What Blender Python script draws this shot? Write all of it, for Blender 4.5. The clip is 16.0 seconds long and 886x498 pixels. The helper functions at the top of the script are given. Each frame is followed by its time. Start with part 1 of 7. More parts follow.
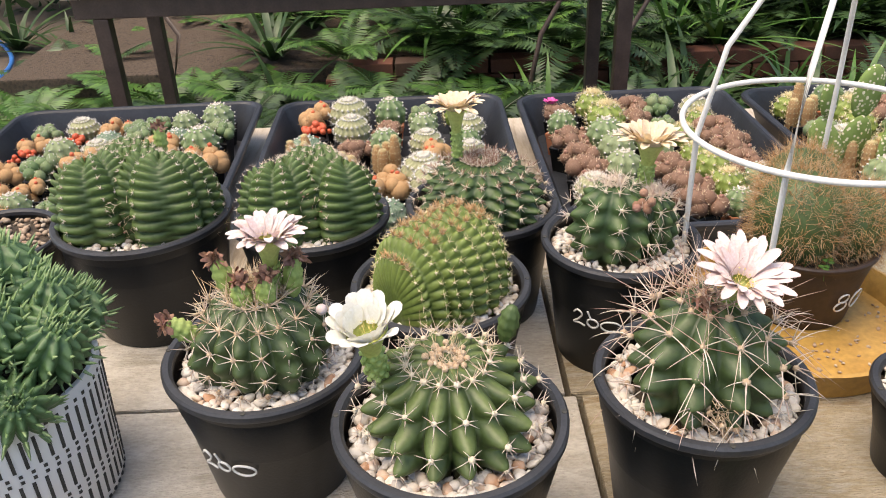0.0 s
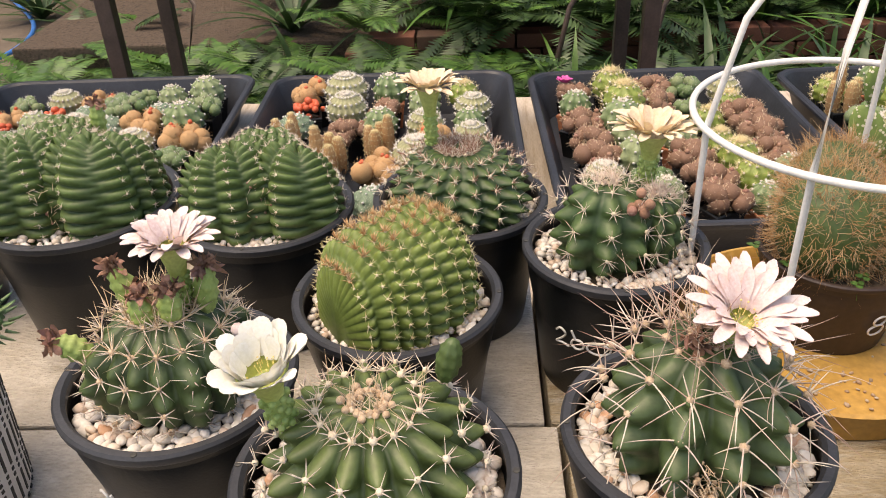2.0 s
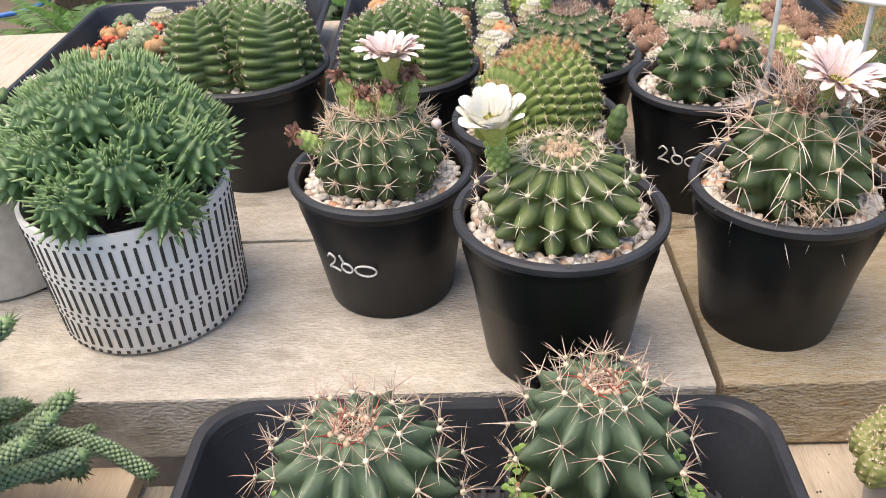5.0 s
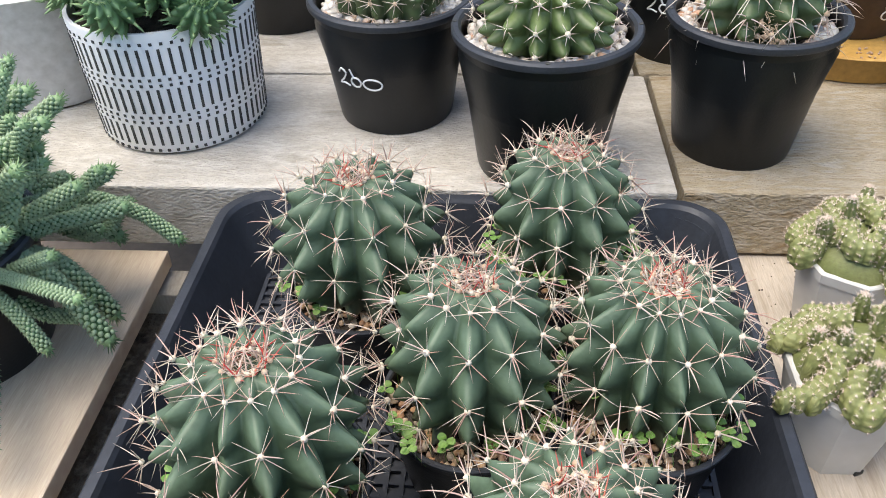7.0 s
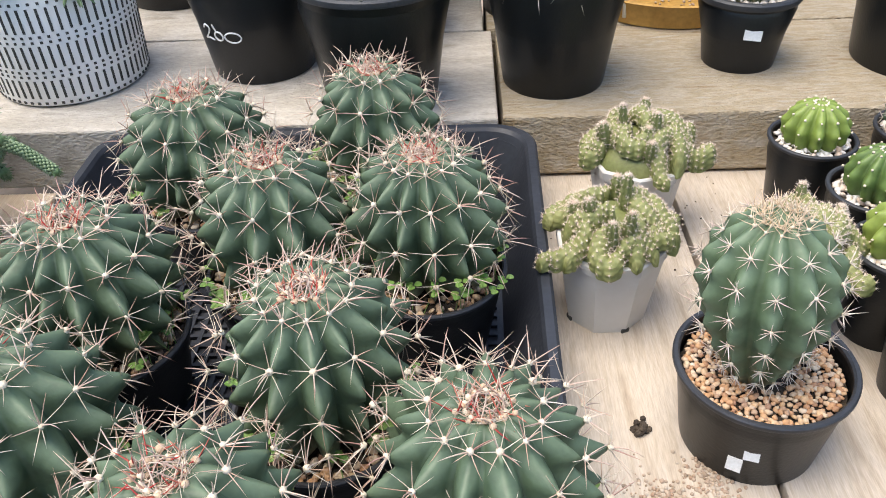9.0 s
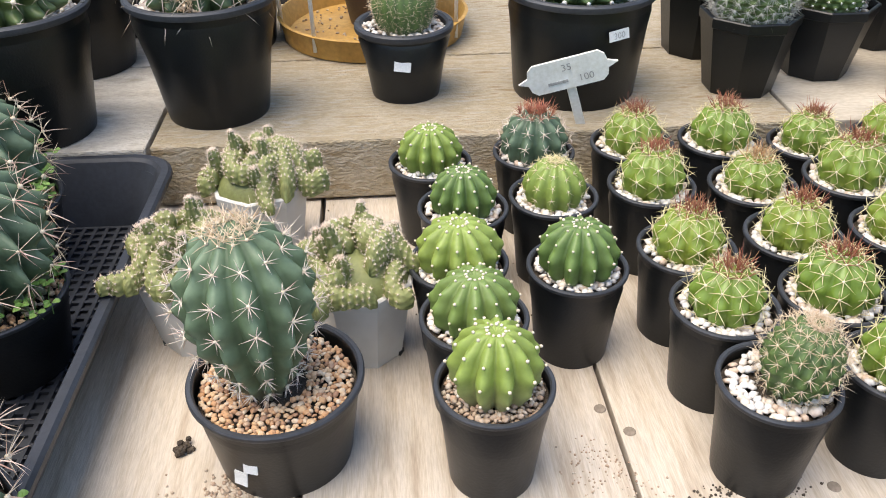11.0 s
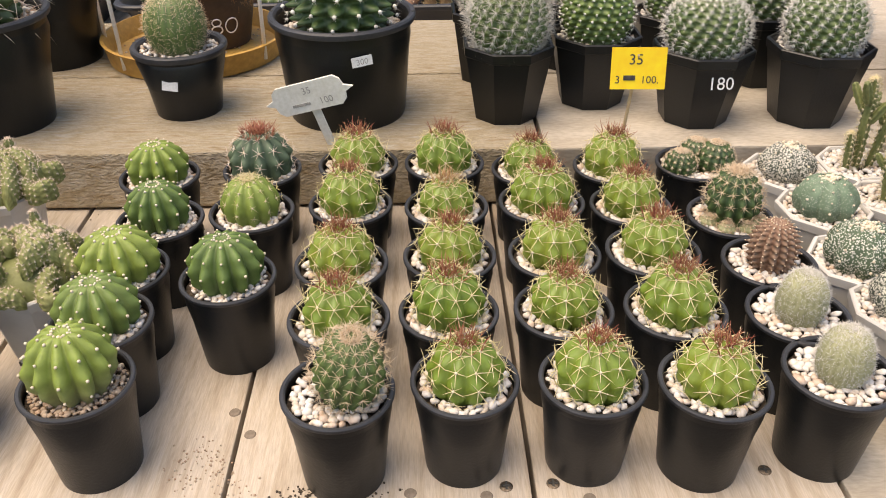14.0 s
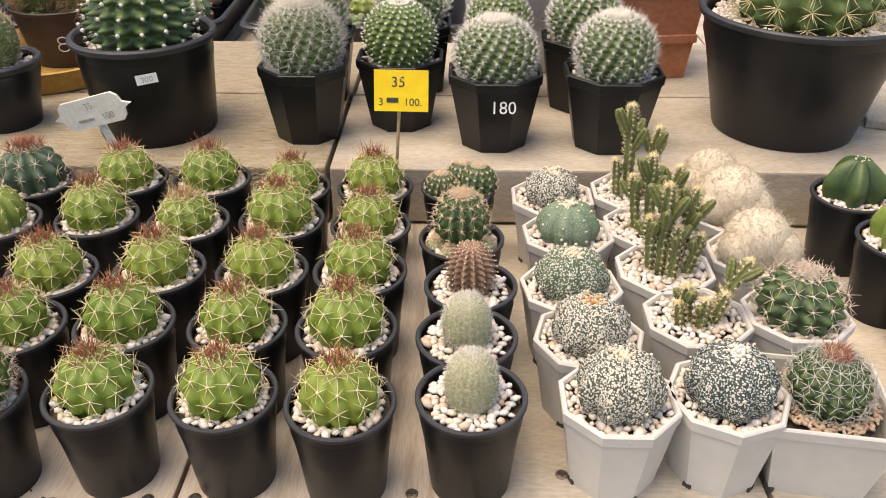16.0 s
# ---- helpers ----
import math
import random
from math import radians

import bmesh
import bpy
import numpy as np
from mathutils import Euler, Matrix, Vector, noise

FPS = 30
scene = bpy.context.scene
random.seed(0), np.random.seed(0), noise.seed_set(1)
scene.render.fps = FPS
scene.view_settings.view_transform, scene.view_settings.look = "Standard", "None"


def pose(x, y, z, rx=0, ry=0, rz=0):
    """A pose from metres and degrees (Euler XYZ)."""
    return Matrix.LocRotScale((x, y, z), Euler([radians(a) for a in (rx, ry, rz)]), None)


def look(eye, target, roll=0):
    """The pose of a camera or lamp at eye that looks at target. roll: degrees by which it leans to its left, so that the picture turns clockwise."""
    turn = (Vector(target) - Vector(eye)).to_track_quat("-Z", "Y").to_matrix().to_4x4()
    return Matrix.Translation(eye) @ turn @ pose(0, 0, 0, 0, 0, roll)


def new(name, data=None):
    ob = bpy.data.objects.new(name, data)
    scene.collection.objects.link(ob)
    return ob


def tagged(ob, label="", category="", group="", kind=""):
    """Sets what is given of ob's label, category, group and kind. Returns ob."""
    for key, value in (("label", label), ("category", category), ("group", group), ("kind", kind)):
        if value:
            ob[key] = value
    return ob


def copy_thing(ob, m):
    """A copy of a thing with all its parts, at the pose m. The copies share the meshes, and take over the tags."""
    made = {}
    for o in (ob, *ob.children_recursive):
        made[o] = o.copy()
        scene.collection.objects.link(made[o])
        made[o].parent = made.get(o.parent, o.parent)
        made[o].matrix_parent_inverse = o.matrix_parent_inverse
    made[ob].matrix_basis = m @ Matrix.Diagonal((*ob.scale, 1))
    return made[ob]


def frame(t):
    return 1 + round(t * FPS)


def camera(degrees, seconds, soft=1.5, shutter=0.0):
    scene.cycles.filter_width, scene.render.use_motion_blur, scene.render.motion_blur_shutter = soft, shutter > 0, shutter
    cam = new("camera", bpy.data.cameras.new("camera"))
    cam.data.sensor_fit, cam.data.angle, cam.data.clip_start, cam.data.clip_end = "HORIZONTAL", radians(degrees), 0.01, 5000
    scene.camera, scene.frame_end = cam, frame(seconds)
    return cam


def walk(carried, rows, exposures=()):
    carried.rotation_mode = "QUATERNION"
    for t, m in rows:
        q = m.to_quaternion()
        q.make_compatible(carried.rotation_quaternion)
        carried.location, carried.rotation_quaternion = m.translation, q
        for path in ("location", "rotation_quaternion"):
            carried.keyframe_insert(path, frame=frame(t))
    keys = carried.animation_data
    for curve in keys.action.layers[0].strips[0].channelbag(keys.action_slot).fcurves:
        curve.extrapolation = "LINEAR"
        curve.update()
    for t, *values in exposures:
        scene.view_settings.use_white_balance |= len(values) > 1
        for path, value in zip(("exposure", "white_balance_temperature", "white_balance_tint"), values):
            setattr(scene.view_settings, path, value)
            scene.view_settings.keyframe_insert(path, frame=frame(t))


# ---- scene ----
cam = camera(56.8, 16.0, 1.0)
PATH = [
    (0, (0.088, 0.095, 0.708), (0.088, 1.831, -0.286), -2.3),
    (0.5, (0.123, 0.146, 0.69), (0.109, 1.874, -0.316), -2.1),
    (1, (0.142, 0.182, 0.673), (0.104, 1.903, -0.346), -2.1),
    (1.5, (0.157, 0.208, 0.665), (0.091, 1.921, -0.367), -2.3),
    (2, (0.161, 0.224, 0.664), (0.071, 1.929, -0.378), -2.5),
    (2.5, (0.165, 0.226, 0.661), (0.058, 1.924, -0.391), -2.7),
    (3, (0.149, 0.203, 0.656), (0.038, 1.897, -0.401), -3.1),
    (3.5, (0.116, 0.147, 0.66), (0.014, 1.842, -0.397), -3.6),
    (4, (0.052, 0.088, 0.657), (-0.035, 1.781, -0.404), -3.9),
    (4.2, (0.02, 0.061, 0.654), (-0.064, 1.751, -0.412), -4.2),
    (6.3, (0.007, -0.137, 0.609), (-0.082, 1.447, -0.61), -1.4),
    (6.5, (0.014, -0.155, 0.602), (-0.086, 1.419, -0.628), -1.5),
    (7, (0.035, -0.189, 0.595), (-0.083, 1.371, -0.65), -1.7),
    (7.5, (0.073, -0.243, 0.582), (-0.054, 1.314, -0.667), -2.1),
    (8, (0.115, -0.291, 0.572), (-0.013, 1.27, -0.671), -2.4),
    (8.2, (0.126, -0.306, 0.573), (-0.001, 1.256, -0.668), -2.5),
    (10.3, (0.373, -0.377, 0.562), (0.453, 1.265, -0.576), -2.1),
    (10.5, (0.402, -0.371, 0.557), (0.498, 1.274, -0.577), -1.6),
    (11, (0.538, -0.383, 0.55), (0.655, 1.268, -0.572), -0.6),
    (11.5, (0.635, -0.42, 0.555), (0.749, 1.233, -0.565), 0.2),
    (12, (0.662, -0.437, 0.564), (0.745, 1.221, -0.551), 0.3),
    (12.5, (0.756, -0.445, 0.561), (0.821, 1.217, -0.55), 0.2),
    (13, (0.819, -0.457, 0.569), (0.873, 1.211, -0.535), -0.1),
    (13.5, (0.848, -0.453, 0.577), (0.903, 1.22, -0.517), -0.1),
    (14, (0.909, -0.444, 0.573), (0.954, 1.234, -0.515), -0.1),
    (14.5, (1.062, -0.438, 0.563), (1.096, 1.247, -0.514), 0.1),
    (15, (1.171, -0.457, 0.562), (1.185, 1.234, -0.505), 0.2),
    (15.5, (1.238, -0.47, 0.564), (1.23, 1.23, -0.49), 0.3),
    (16, (1.256, -0.452, 0.572), (1.211, 1.255, -0.469), -0.1),
]
EXPOSURES = ((0.0, 0.9, 7700, 15), (2.0, 0.8, 8350, 18), (4.2, 0.86, 8050, 18), (6.5, 1.06, 6500, 10), (8.2, 1.06, 6700, 12), (10.5, 1.12, 6700, 11), (12.5, 0.89, 7650, 15), (16.0, 0.8, 8200, 17))
walk(cam, [(t, look(eye, target, roll)) for t, eye, target, roll in PATH], EXPOSURES)

# ---- light ----
sky = bpy.data.worlds.new("sky")
scene.world = sky
sky.use_nodes = True
sky_tex = sky.node_tree.nodes.new("ShaderNodeTexSky")
sky_tex.sky_type, sky_tex.sun_disc = "NISHITA", False
sky_tex.sun_elevation, sky_tex.sun_rotation = radians(73), radians(-106)
sky_back = sky.node_tree.nodes["Background"]
sky_back.inputs[1].default_value = 0.15
sky.node_tree.links.new(sky_tex.outputs[0], sky_back.inputs[0])
sun = new("sun", bpy.data.lights.new("sun", "SUN"))
sun.data.energy, sun.data.angle, sun.data.color = 2.45, radians(50), (1.0, 0.92, 0.8)
sun.matrix_world = look((-0.76, -0.22, 2.6), (0.0, 0.0, 0.0))

# ---- materials ----
MATS = {}


def mat(name, cols, scale=20.0, rough=0.6, bump=0.2, fine=8.0, rnd="", lit_tone=None, stretch=(1, 1, 1), metal=0.0, dist=0.002, spec=0.5, sheen=0.0, cork=None, trans=0.0, grit=0.35):
    """cols: colours between which grain wanders; rnd: per object or per island variation; tone: paler colour mixed in
    where the mesh marks lit ridges.
    """
    m = bpy.data.materials.new(name)
    m.use_nodes = True
    nt = m.node_tree
    N, Lk = nt.nodes, nt.links.new
    b = N["Principled BSDF"]
    co = N.new("ShaderNodeTexCoord")
    mp = N.new("ShaderNodeMapping")
    mp.inputs["Scale"].default_value = stretch
    Lk(co.outputs["Object"], mp.inputs[0])
    n1 = N.new("ShaderNodeTexNoise")
    n1.inputs["Scale"].default_value, n1.inputs["Detail"].default_value = scale, 5
    Lk(mp.outputs[0], n1.inputs["Vector"])
    n2 = N.new("ShaderNodeTexNoise")
    n2.inputs["Scale"].default_value, n2.inputs["Detail"].default_value = scale * fine, 4
    Lk(mp.outputs[0], n2.inputs["Vector"])
    ramp = N.new("ShaderNodeValToRGB")
    el = ramp.color_ramp.elements
    while len(el) < len(cols):
        el.new(0.5)
    for k, c in enumerate(cols):
        el[k].position = 0.3 + 0.4 * k / max(1, len(cols) - 1) if not rnd else k / max(1, len(cols) - 1)
        el[k].color = (*c, 1)
    fac = n1.outputs[0]
    if rnd:
        src = N.new("ShaderNodeObjectInfo") if rnd == "object" else N.new("ShaderNodeNewGeometry")
        mix = N.new("ShaderNodeMath")
        mix.operation = "MULTIPLY_ADD"
        Lk(n1.outputs[0], mix.inputs[0])
        mix.inputs[1].default_value = 0.35
        Lk(src.outputs["Random" if rnd == "object" else "Random Per Island"], mix.inputs[2])
        sub = N.new("ShaderNodeMath")
        sub.operation = "SUBTRACT"
        Lk(mix.outputs[0], sub.inputs[0])
        sub.inputs[1].default_value = 0.17
        fac = sub.outputs[0]
    Lk(fac, ramp.inputs[0])
    col = ramp.outputs[0]
    for attr, target in (("lit_tone", lit_tone), ("cork", cork)):
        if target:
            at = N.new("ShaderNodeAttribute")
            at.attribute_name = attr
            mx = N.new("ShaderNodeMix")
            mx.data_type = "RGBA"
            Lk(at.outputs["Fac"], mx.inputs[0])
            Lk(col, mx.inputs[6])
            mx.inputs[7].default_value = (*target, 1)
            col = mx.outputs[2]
    mg = N.new("ShaderNodeMix")
    mg.data_type, mg.blend_type = "RGBA", "OVERLAY"
    mg.inputs[0].default_value = grit
    Lk(col, mg.inputs[6])
    Lk(n2.outputs[0], mg.inputs[7])
    Lk(mg.outputs[2], b.inputs["Base Color"])
    b.inputs["Roughness"].default_value, b.inputs["Metallic"].default_value = rough, metal
    b.inputs["Specular IOR Level"].default_value = spec
    if sheen:
        b.inputs["Sheen Weight"].default_value = sheen
    if trans:
        b.inputs["Subsurface Weight"].default_value = trans
        b.inputs["Subsurface Radius"].default_value = (0.006, 0.005, 0.003)
        b.inputs["Subsurface Scale"].default_value = 0.5
    if bump:
        bp = N.new("ShaderNodeBump")
        bp.inputs["Strength"].default_value, bp.inputs["Distance"].default_value = bump, dist
        Lk(n2.outputs[0], bp.inputs["Height"])
        Lk(bp.outputs[0], b.inputs["Normal"])
    MATS[name] = m
    return m


def flecked(name, base, base2, fleck, density, size=0.42, rough=0.7):
    """Green skin under pale wool flecks."""
    m = mat(name, [base, base2], 14, rough, 0.25)
    nt = m.node_tree
    N, Lk = nt.nodes, nt.links.new
    b = N["Principled BSDF"]
    old = b.inputs["Base Color"].links[0].from_socket
    co = N.new("ShaderNodeTexCoord")
    wob = N.new("ShaderNodeTexNoise")
    wob.inputs["Scale"].default_value = density * 0.7
    Lk(co.outputs["Object"], wob.inputs["Vector"])
    ad = N.new("ShaderNodeMix")
    ad.data_type, ad.blend_type = "RGBA", "LINEAR_LIGHT"
    ad.inputs[0].default_value = 0.0014
    Lk(co.outputs["Object"], ad.inputs[6])
    Lk(wob.outputs["Color"], ad.inputs[7])
    vo = N.new("ShaderNodeTexVoronoi")
    vo.inputs["Scale"].default_value = density
    Lk(ad.outputs[2], vo.inputs["Vector"])
    rp = N.new("ShaderNodeValToRGB")
    rp.color_ramp.elements[0].position, rp.color_ramp.elements[0].color = size - 0.04, (1, 1, 1, 1)
    rp.color_ramp.elements[1].position, rp.color_ramp.elements[1].color = size + 0.04, (0, 0, 0, 1)
    Lk(vo.outputs["Distance"], rp.inputs[0])
    mx = N.new("ShaderNodeMix")
    mx.data_type = "RGBA"
    Lk(rp.outputs[0], mx.inputs[0])
    Lk(old, mx.inputs[6])
    mx.inputs[7].default_value = (*fleck, 1)
    Lk(mx.outputs[2], b.inputs["Base Color"])
    bp = N.new("ShaderNodeBump")
    bp.inputs["Strength"].default_value, bp.inputs["Distance"].default_value = 0.6, 0.0012
    Lk(rp.outputs[0], bp.inputs["Height"])
    Lk(bp.outputs[0], b.inputs["Normal"])
    return m


M_BLACK = mat("black_plastic", [(0.005, 0.006, 0.006), (0.01, 0.011, 0.012)], 18, 0.36, 0.12, 20, rnd="object", spec=0.4)
M_BLACKRIM = mat("grey_black_plastic", [(0.02, 0.022, 0.026), (0.04, 0.043, 0.05)], 25, 0.5, 0.15, 12)
M_TRAY = mat("tray_plastic", [(0.016, 0.019, 0.025), (0.032, 0.036, 0.045)], 12, 0.45, 0.2, 14)
M_WHITE = mat("white_plastic", [(0.52, 0.505, 0.47), (0.6, 0.585, 0.55)], 6, 0.45, 0.05, 9, rnd="object", grit=0.12)
M_SOIL = mat("potting_soil", [(0.035, 0.025, 0.018), (0.11, 0.085, 0.06)], 90, 0.95, 0.9, 5, dist=0.004)
M_PEB = mat("white_pebble", [(0.714, 0.688, 0.636), (0.654, 0.611, 0.542), (0.602, 0.516, 0.413), (0.722, 0.705, 0.671), (0.688, 0.636, 0.568), (0.516, 0.378, 0.275), (0.714, 0.688, 0.645), (0.516, 0.49, 0.464), (0.722, 0.705, 0.671)], 60, 0.55, 0.15, 5, rnd="island", dist=0.001)
M_PEBO = mat("white_pebble_single", [(0.722, 0.695, 0.642), (0.634, 0.581, 0.502), (0.704, 0.678, 0.634), (0.722, 0.704, 0.669), (0.686, 0.616, 0.528), (0.484, 0.264, 0.15), (0.704, 0.669, 0.616), (0.44, 0.405, 0.378)], 60, 0.55, 0.15, 5, rnd="object", dist=0.001)
M_PUM = mat("tan_gravel", [(0.5, 0.27, 0.13), (0.62, 0.4, 0.22), (0.66, 0.52, 0.36), (0.36, 0.2, 0.12), (0.6, 0.34, 0.17), (0.68, 0.58, 0.44)], 60, 0.85, 0.5, 5, rnd="island", dist=0.001)
M_GRIT = mat("brown_grit", [(0.3, 0.22, 0.15), (0.45, 0.36, 0.27), (0.36, 0.24, 0.16), (0.52, 0.45, 0.36)], 60, 0.85, 0.5, 5, rnd="island", dist=0.001)
M_CHALK = mat("white_marker", [(0.7, 0.7, 0.68), (0.85, 0.85, 0.83)], 200, 0.8, 0.0)
M_INK = mat("black_ink", [(0.02, 0.02, 0.02), (0.07, 0.07, 0.06)], 200, 0.7, 0.0)
M_INKPALE = mat("faded_ink", [(0.25, 0.24, 0.22), (0.4, 0.39, 0.36)], 200, 0.7, 0.0)
M_SIGNW = mat("dirty_white_plastic", [(0.62, 0.61, 0.54), (0.76, 0.75, 0.69)], 30, 0.55, 0.1)
M_SIGNY = mat("yellow_card", [(0.85, 0.56, 0.01), (0.92, 0.66, 0.02)], 10, 0.5, 0.03)
M_STICKER = mat("white_paper_label", [(0.62, 0.62, 0.6), (0.74, 0.74, 0.72)], 60, 0.7, 0.1)
M_BAMBOO = mat("stick_wood", [(0.28, 0.2, 0.1), (0.4, 0.3, 0.17)], 60, 0.7, 0.2)
M_CERAMIC = mat("white_ceramic", [(0.78, 0.77, 0.75), (0.84, 0.83, 0.81)], 6, 0.4, 0.04, grit=0.08)
M_WIRE = mat("white_coated_wire", [(0.68, 0.67, 0.63), (0.8, 0.79, 0.76)], 40, 0.4, 0.05)
M_OCHRE = mat("ochre_plastic", [(0.4, 0.22, 0.05), (0.5, 0.3, 0.08)], 16, 0.5, 0.12)
M_TERRA = mat("terracotta", [(0.38, 0.13, 0.06), (0.48, 0.19, 0.1)], 15, 0.8, 0.2)
M_SLABL = mat("pale_rough_board", [(0.36, 0.325, 0.265), (0.55, 0.515, 0.455), (0.45, 0.412, 0.35), (0.52, 0.485, 0.425)], 11, 0.85, 1.0, 14, stretch=(1, 2.6, 2), dist=0.004)
M_SLABR = mat("rough_sawn_board", [(0.33, 0.24, 0.13), (0.49, 0.42, 0.31), (0.41, 0.33, 0.21), (0.5, 0.45, 0.36)], 9, 0.85, 1.0, 9, stretch=(2, 8, 4), dist=0.006)
M_SLABW = mat("white_worn_board", [(0.36, 0.31, 0.24), (0.48, 0.43, 0.35)], 7, 0.8, 0.3, 14, stretch=(1, 3, 3))
M_SLABF = mat("weathered_board_face", [(0.3, 0.27, 0.22), (0.42, 0.38, 0.32)], 8, 0.9, 0.5, 12, stretch=(3, 1, 0.6))
M_BOARD = mat("washed_wood_board", [(0.36, 0.29, 0.215), (0.455, 0.385, 0.3), (0.51, 0.445, 0.365), (0.43, 0.358, 0.275)], 9, 0.75, 0.3, 9, stretch=(9, 0.8, 1))
M_PINE = mat("pine_board", [(0.58, 0.45, 0.31), (0.68, 0.55, 0.4)], 8, 0.6, 0.15, 8, stretch=(12, 0.8, 1))
M_METAL = mat("screw_metal", [(0.1, 0.08, 0.06), (0.25, 0.2, 0.15)], 100, 0.45, 0.3, metal=0.8)
M_STAIN = mat("dark_knot", [(0.16, 0.13, 0.1), (0.26, 0.21, 0.16)], 60, 0.8, 0.1)
M_WOOL = mat("cream_wool", [(0.6, 0.5, 0.36), (0.78, 0.7, 0.56)], 200, 0.95, 0.3)
M_CREAM = mat("cream_fleece", [(0.492, 0.41, 0.295), (0.607, 0.541, 0.426)], 60, 0.95, 0.3, rnd="island")
M_COLG = mat("yellowish_column_skin", [(0.1, 0.13, 0.04), (0.16, 0.18, 0.06)], 30, 0.6, 0.2, lit_tone=(0.25, 0.25, 0.1), cork=(0.25, 0.2, 0.12))
M_WOOLT = mat("tan_wool", [(0.45, 0.31, 0.2), (0.62, 0.48, 0.34)], 200, 0.95, 0.3)
M_WOOLW = mat("white_wool", [(0.637, 0.62, 0.561), (0.748, 0.731, 0.68)], 200, 0.95, 0.3)
M_SPTAN = mat("tan_spine", [(0.5, 0.34, 0.2), (0.72, 0.58, 0.42), (0.6, 0.45, 0.3), (0.78, 0.66, 0.5)], 40, 0.55, 0, rnd="island")
M_SPPALE = mat("pale_spine", [(0.648, 0.558, 0.45), (0.738, 0.648, 0.54), (0.594, 0.432, 0.36), (0.72, 0.63, 0.558)], 40, 0.55, 0, rnd="island")
M_SPFERO = mat("pinkish_tan_spine", [(0.66, 0.56, 0.43), (0.72, 0.64, 0.52), (0.6, 0.5, 0.38), (0.5, 0.28, 0.2), (0.7, 0.6, 0.48)], 40, 0.55, 0, rnd="island")
M_SPPINK = mat("pink_grey_spine", [(0.55, 0.4, 0.32), (0.66, 0.53, 0.43), (0.36, 0.19, 0.15), (0.62, 0.5, 0.4)], 40, 0.5, 0, rnd="island")
M_SPYEL = mat("straw_spine", [(0.62, 0.5, 0.25), (0.74, 0.65, 0.4), (0.68, 0.58, 0.32)], 40, 0.5, 0, rnd="island")
M_SPRED = mat("red_brown_spine", [(0.2, 0.05, 0.03), (0.32, 0.1, 0.06), (0.38, 0.2, 0.1)], 40, 0.5, 0, rnd="island")
M_SPCRIM = mat("crimson_spine", [(0.4, 0.02, 0.02), (0.46, 0.07, 0.05), (0.55, 0.2, 0.13), (0.34, 0.03, 0.03)], 40, 0.5, 0, rnd="island")
M_SPWHITE = mat("white_spine", [(0.594, 0.576, 0.522), (0.738, 0.72, 0.675)], 40, 0.6, 0, rnd="island")
M_SPGREY = mat("grey_spine", [(0.4, 0.4, 0.36), (0.62, 0.6, 0.54), (0.5, 0.48, 0.42)], 40, 0.6, 0, rnd="island")
M_SPORG = mat("orange_hair", [(0.34, 0.16, 0.06), (0.5, 0.28, 0.12), (0.6, 0.42, 0.24), (0.4, 0.3, 0.2)], 40, 0.7, 0, rnd="island")
# The extra paler colour of these skins paints lit ridges; furrows keep the darker base.
M_DARKG = mat("dark_green_skin", [(0.022, 0.05, 0.018), (0.045, 0.09, 0.028)], 25, 0.5, 0.15, lit_tone=(0.1, 0.16, 0.04), cork=(0.22, 0.17, 0.1))
M_OLIVE = mat("olive_green_skin", [(0.05, 0.09, 0.025), (0.09, 0.14, 0.04)], 25, 0.5, 0.15, lit_tone=(0.13, 0.2, 0.05), cork=(0.25, 0.2, 0.12))
M_KNOB = mat("knobbly_mid_green_skin", [(0.035, 0.06, 0.018), (0.06, 0.095, 0.028)], 25, 0.45, 0.12, lit_tone=(0.15, 0.2, 0.055), cork=(0.22, 0.17, 0.1))
M_KNOBD = mat("knobbly_dark_green_skin", [(0.025, 0.047, 0.016), (0.045, 0.075, 0.025)], 25, 0.45, 0.12, lit_tone=(0.1, 0.15, 0.05), cork=(0.22, 0.17, 0.1))
M_FERO = mat("blue_green_skin", [(0.036, 0.066, 0.036), (0.062, 0.098, 0.054), (0.046, 0.08, 0.044)], 16, 0.52, 0.25, lit_tone=(0.14, 0.2, 0.12), cork=(0.22, 0.17, 0.1))
M_SAGE = mat("sage_green_skin", [(0.06, 0.1, 0.05), (0.095, 0.14, 0.068)], 16, 0.5, 0.12, lit_tone=(0.17, 0.24, 0.15), cork=(0.26, 0.2, 0.12))
M_LIMEG = mat("lime_green_skin", [(0.15, 0.215, 0.035), (0.21, 0.275, 0.055)], 16, 0.5, 0.08, rnd="object", lit_tone=(0.25, 0.33, 0.07), cork=(0.36, 0.32, 0.16), trans=0.1)
M_MIDG = mat("leaf_green_skin", [(0.07, 0.125, 0.03), (0.11, 0.165, 0.04), (0.14, 0.2, 0.05)], 16, 0.5, 0.08, rnd="object", lit_tone=(0.16, 0.245, 0.055), cork=(0.3, 0.28, 0.15), trans=0.1)
M_MELO = mat("yellow_green_skin", [(0.11, 0.185, 0.018), (0.16, 0.225, 0.026), (0.2, 0.255, 0.03), (0.13, 0.2, 0.022)], 16, 0.42, 0.08, rnd="object", lit_tone=(0.2, 0.3, 0.06), cork=(0.2, 0.2, 0.06), trans=0.1)
# Dark base paints the shade between knobs, the paler colour their lit tips.
M_MIDCREST = mat("ridged_green_skin", [(0.03, 0.06, 0.018), (0.05, 0.09, 0.025)], 25, 0.5, 0.12, lit_tone=(0.12, 0.19, 0.05))
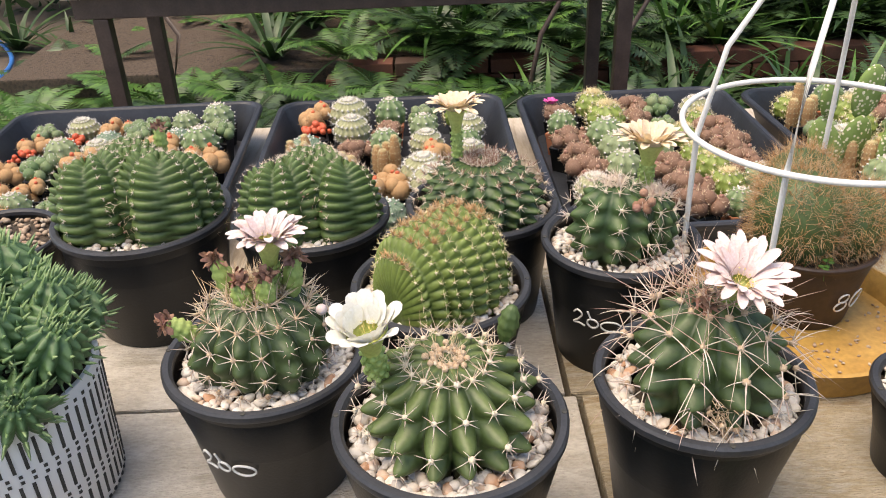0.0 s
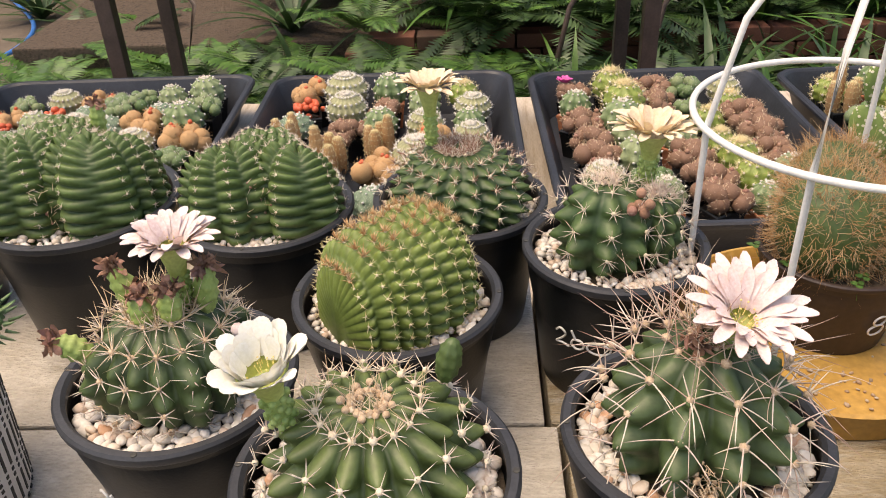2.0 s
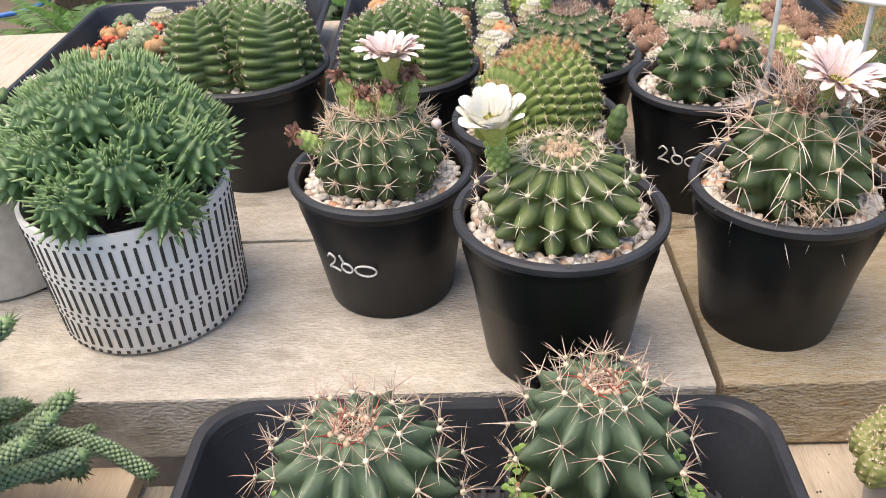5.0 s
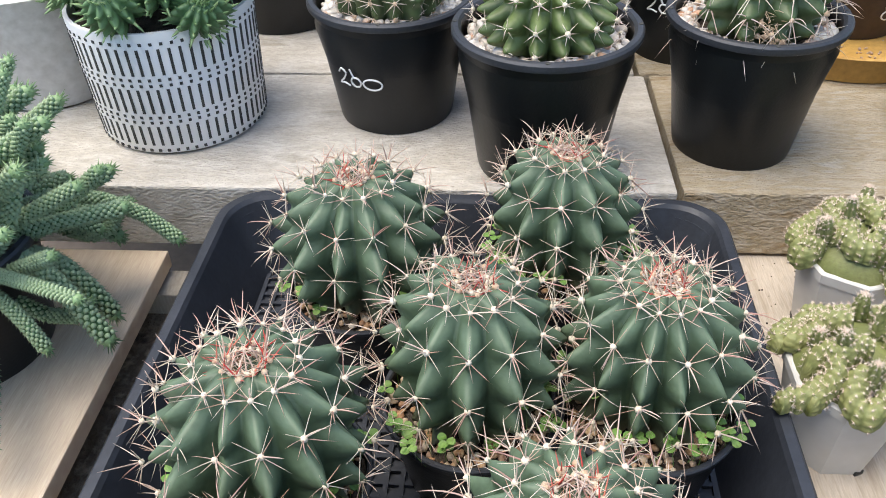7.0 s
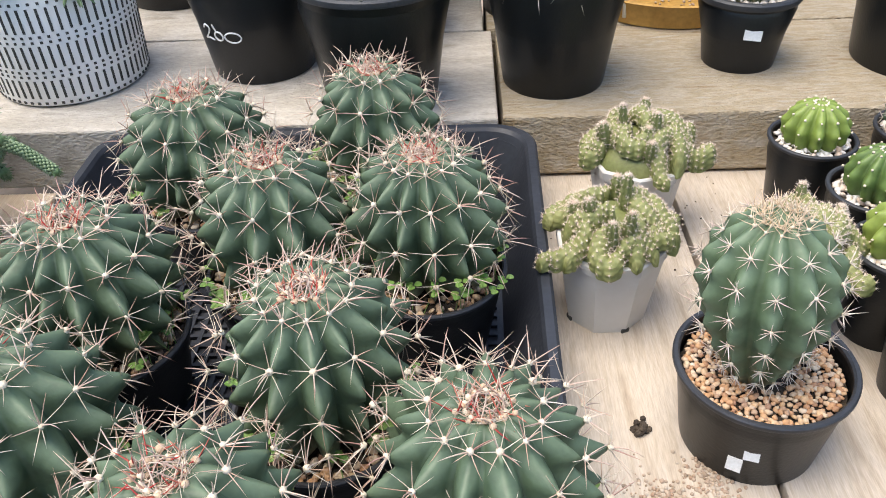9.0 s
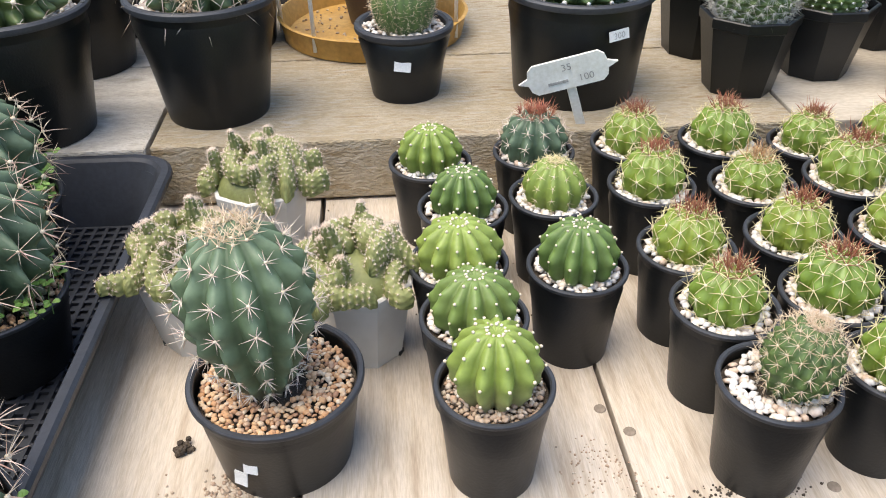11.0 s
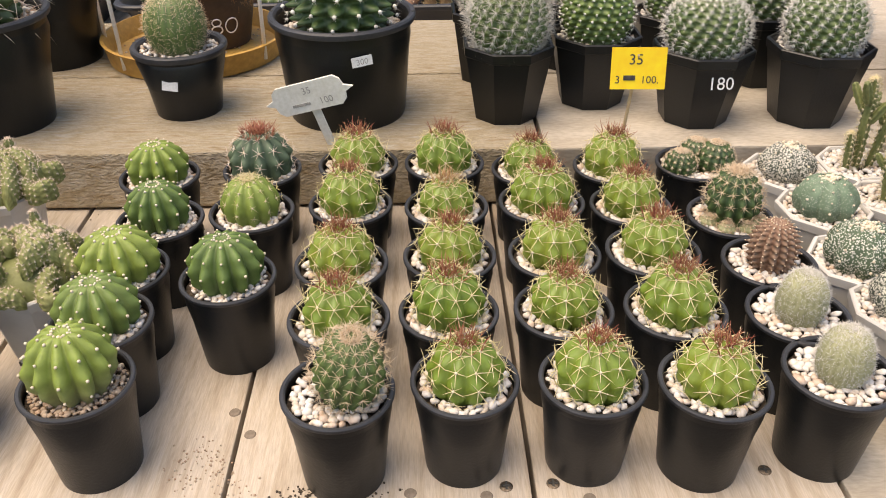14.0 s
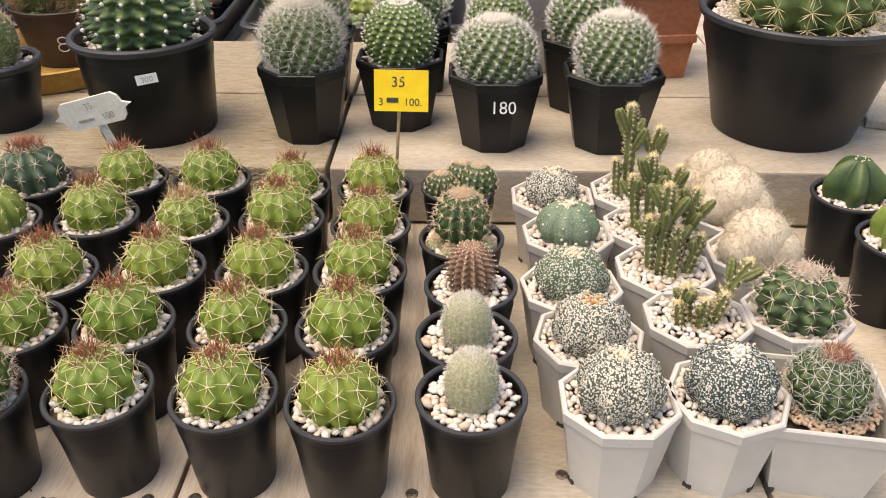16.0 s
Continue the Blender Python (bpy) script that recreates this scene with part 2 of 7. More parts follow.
M_LIMECREST = mat("bright_ridged_skin", [(0.06, 0.1, 0.02), (0.1, 0.15, 0.03)], 25, 0.5, 0.12, lit_tone=(0.2, 0.27, 0.06))
M_BROWNC = mat("brown_skin", [(0.17, 0.09, 0.055), (0.26, 0.15, 0.1)], 30, 0.7, 0.3, lit_tone=(0.34, 0.23, 0.15))
M_GREYG = mat("grey_green_skin", [(0.24, 0.25, 0.12), (0.33, 0.33, 0.18)], 30, 0.7, 0.2, lit_tone=(0.4, 0.4, 0.25))
M_CREST = mat("crested_yellow_green", [(0.1, 0.13, 0.035), (0.16, 0.185, 0.055), (0.24, 0.235, 0.09), (0.12, 0.155, 0.042)], 30, 0.6, 0.3, rnd="island", lit_tone=(0.3, 0.3, 0.12))
M_EUPH = mat("fresh_green_stem", [(0.04, 0.1, 0.035), (0.075, 0.155, 0.055)], 30, 0.5, 0.15, lit_tone=(0.15, 0.25, 0.11))
M_EUPHK = mat("knobbly_green", [(0.22, 0.31, 0.17), (0.3, 0.39, 0.23), (0.25, 0.34, 0.19)], 30, 0.5, 0.1, rnd="island")
M_EUPHTIP = mat("pale_green_leaf_tip", [(0.14, 0.25, 0.1), (0.27, 0.38, 0.18)], 60, 0.5, 0.05, rnd="island")
M_SMALLG = mat("small_cactus_green", [(0.08, 0.15, 0.05), (0.13, 0.2, 0.08), (0.2, 0.25, 0.12), (0.1, 0.16, 0.07)], 40, 0.6, 0.3, rnd="object", lit_tone=(0.3, 0.36, 0.2))
M_PETALW = mat("white_petal", [(0.76, 0.74, 0.64), (0.82, 0.81, 0.74)], 60, 0.6, 0.05, trans=0.2)
M_PETALP = mat("pale_pink_petal", [(0.7, 0.5, 0.47), (0.76, 0.66, 0.62)], 60, 0.6, 0.05, trans=0.2)
M_PETALC = mat("cream_petal", [(0.72, 0.54, 0.36), (0.78, 0.66, 0.48)], 60, 0.6, 0.05, trans=0.2)
M_MAG = mat("magenta_petal", [(0.6, 0.05, 0.3), (0.75, 0.15, 0.42)], 60, 0.6, 0.05)
M_TUBE = mat("flower_tube", [(0.2, 0.32, 0.07), (0.42, 0.5, 0.18)], 30, 0.6, 0.1)
M_FUNNEL = mat("yellow_green_funnel", [(0.36, 0.42, 0.1), (0.5, 0.53, 0.2)], 40, 0.6, 0.08)
M_STAMEN = mat("pollen_yellow", [(0.75, 0.55, 0.15), (0.85, 0.72, 0.35)], 100, 0.8, 0.2)
M_DRY = mat("dried_flower_brown", [(0.2, 0.1, 0.06), (0.38, 0.22, 0.15), (0.3, 0.15, 0.12)], 60, 0.9, 0.5, rnd="island")
M_REDC = mat("red_grafted_skin", [(0.55, 0.06, 0.03), (0.65, 0.16, 0.06)], 40, 0.5, 0.2)
M_ORANGE = mat("orange_fuzz_skin", [(0.4, 0.21, 0.09), (0.52, 0.34, 0.17)], 40, 0.8, 0.3)
M_LEAF = mat("fern_green", [(0.025, 0.075, 0.013), (0.05, 0.135, 0.022), (0.09, 0.19, 0.035)], 6, 0.5, 0.1, rnd="island", trans=0.1)
M_LEAFD = mat("deep_green_leaf", [(0.012, 0.035, 0.012), (0.03, 0.07, 0.02), (0.05, 0.1, 0.03)], 6, 0.45, 0.1, rnd="island")
M_WEED = mat("clover_green", [(0.1, 0.22, 0.04), (0.2, 0.32, 0.08)], 30, 0.5, 0.1, rnd="island")
M_IRON = mat("brown_painted_steel", [(0.04, 0.025, 0.02), (0.075, 0.05, 0.04)], 20, 0.5, 0.3)
M_BRICK = mat("red_brick", [(0.1, 0.035, 0.022), (0.16, 0.06, 0.035), (0.06, 0.035, 0.022)], 20, 0.85, 0.5, rnd="object")
M_GROUND = mat("brown_paving", [(0.085, 0.066, 0.05), (0.15, 0.118, 0.088), (0.11, 0.086, 0.064)], 2.5, 0.75, 0.4, 20)
M_EARTH = mat("dark_litter", [(0.03, 0.022, 0.016), (0.12, 0.085, 0.06), (0.06, 0.045, 0.03)], 40, 0.95, 1.0, 5, dist=0.01)
M_LITTER = mat("leaf_litter", [(0.07, 0.05, 0.035), (0.2, 0.15, 0.1), (0.12, 0.09, 0.06), (0.3, 0.24, 0.17)], 45, 0.95, 1.0, 4, dist=0.01)
M_HOSE = mat("blue_hose", [(0.03, 0.16, 0.5), (0.05, 0.22, 0.6)], 30, 0.35, 0.03)
M_HEDGE = mat("dark_hedge", [(0.012, 0.03, 0.01), (0.04, 0.08, 0.02)], 8, 0.8, 0.8, 5, dist=0.05)
M_BROWNPOT = mat("dark_brown_plastic", [(0.03, 0.018, 0.014), (0.05, 0.032, 0.025)], 18, 0.5, 0.12)
M_GREYPOT = mat("grey_white_glaze", [(0.5, 0.49, 0.47), (0.6, 0.59, 0.57)], 12, 0.5, 0.06)
M_A1 = flecked("flecked_green", (0.05, 0.09, 0.05), (0.09, 0.13, 0.07), (0.68, 0.68, 0.6), 500, 0.39)
M_A2 = flecked("dotted_grey_green", (0.12, 0.19, 0.12), (0.16, 0.23, 0.15), (0.6, 0.64, 0.54), 560, 0.24)
M_A3 = flecked("dense_flecked", (0.05, 0.065, 0.045), (0.08, 0.09, 0.065), (0.62, 0.6, 0.52), 540, 0.5)
M_A4 = flecked("dark_flecked", (0.025, 0.045, 0.04), (0.05, 0.07, 0.06), (0.6, 0.6, 0.55), 540, 0.43)
M_DOTPAD = flecked("dotted_pad", (0.14, 0.22, 0.05), (0.2, 0.29, 0.08), (0.75, 0.7, 0.5), 170, 0.33)

# ---- mesh builders ----
RNG = np.random.default_rng(7)


def mesh_of(verts, faces, smooth=True, lit_tone=None, cork=None):
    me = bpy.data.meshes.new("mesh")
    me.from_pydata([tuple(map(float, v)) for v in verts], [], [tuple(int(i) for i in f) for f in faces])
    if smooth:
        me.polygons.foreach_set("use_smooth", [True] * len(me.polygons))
    for nm, val in (("lit_tone", lit_tone), ("cork", cork)):
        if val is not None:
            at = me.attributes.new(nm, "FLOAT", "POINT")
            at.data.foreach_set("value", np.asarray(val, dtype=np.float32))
    me.update()
    return me


def bm_mesh(bm, smooth=False):
    me = bpy.data.meshes.new("mesh")
    bmesh.ops.recalc_face_normals(bm, faces=bm.faces)
    bm.to_mesh(me)
    bm.free()
    if smooth:
        me.polygons.foreach_set("use_smooth", [True] * len(me.polygons))
    return me


FINE = {"spines", "crown_spines", "dark_spines", "wool", "fur", "hair", "stamens", "scales", "crest_bristles", "dry_buds", "dry_tuft", "red_buds", "crown_wool", "leaves", "fronds", "grid_floor"}


def part(name, me, material, parent, label="", m=None, kind=""):
    """One mesh as a part under a thing or another part."""
    if isinstance(me, bmesh.types.BMesh):
        me = bm_mesh(me)
    if not me.materials:
        me.materials.append(material)
    ob = new(name, me)
    ob.parent = parent
    if m is not None:
        ob.matrix_basis = m
    if label:
        ob["label"] = label
    if kind or name in FINE:
        ob["kind"] = kind or "stuff"
    return ob


def thing(name, label, category, m, group="", kind=""):
    ob = new(name)
    ob.matrix_basis = m
    ob.empty_display_size = 0.02
    return tagged(ob, label, category, group, kind)


def solid(name, me, material, m, label, category, group="", kind=""):
    """A thing or a piece of the setting that is one mesh."""
    if isinstance(me, bmesh.types.BMesh):
        me = bm_mesh(me)
    if not me.materials:
        me.materials.append(material)
    ob = new(name, me)
    ob.matrix_basis = m
    return tagged(ob, label, category, group, kind)


def join(chunks):
    """Several (verts, faces) as one."""
    V, F, k = [], [], 0
    for v, f in chunks:
        v = np.asarray(v, dtype=float)
        V.append(v)
        F += [tuple(i + k for i in face) for face in f]
        k += len(v)
    return np.vstack(V), F


def box(x0, y0, z0, x1, y1, z1, bevel=0.0):
    bm = bmesh.new()
    bmesh.ops.create_cube(bm, size=1, matrix=Matrix.Translation(((x0 + x1) / 2, (y0 + y1) / 2, (z0 + z1) / 2)) @ Matrix.Diagonal((x1 - x0, y1 - y0, z1 - z0, 1)))
    if bevel:
        bmesh.ops.bevel(bm, geom=bm.edges[:], offset=bevel, segments=2, affect="EDGES", profile=0.6)
    return bm


def lathe(profile, n=48, smooth=True, turn=0.0, squash=(1, 1)):
    """Closed solid of revolution from (r, z) pairs, first and last on the axis or joined."""
    P = [(r, z) for r, z in profile]
    V, F = [], []
    for r, z in P:
        for k in range(n):
            a = 2 * math.pi * (k + turn) / n
            V.append((r * math.cos(a) * squash[0], r * math.sin(a) * squash[1], z))
    for i in range(len(P) - 1):
        for k in range(n):
            a, b = i * n + k, i * n + (k + 1) % n
            F.append((a, b, b + n, a + n))
    me = mesh_of(V, F, smooth)
    if smooth:
        me.set_sharp_from_angle(angle=radians(40))
    return me


def tube(points, radius, n=8, closed=False, taper=1.0):
    P = [Vector(p) for p in points]
    V, F = [], []
    up = Vector((0.13, 0.21, 0.97))
    for i, p in enumerate(P):
        a = P[(i - 1) % len(P)] if closed else P[max(i - 1, 0)]
        b = P[(i + 1) % len(P)] if closed else P[min(i + 1, len(P) - 1)]
        d = (b - a).normalized()
        s = d.cross(up).normalized()
        u = s.cross(d)
        r = radius * (1 + (taper - 1) * i / max(1, len(P) - 1))
        for k in range(n):
            w = 2 * math.pi * k / n
            V.append(p + s * (r * math.cos(w)) + u * (r * math.sin(w)))
    m = len(P)
    for i in range(m if closed else m - 1):
        for k in range(n):
            a, b = i * n + k, i * n + (k + 1) % n
            c, d = ((i + 1) % m) * n + (k + 1) % n, ((i + 1) % m) * n + k
            F.append((a, b, c, d))
    if not closed:
        F += [tuple(range(n))[::-1], tuple(range((m - 1) * n, m * n))]
    return np.array([tuple(v) for v in V]), F


def unit(a):
    return a / np.maximum(np.linalg.norm(a, axis=-1, keepdims=True), 1e-9)


def strands(P, D, L, bend, r, segs=2):
    """Tapered three-sided spines from P along D, of lengths L, drawn aside by bend."""
    P, D = np.asarray(P, float), unit(np.asarray(D, float))
    n = len(P)
    L = np.broadcast_to(np.asarray(L, float), (n,))[:, None]
    bend = np.broadcast_to(np.asarray(bend, float), (n, 3))
    side = unit(np.cross(D, np.array([0.31, 0.52, 0.8])))
    upv = np.cross(side, D)
    V = []
    for s in range(segs):
        t = s / segs
        c = P + D * L * t + bend * L * t * t
        rr = r * (1 - 0.65 * t)
        for k in range(3):
            a = 2 * math.pi * k / 3
            V.append(c + rr * (side * math.cos(a) + upv * math.sin(a)))
    V.append(P + D * L + bend * L)
    m = 3 * segs + 1
    V = np.stack(V, axis=1).reshape(-1, 3)
    base = []
    for s in range(segs - 1):
        for k in range(3):
            base.append((3 * s + k, 3 * s + (k + 1) % 3, 3 * s + 3 + (k + 1) % 3, 3 * s + 3 + k))
    q = 3 * (segs - 1)
    for k in range(3):
        base.append((q + k, q + (k + 1) % 3, m - 1))
    return V, [tuple(i + j * m for i in f) for j in range(n) for f in base]


def ico(sub=1):
    bm = bmesh.new()
    bmesh.ops.create_icosphere(bm, subdivisions=sub, radius=1.0)
    bm.verts.ensure_lookup_table()
    V = np.array([tuple(v.co) for v in bm.verts])
    F = [tuple(v.index for v in f.verts) for f in bm.faces]
    bm.free()
    return V, F


ICO0, ICO1, ICO2 = ico(1), ico(2), ico(3)


def blobs(P, R, base=ICO0):
    """Small lumps at P with radii R."""
    V0, F0 = base
    P, R = np.asarray(P, float), np.broadcast_to(np.asarray(R, float), (len(P),))
    V = (P[:, None, :] + V0[None] * R[:, None, None]).reshape(-1, 3)
    m = len(V0)
    return V, [tuple(i + j * m for i in f) for j in range(len(P)) for f in F0]


def pebble_shape(rng, size, base=ICO1):
    V0, F0 = base
    s = size * rng.uniform(0.7, 1.25, 3) * np.array([1, 0.85, 0.6])
    V = V0 * s
    V = V * (1 + 0.16 * np.sin(V0 @ rng.uniform(-3, 3, (3, 3)) + rng.uniform(0, 6, 3)).sum(axis=1, keepdims=True) / 1.7)
    q = np.array(Euler(rng.uniform(-0.6, 0.6, 3)).to_matrix() @ Matrix.Rotation(rng.uniform(0, 6.28), 3, "Z"))
    return V @ q.T, F0


def pebble_places(rng, rin, rout, size, n, z):
    out = []
    for _ in range(n * 6):
        a, r = rng.uniform(0, 2 * math.pi), math.sqrt(rng.uniform(rin * rin, rout * rout))
        p = np.array([r * math.cos(a), r * math.sin(a), z + rng.uniform(-0.25, 0.35) * size])
        if all(np.hypot(*(p - q)[:2]) > size * 1.0 for q in out):
            out.append(p)
        if len(out) >= n:
            break
    return out


def pebbles(rng, rin, rout, size, n, z, low=True):
    out = []
    for p in pebble_places(rng, rin, rout, size, n, z):
        V, F = pebble_shape(rng, size * rng.uniform(0.75, 1.25), ICO0 if low else ICO1)
        out.append((V + p, F))
    return mesh_of(*join(out))


def ribbed(R, H, ribs, depth, edge=1.4, tub=0.0, rows=6, belly=0.45, foot=0.75, dimple=0.06, twist=0.0, per=8, nv=40, power=1.0, wob=0.03, rng=RNG):
    """A ribbed cactus body standing on z = 0: vertices, faces, tone, cork, areoles (place, outward way, height share)."""
    nt = ribs * per
    lim = math.asin(-belly) if belly < 1 else -1.2

    def at(v, frac):
        a = lim + (math.pi / 2 - lim) * v
        r = abs(math.cos(a)) ** power
        z = (math.sin(a) - math.sin(lim)) / (1 - math.sin(lim))
        r = r * (foot + (1 - foot) * min(1.0, z * 2.2)) if z < 0.45 else r
        w = abs(frac - 0.5) * 2
        k = 1 - depth * (w ** edge) * min(1.0, r * 3.5 + 0.05)
        if tub:
            k += tub * (1 - w ** max(1.0, edge)) * math.cos(2 * math.pi * (v * (rows + 0.0)))
        zz = z - dimple * math.exp(-((r / 0.22) ** 2))
        return r * k, zz, w

    V, T, C = [], [], []
    rib_w = [1 + wob * rng.normal() for _ in range(ribs)]
    for i in range(nv + 1):
        v = i / nv * 0.985
        for j in range(nt):
            frac = (j % per) / per
            r, z, w = at(v, frac)
            th = 2 * math.pi * j / nt + twist * v
            rr = R * r * (1 + 0.5 * (rib_w[j // per] - 1))
            V.append((rr * math.cos(th), rr * math.sin(th), H * z))
            # Light on the ridges and shade in the furrows, put into the skin colour.
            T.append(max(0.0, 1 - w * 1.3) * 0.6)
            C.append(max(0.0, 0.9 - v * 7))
    F = [(i * nt + j, i * nt + (j + 1) % nt, (i + 1) * nt + (j + 1) % nt, (i + 1) * nt + j) for i in range(nv) for j in range(nt)]
    F += [tuple(range(nv * nt, (nv + 1) * nt)), tuple(range(nt))[::-1]]
    A = []
    for k in range(ribs):
        for q in range(1, rows + 1):
            v = (q - (0.0 if tub else 0.5 * (k % 2) * 0.6)) / (rows + 0.05)
            if q == rows:
                v = 0.91
            if v < 0.06 or v > 0.97:
                continue
            r, z, w = at(v, 0.5)
            r2, z2, _ = at(min(1, v + 0.02), 0.5)
            r1, z1, _ = at(max(0, v - 0.02), 0.5)
            th = 2 * math.pi * (k + 0.5) / ribs + twist * v
            dr, dz = R * (r2 - r1), H * (z2 - z1)
            nr, nz = dz, -dr
            ln = math.hypot(nr, nz) or 1
            nvec = np.array([nr / ln * math.cos(th), nr / ln * math.sin(th), nz / ln])
            A.append((np.array([R * r * math.cos(th), R * r * math.sin(th), H * z]), nvec, v))
    for k in range(ribs + 4):
        th, q = 2.4 * k, 0.05 + 0.2 * math.sqrt((k + 0.5) / (ribs + 4))
        z = math.sqrt(max(0.0, 1 - q * q))
        z = (z - math.sin(lim)) / (1 - math.sin(lim)) - dimple * math.exp(-((q / 0.22) ** 2))
        A.append((np.array([R * q * math.cos(th), R * q * math.sin(th), H * z]), unit(np.array([q * math.cos(th), q * math.sin(th), 0.6])), 0.98))
    return V, F, T, C, A


def spine_set(A, count, L, r, tilt=(0.9, 1.3), central=1, central_len=1.3, curve=0.25, droop=0.0, grow=0.0, vmin=0.0, vmax=2.0, rng=RNG, segs=2):
    """Spines that spread from each areole; curve draws them back towards the skin or up."""
    P, D, LL, B = [], [], [], []
    for p, n, v in A:
        if v < vmin or v > vmax:
            continue
        n = unit(n)
        s = unit(np.cross(n, np.array([0, 0, 1.0])) + 1e-6)
        u = np.cross(s, n)
        a0 = rng.uniform(0, 6.28)
        for k in range(count):
            a = a0 + 2 * math.pi * k / count + rng.normal() * 0.15
            t = rng.uniform(*tilt)
            d = n * math.cos(t) + (s * math.cos(a) + u * math.sin(a)) * math.sin(t)
            P.append(p)
            D.append(d)
            LL.append(L * rng.uniform(0.65, 1.15) * (1 + grow * v))
            B.append(n * curve * rng.uniform(-0.3, 1.0) + np.array([0, 0, -droop * rng.uniform(0, 1)]) + rng.normal(size=3) * 0.05)
        for k in range(central):
            d = unit(n + rng.normal(size=3) * 0.3 + np.array([0, 0, 0.1]))
            P.append(p)
            D.append(d)
            LL.append(L * central_len * rng.uniform(0.7, 1.2) * (1 + grow * v))
            B.append(rng.normal(size=3) * 0.1 + np.array([0, 0, -droop]))
    return strands(P, D, LL, np.array(B), r, segs)


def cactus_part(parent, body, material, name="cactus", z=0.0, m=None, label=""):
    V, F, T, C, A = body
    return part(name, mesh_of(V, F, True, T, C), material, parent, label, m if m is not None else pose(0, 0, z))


def wool_part(parent, A, r, material=None, name="wool", lift=0.3, vmin=0.0):
    me = mesh_of(*blobs([p + unit(n) * r * lift for p, n, v in A if v >= vmin], [r * RNG.uniform(0.8, 1.2) * (0.65 if v > 0.975 else 1.0) for p, n, v in A if v >= vmin]))
    return part(name, me, material or M_WOOL, parent)


def round_pot(parent, R, H, rb, material=None, rim=None, lip=0.006, n=56, fill=0.9):
    rim = rim or material or M_BLACK
    lh = lip * 1.6
    body = [(0.0, 0.004), (rb * 0.8, 0.004), (rb * 0.86, 0.0), (rb, 0.0), (rb * 1.015, 0.004), (R - lip * 1.1, H - lh), (R - lip * 1.6, H - lh), (R * 0.93, H * 0.8), (rb * 0.95, 0.008), (0.0, 0.008)]
    p = part("pot", lathe(body, n), material or M_BLACK, parent)
    ring = [(R - lip * 1.7, H - lh * 0.9), (R - lip * 0.9, H - lh), (R - lip * 0.2, H - lh), (R, H - lh * 0.75), (R, H - lh * 0.25), (R - lip * 0.35, H), (R - lip * 1.2, H), (R - lip * 1.7, H - lh * 0.3), (R - lip * 1.7, H - lh * 0.9)]
    part("rim", lathe(ring, n), rim, p)
    return p


def faceted_pot(parent, R, H, rb, sides=8, material=None, turn=0.5):
    """Moulded pot with flat sides and a plain band round its mouth."""
    prof = [(0.0, 0.003), (rb * 0.85, 0.003), (rb * 0.9, 0.0), (rb, 0.0), (rb * 1.01, 0.002), (R * 0.95, H * 0.86), (R * 0.985, H * 0.875), (R, H - 0.0015), (R - 0.0015, H), (R - 0.0045, H), (R - 0.006, H - 0.003), (R * 0.9, H * 0.7), (rb * 0.9, 0.006), (0.0, 0.006)]
    return part("pot", lathe(prof, sides, False, turn), material or M_WHITE, parent)


def soil_part(parent, R, z, material=None):
    V0 = [(0, 0, z + 0.003)]
    F = []
    rings, n = 6, 28
    for i in range(1, rings + 1):
        for k in range(n):
            a = 2 * math.pi * k / n
            r = R * i / rings
            V0.append((r * math.cos(a), r * math.sin(a), z + 0.0025 * noise.noise((r * 60 * math.cos(a), r * 60 * math.sin(a), R * 100)) - 0.002 * (i == rings)))
    for k in range(n):
        F.append((0, 1 + k, 1 + (k + 1) % n))
    for i in range(rings - 1):
        for k in range(n):
            a, b = 1 + i * n + k, 1 + i * n + (k + 1) % n
            F.append((a, a + n, b + n, b))
    return part("soil", mesh_of(V0, F), material or M_SOIL, parent)


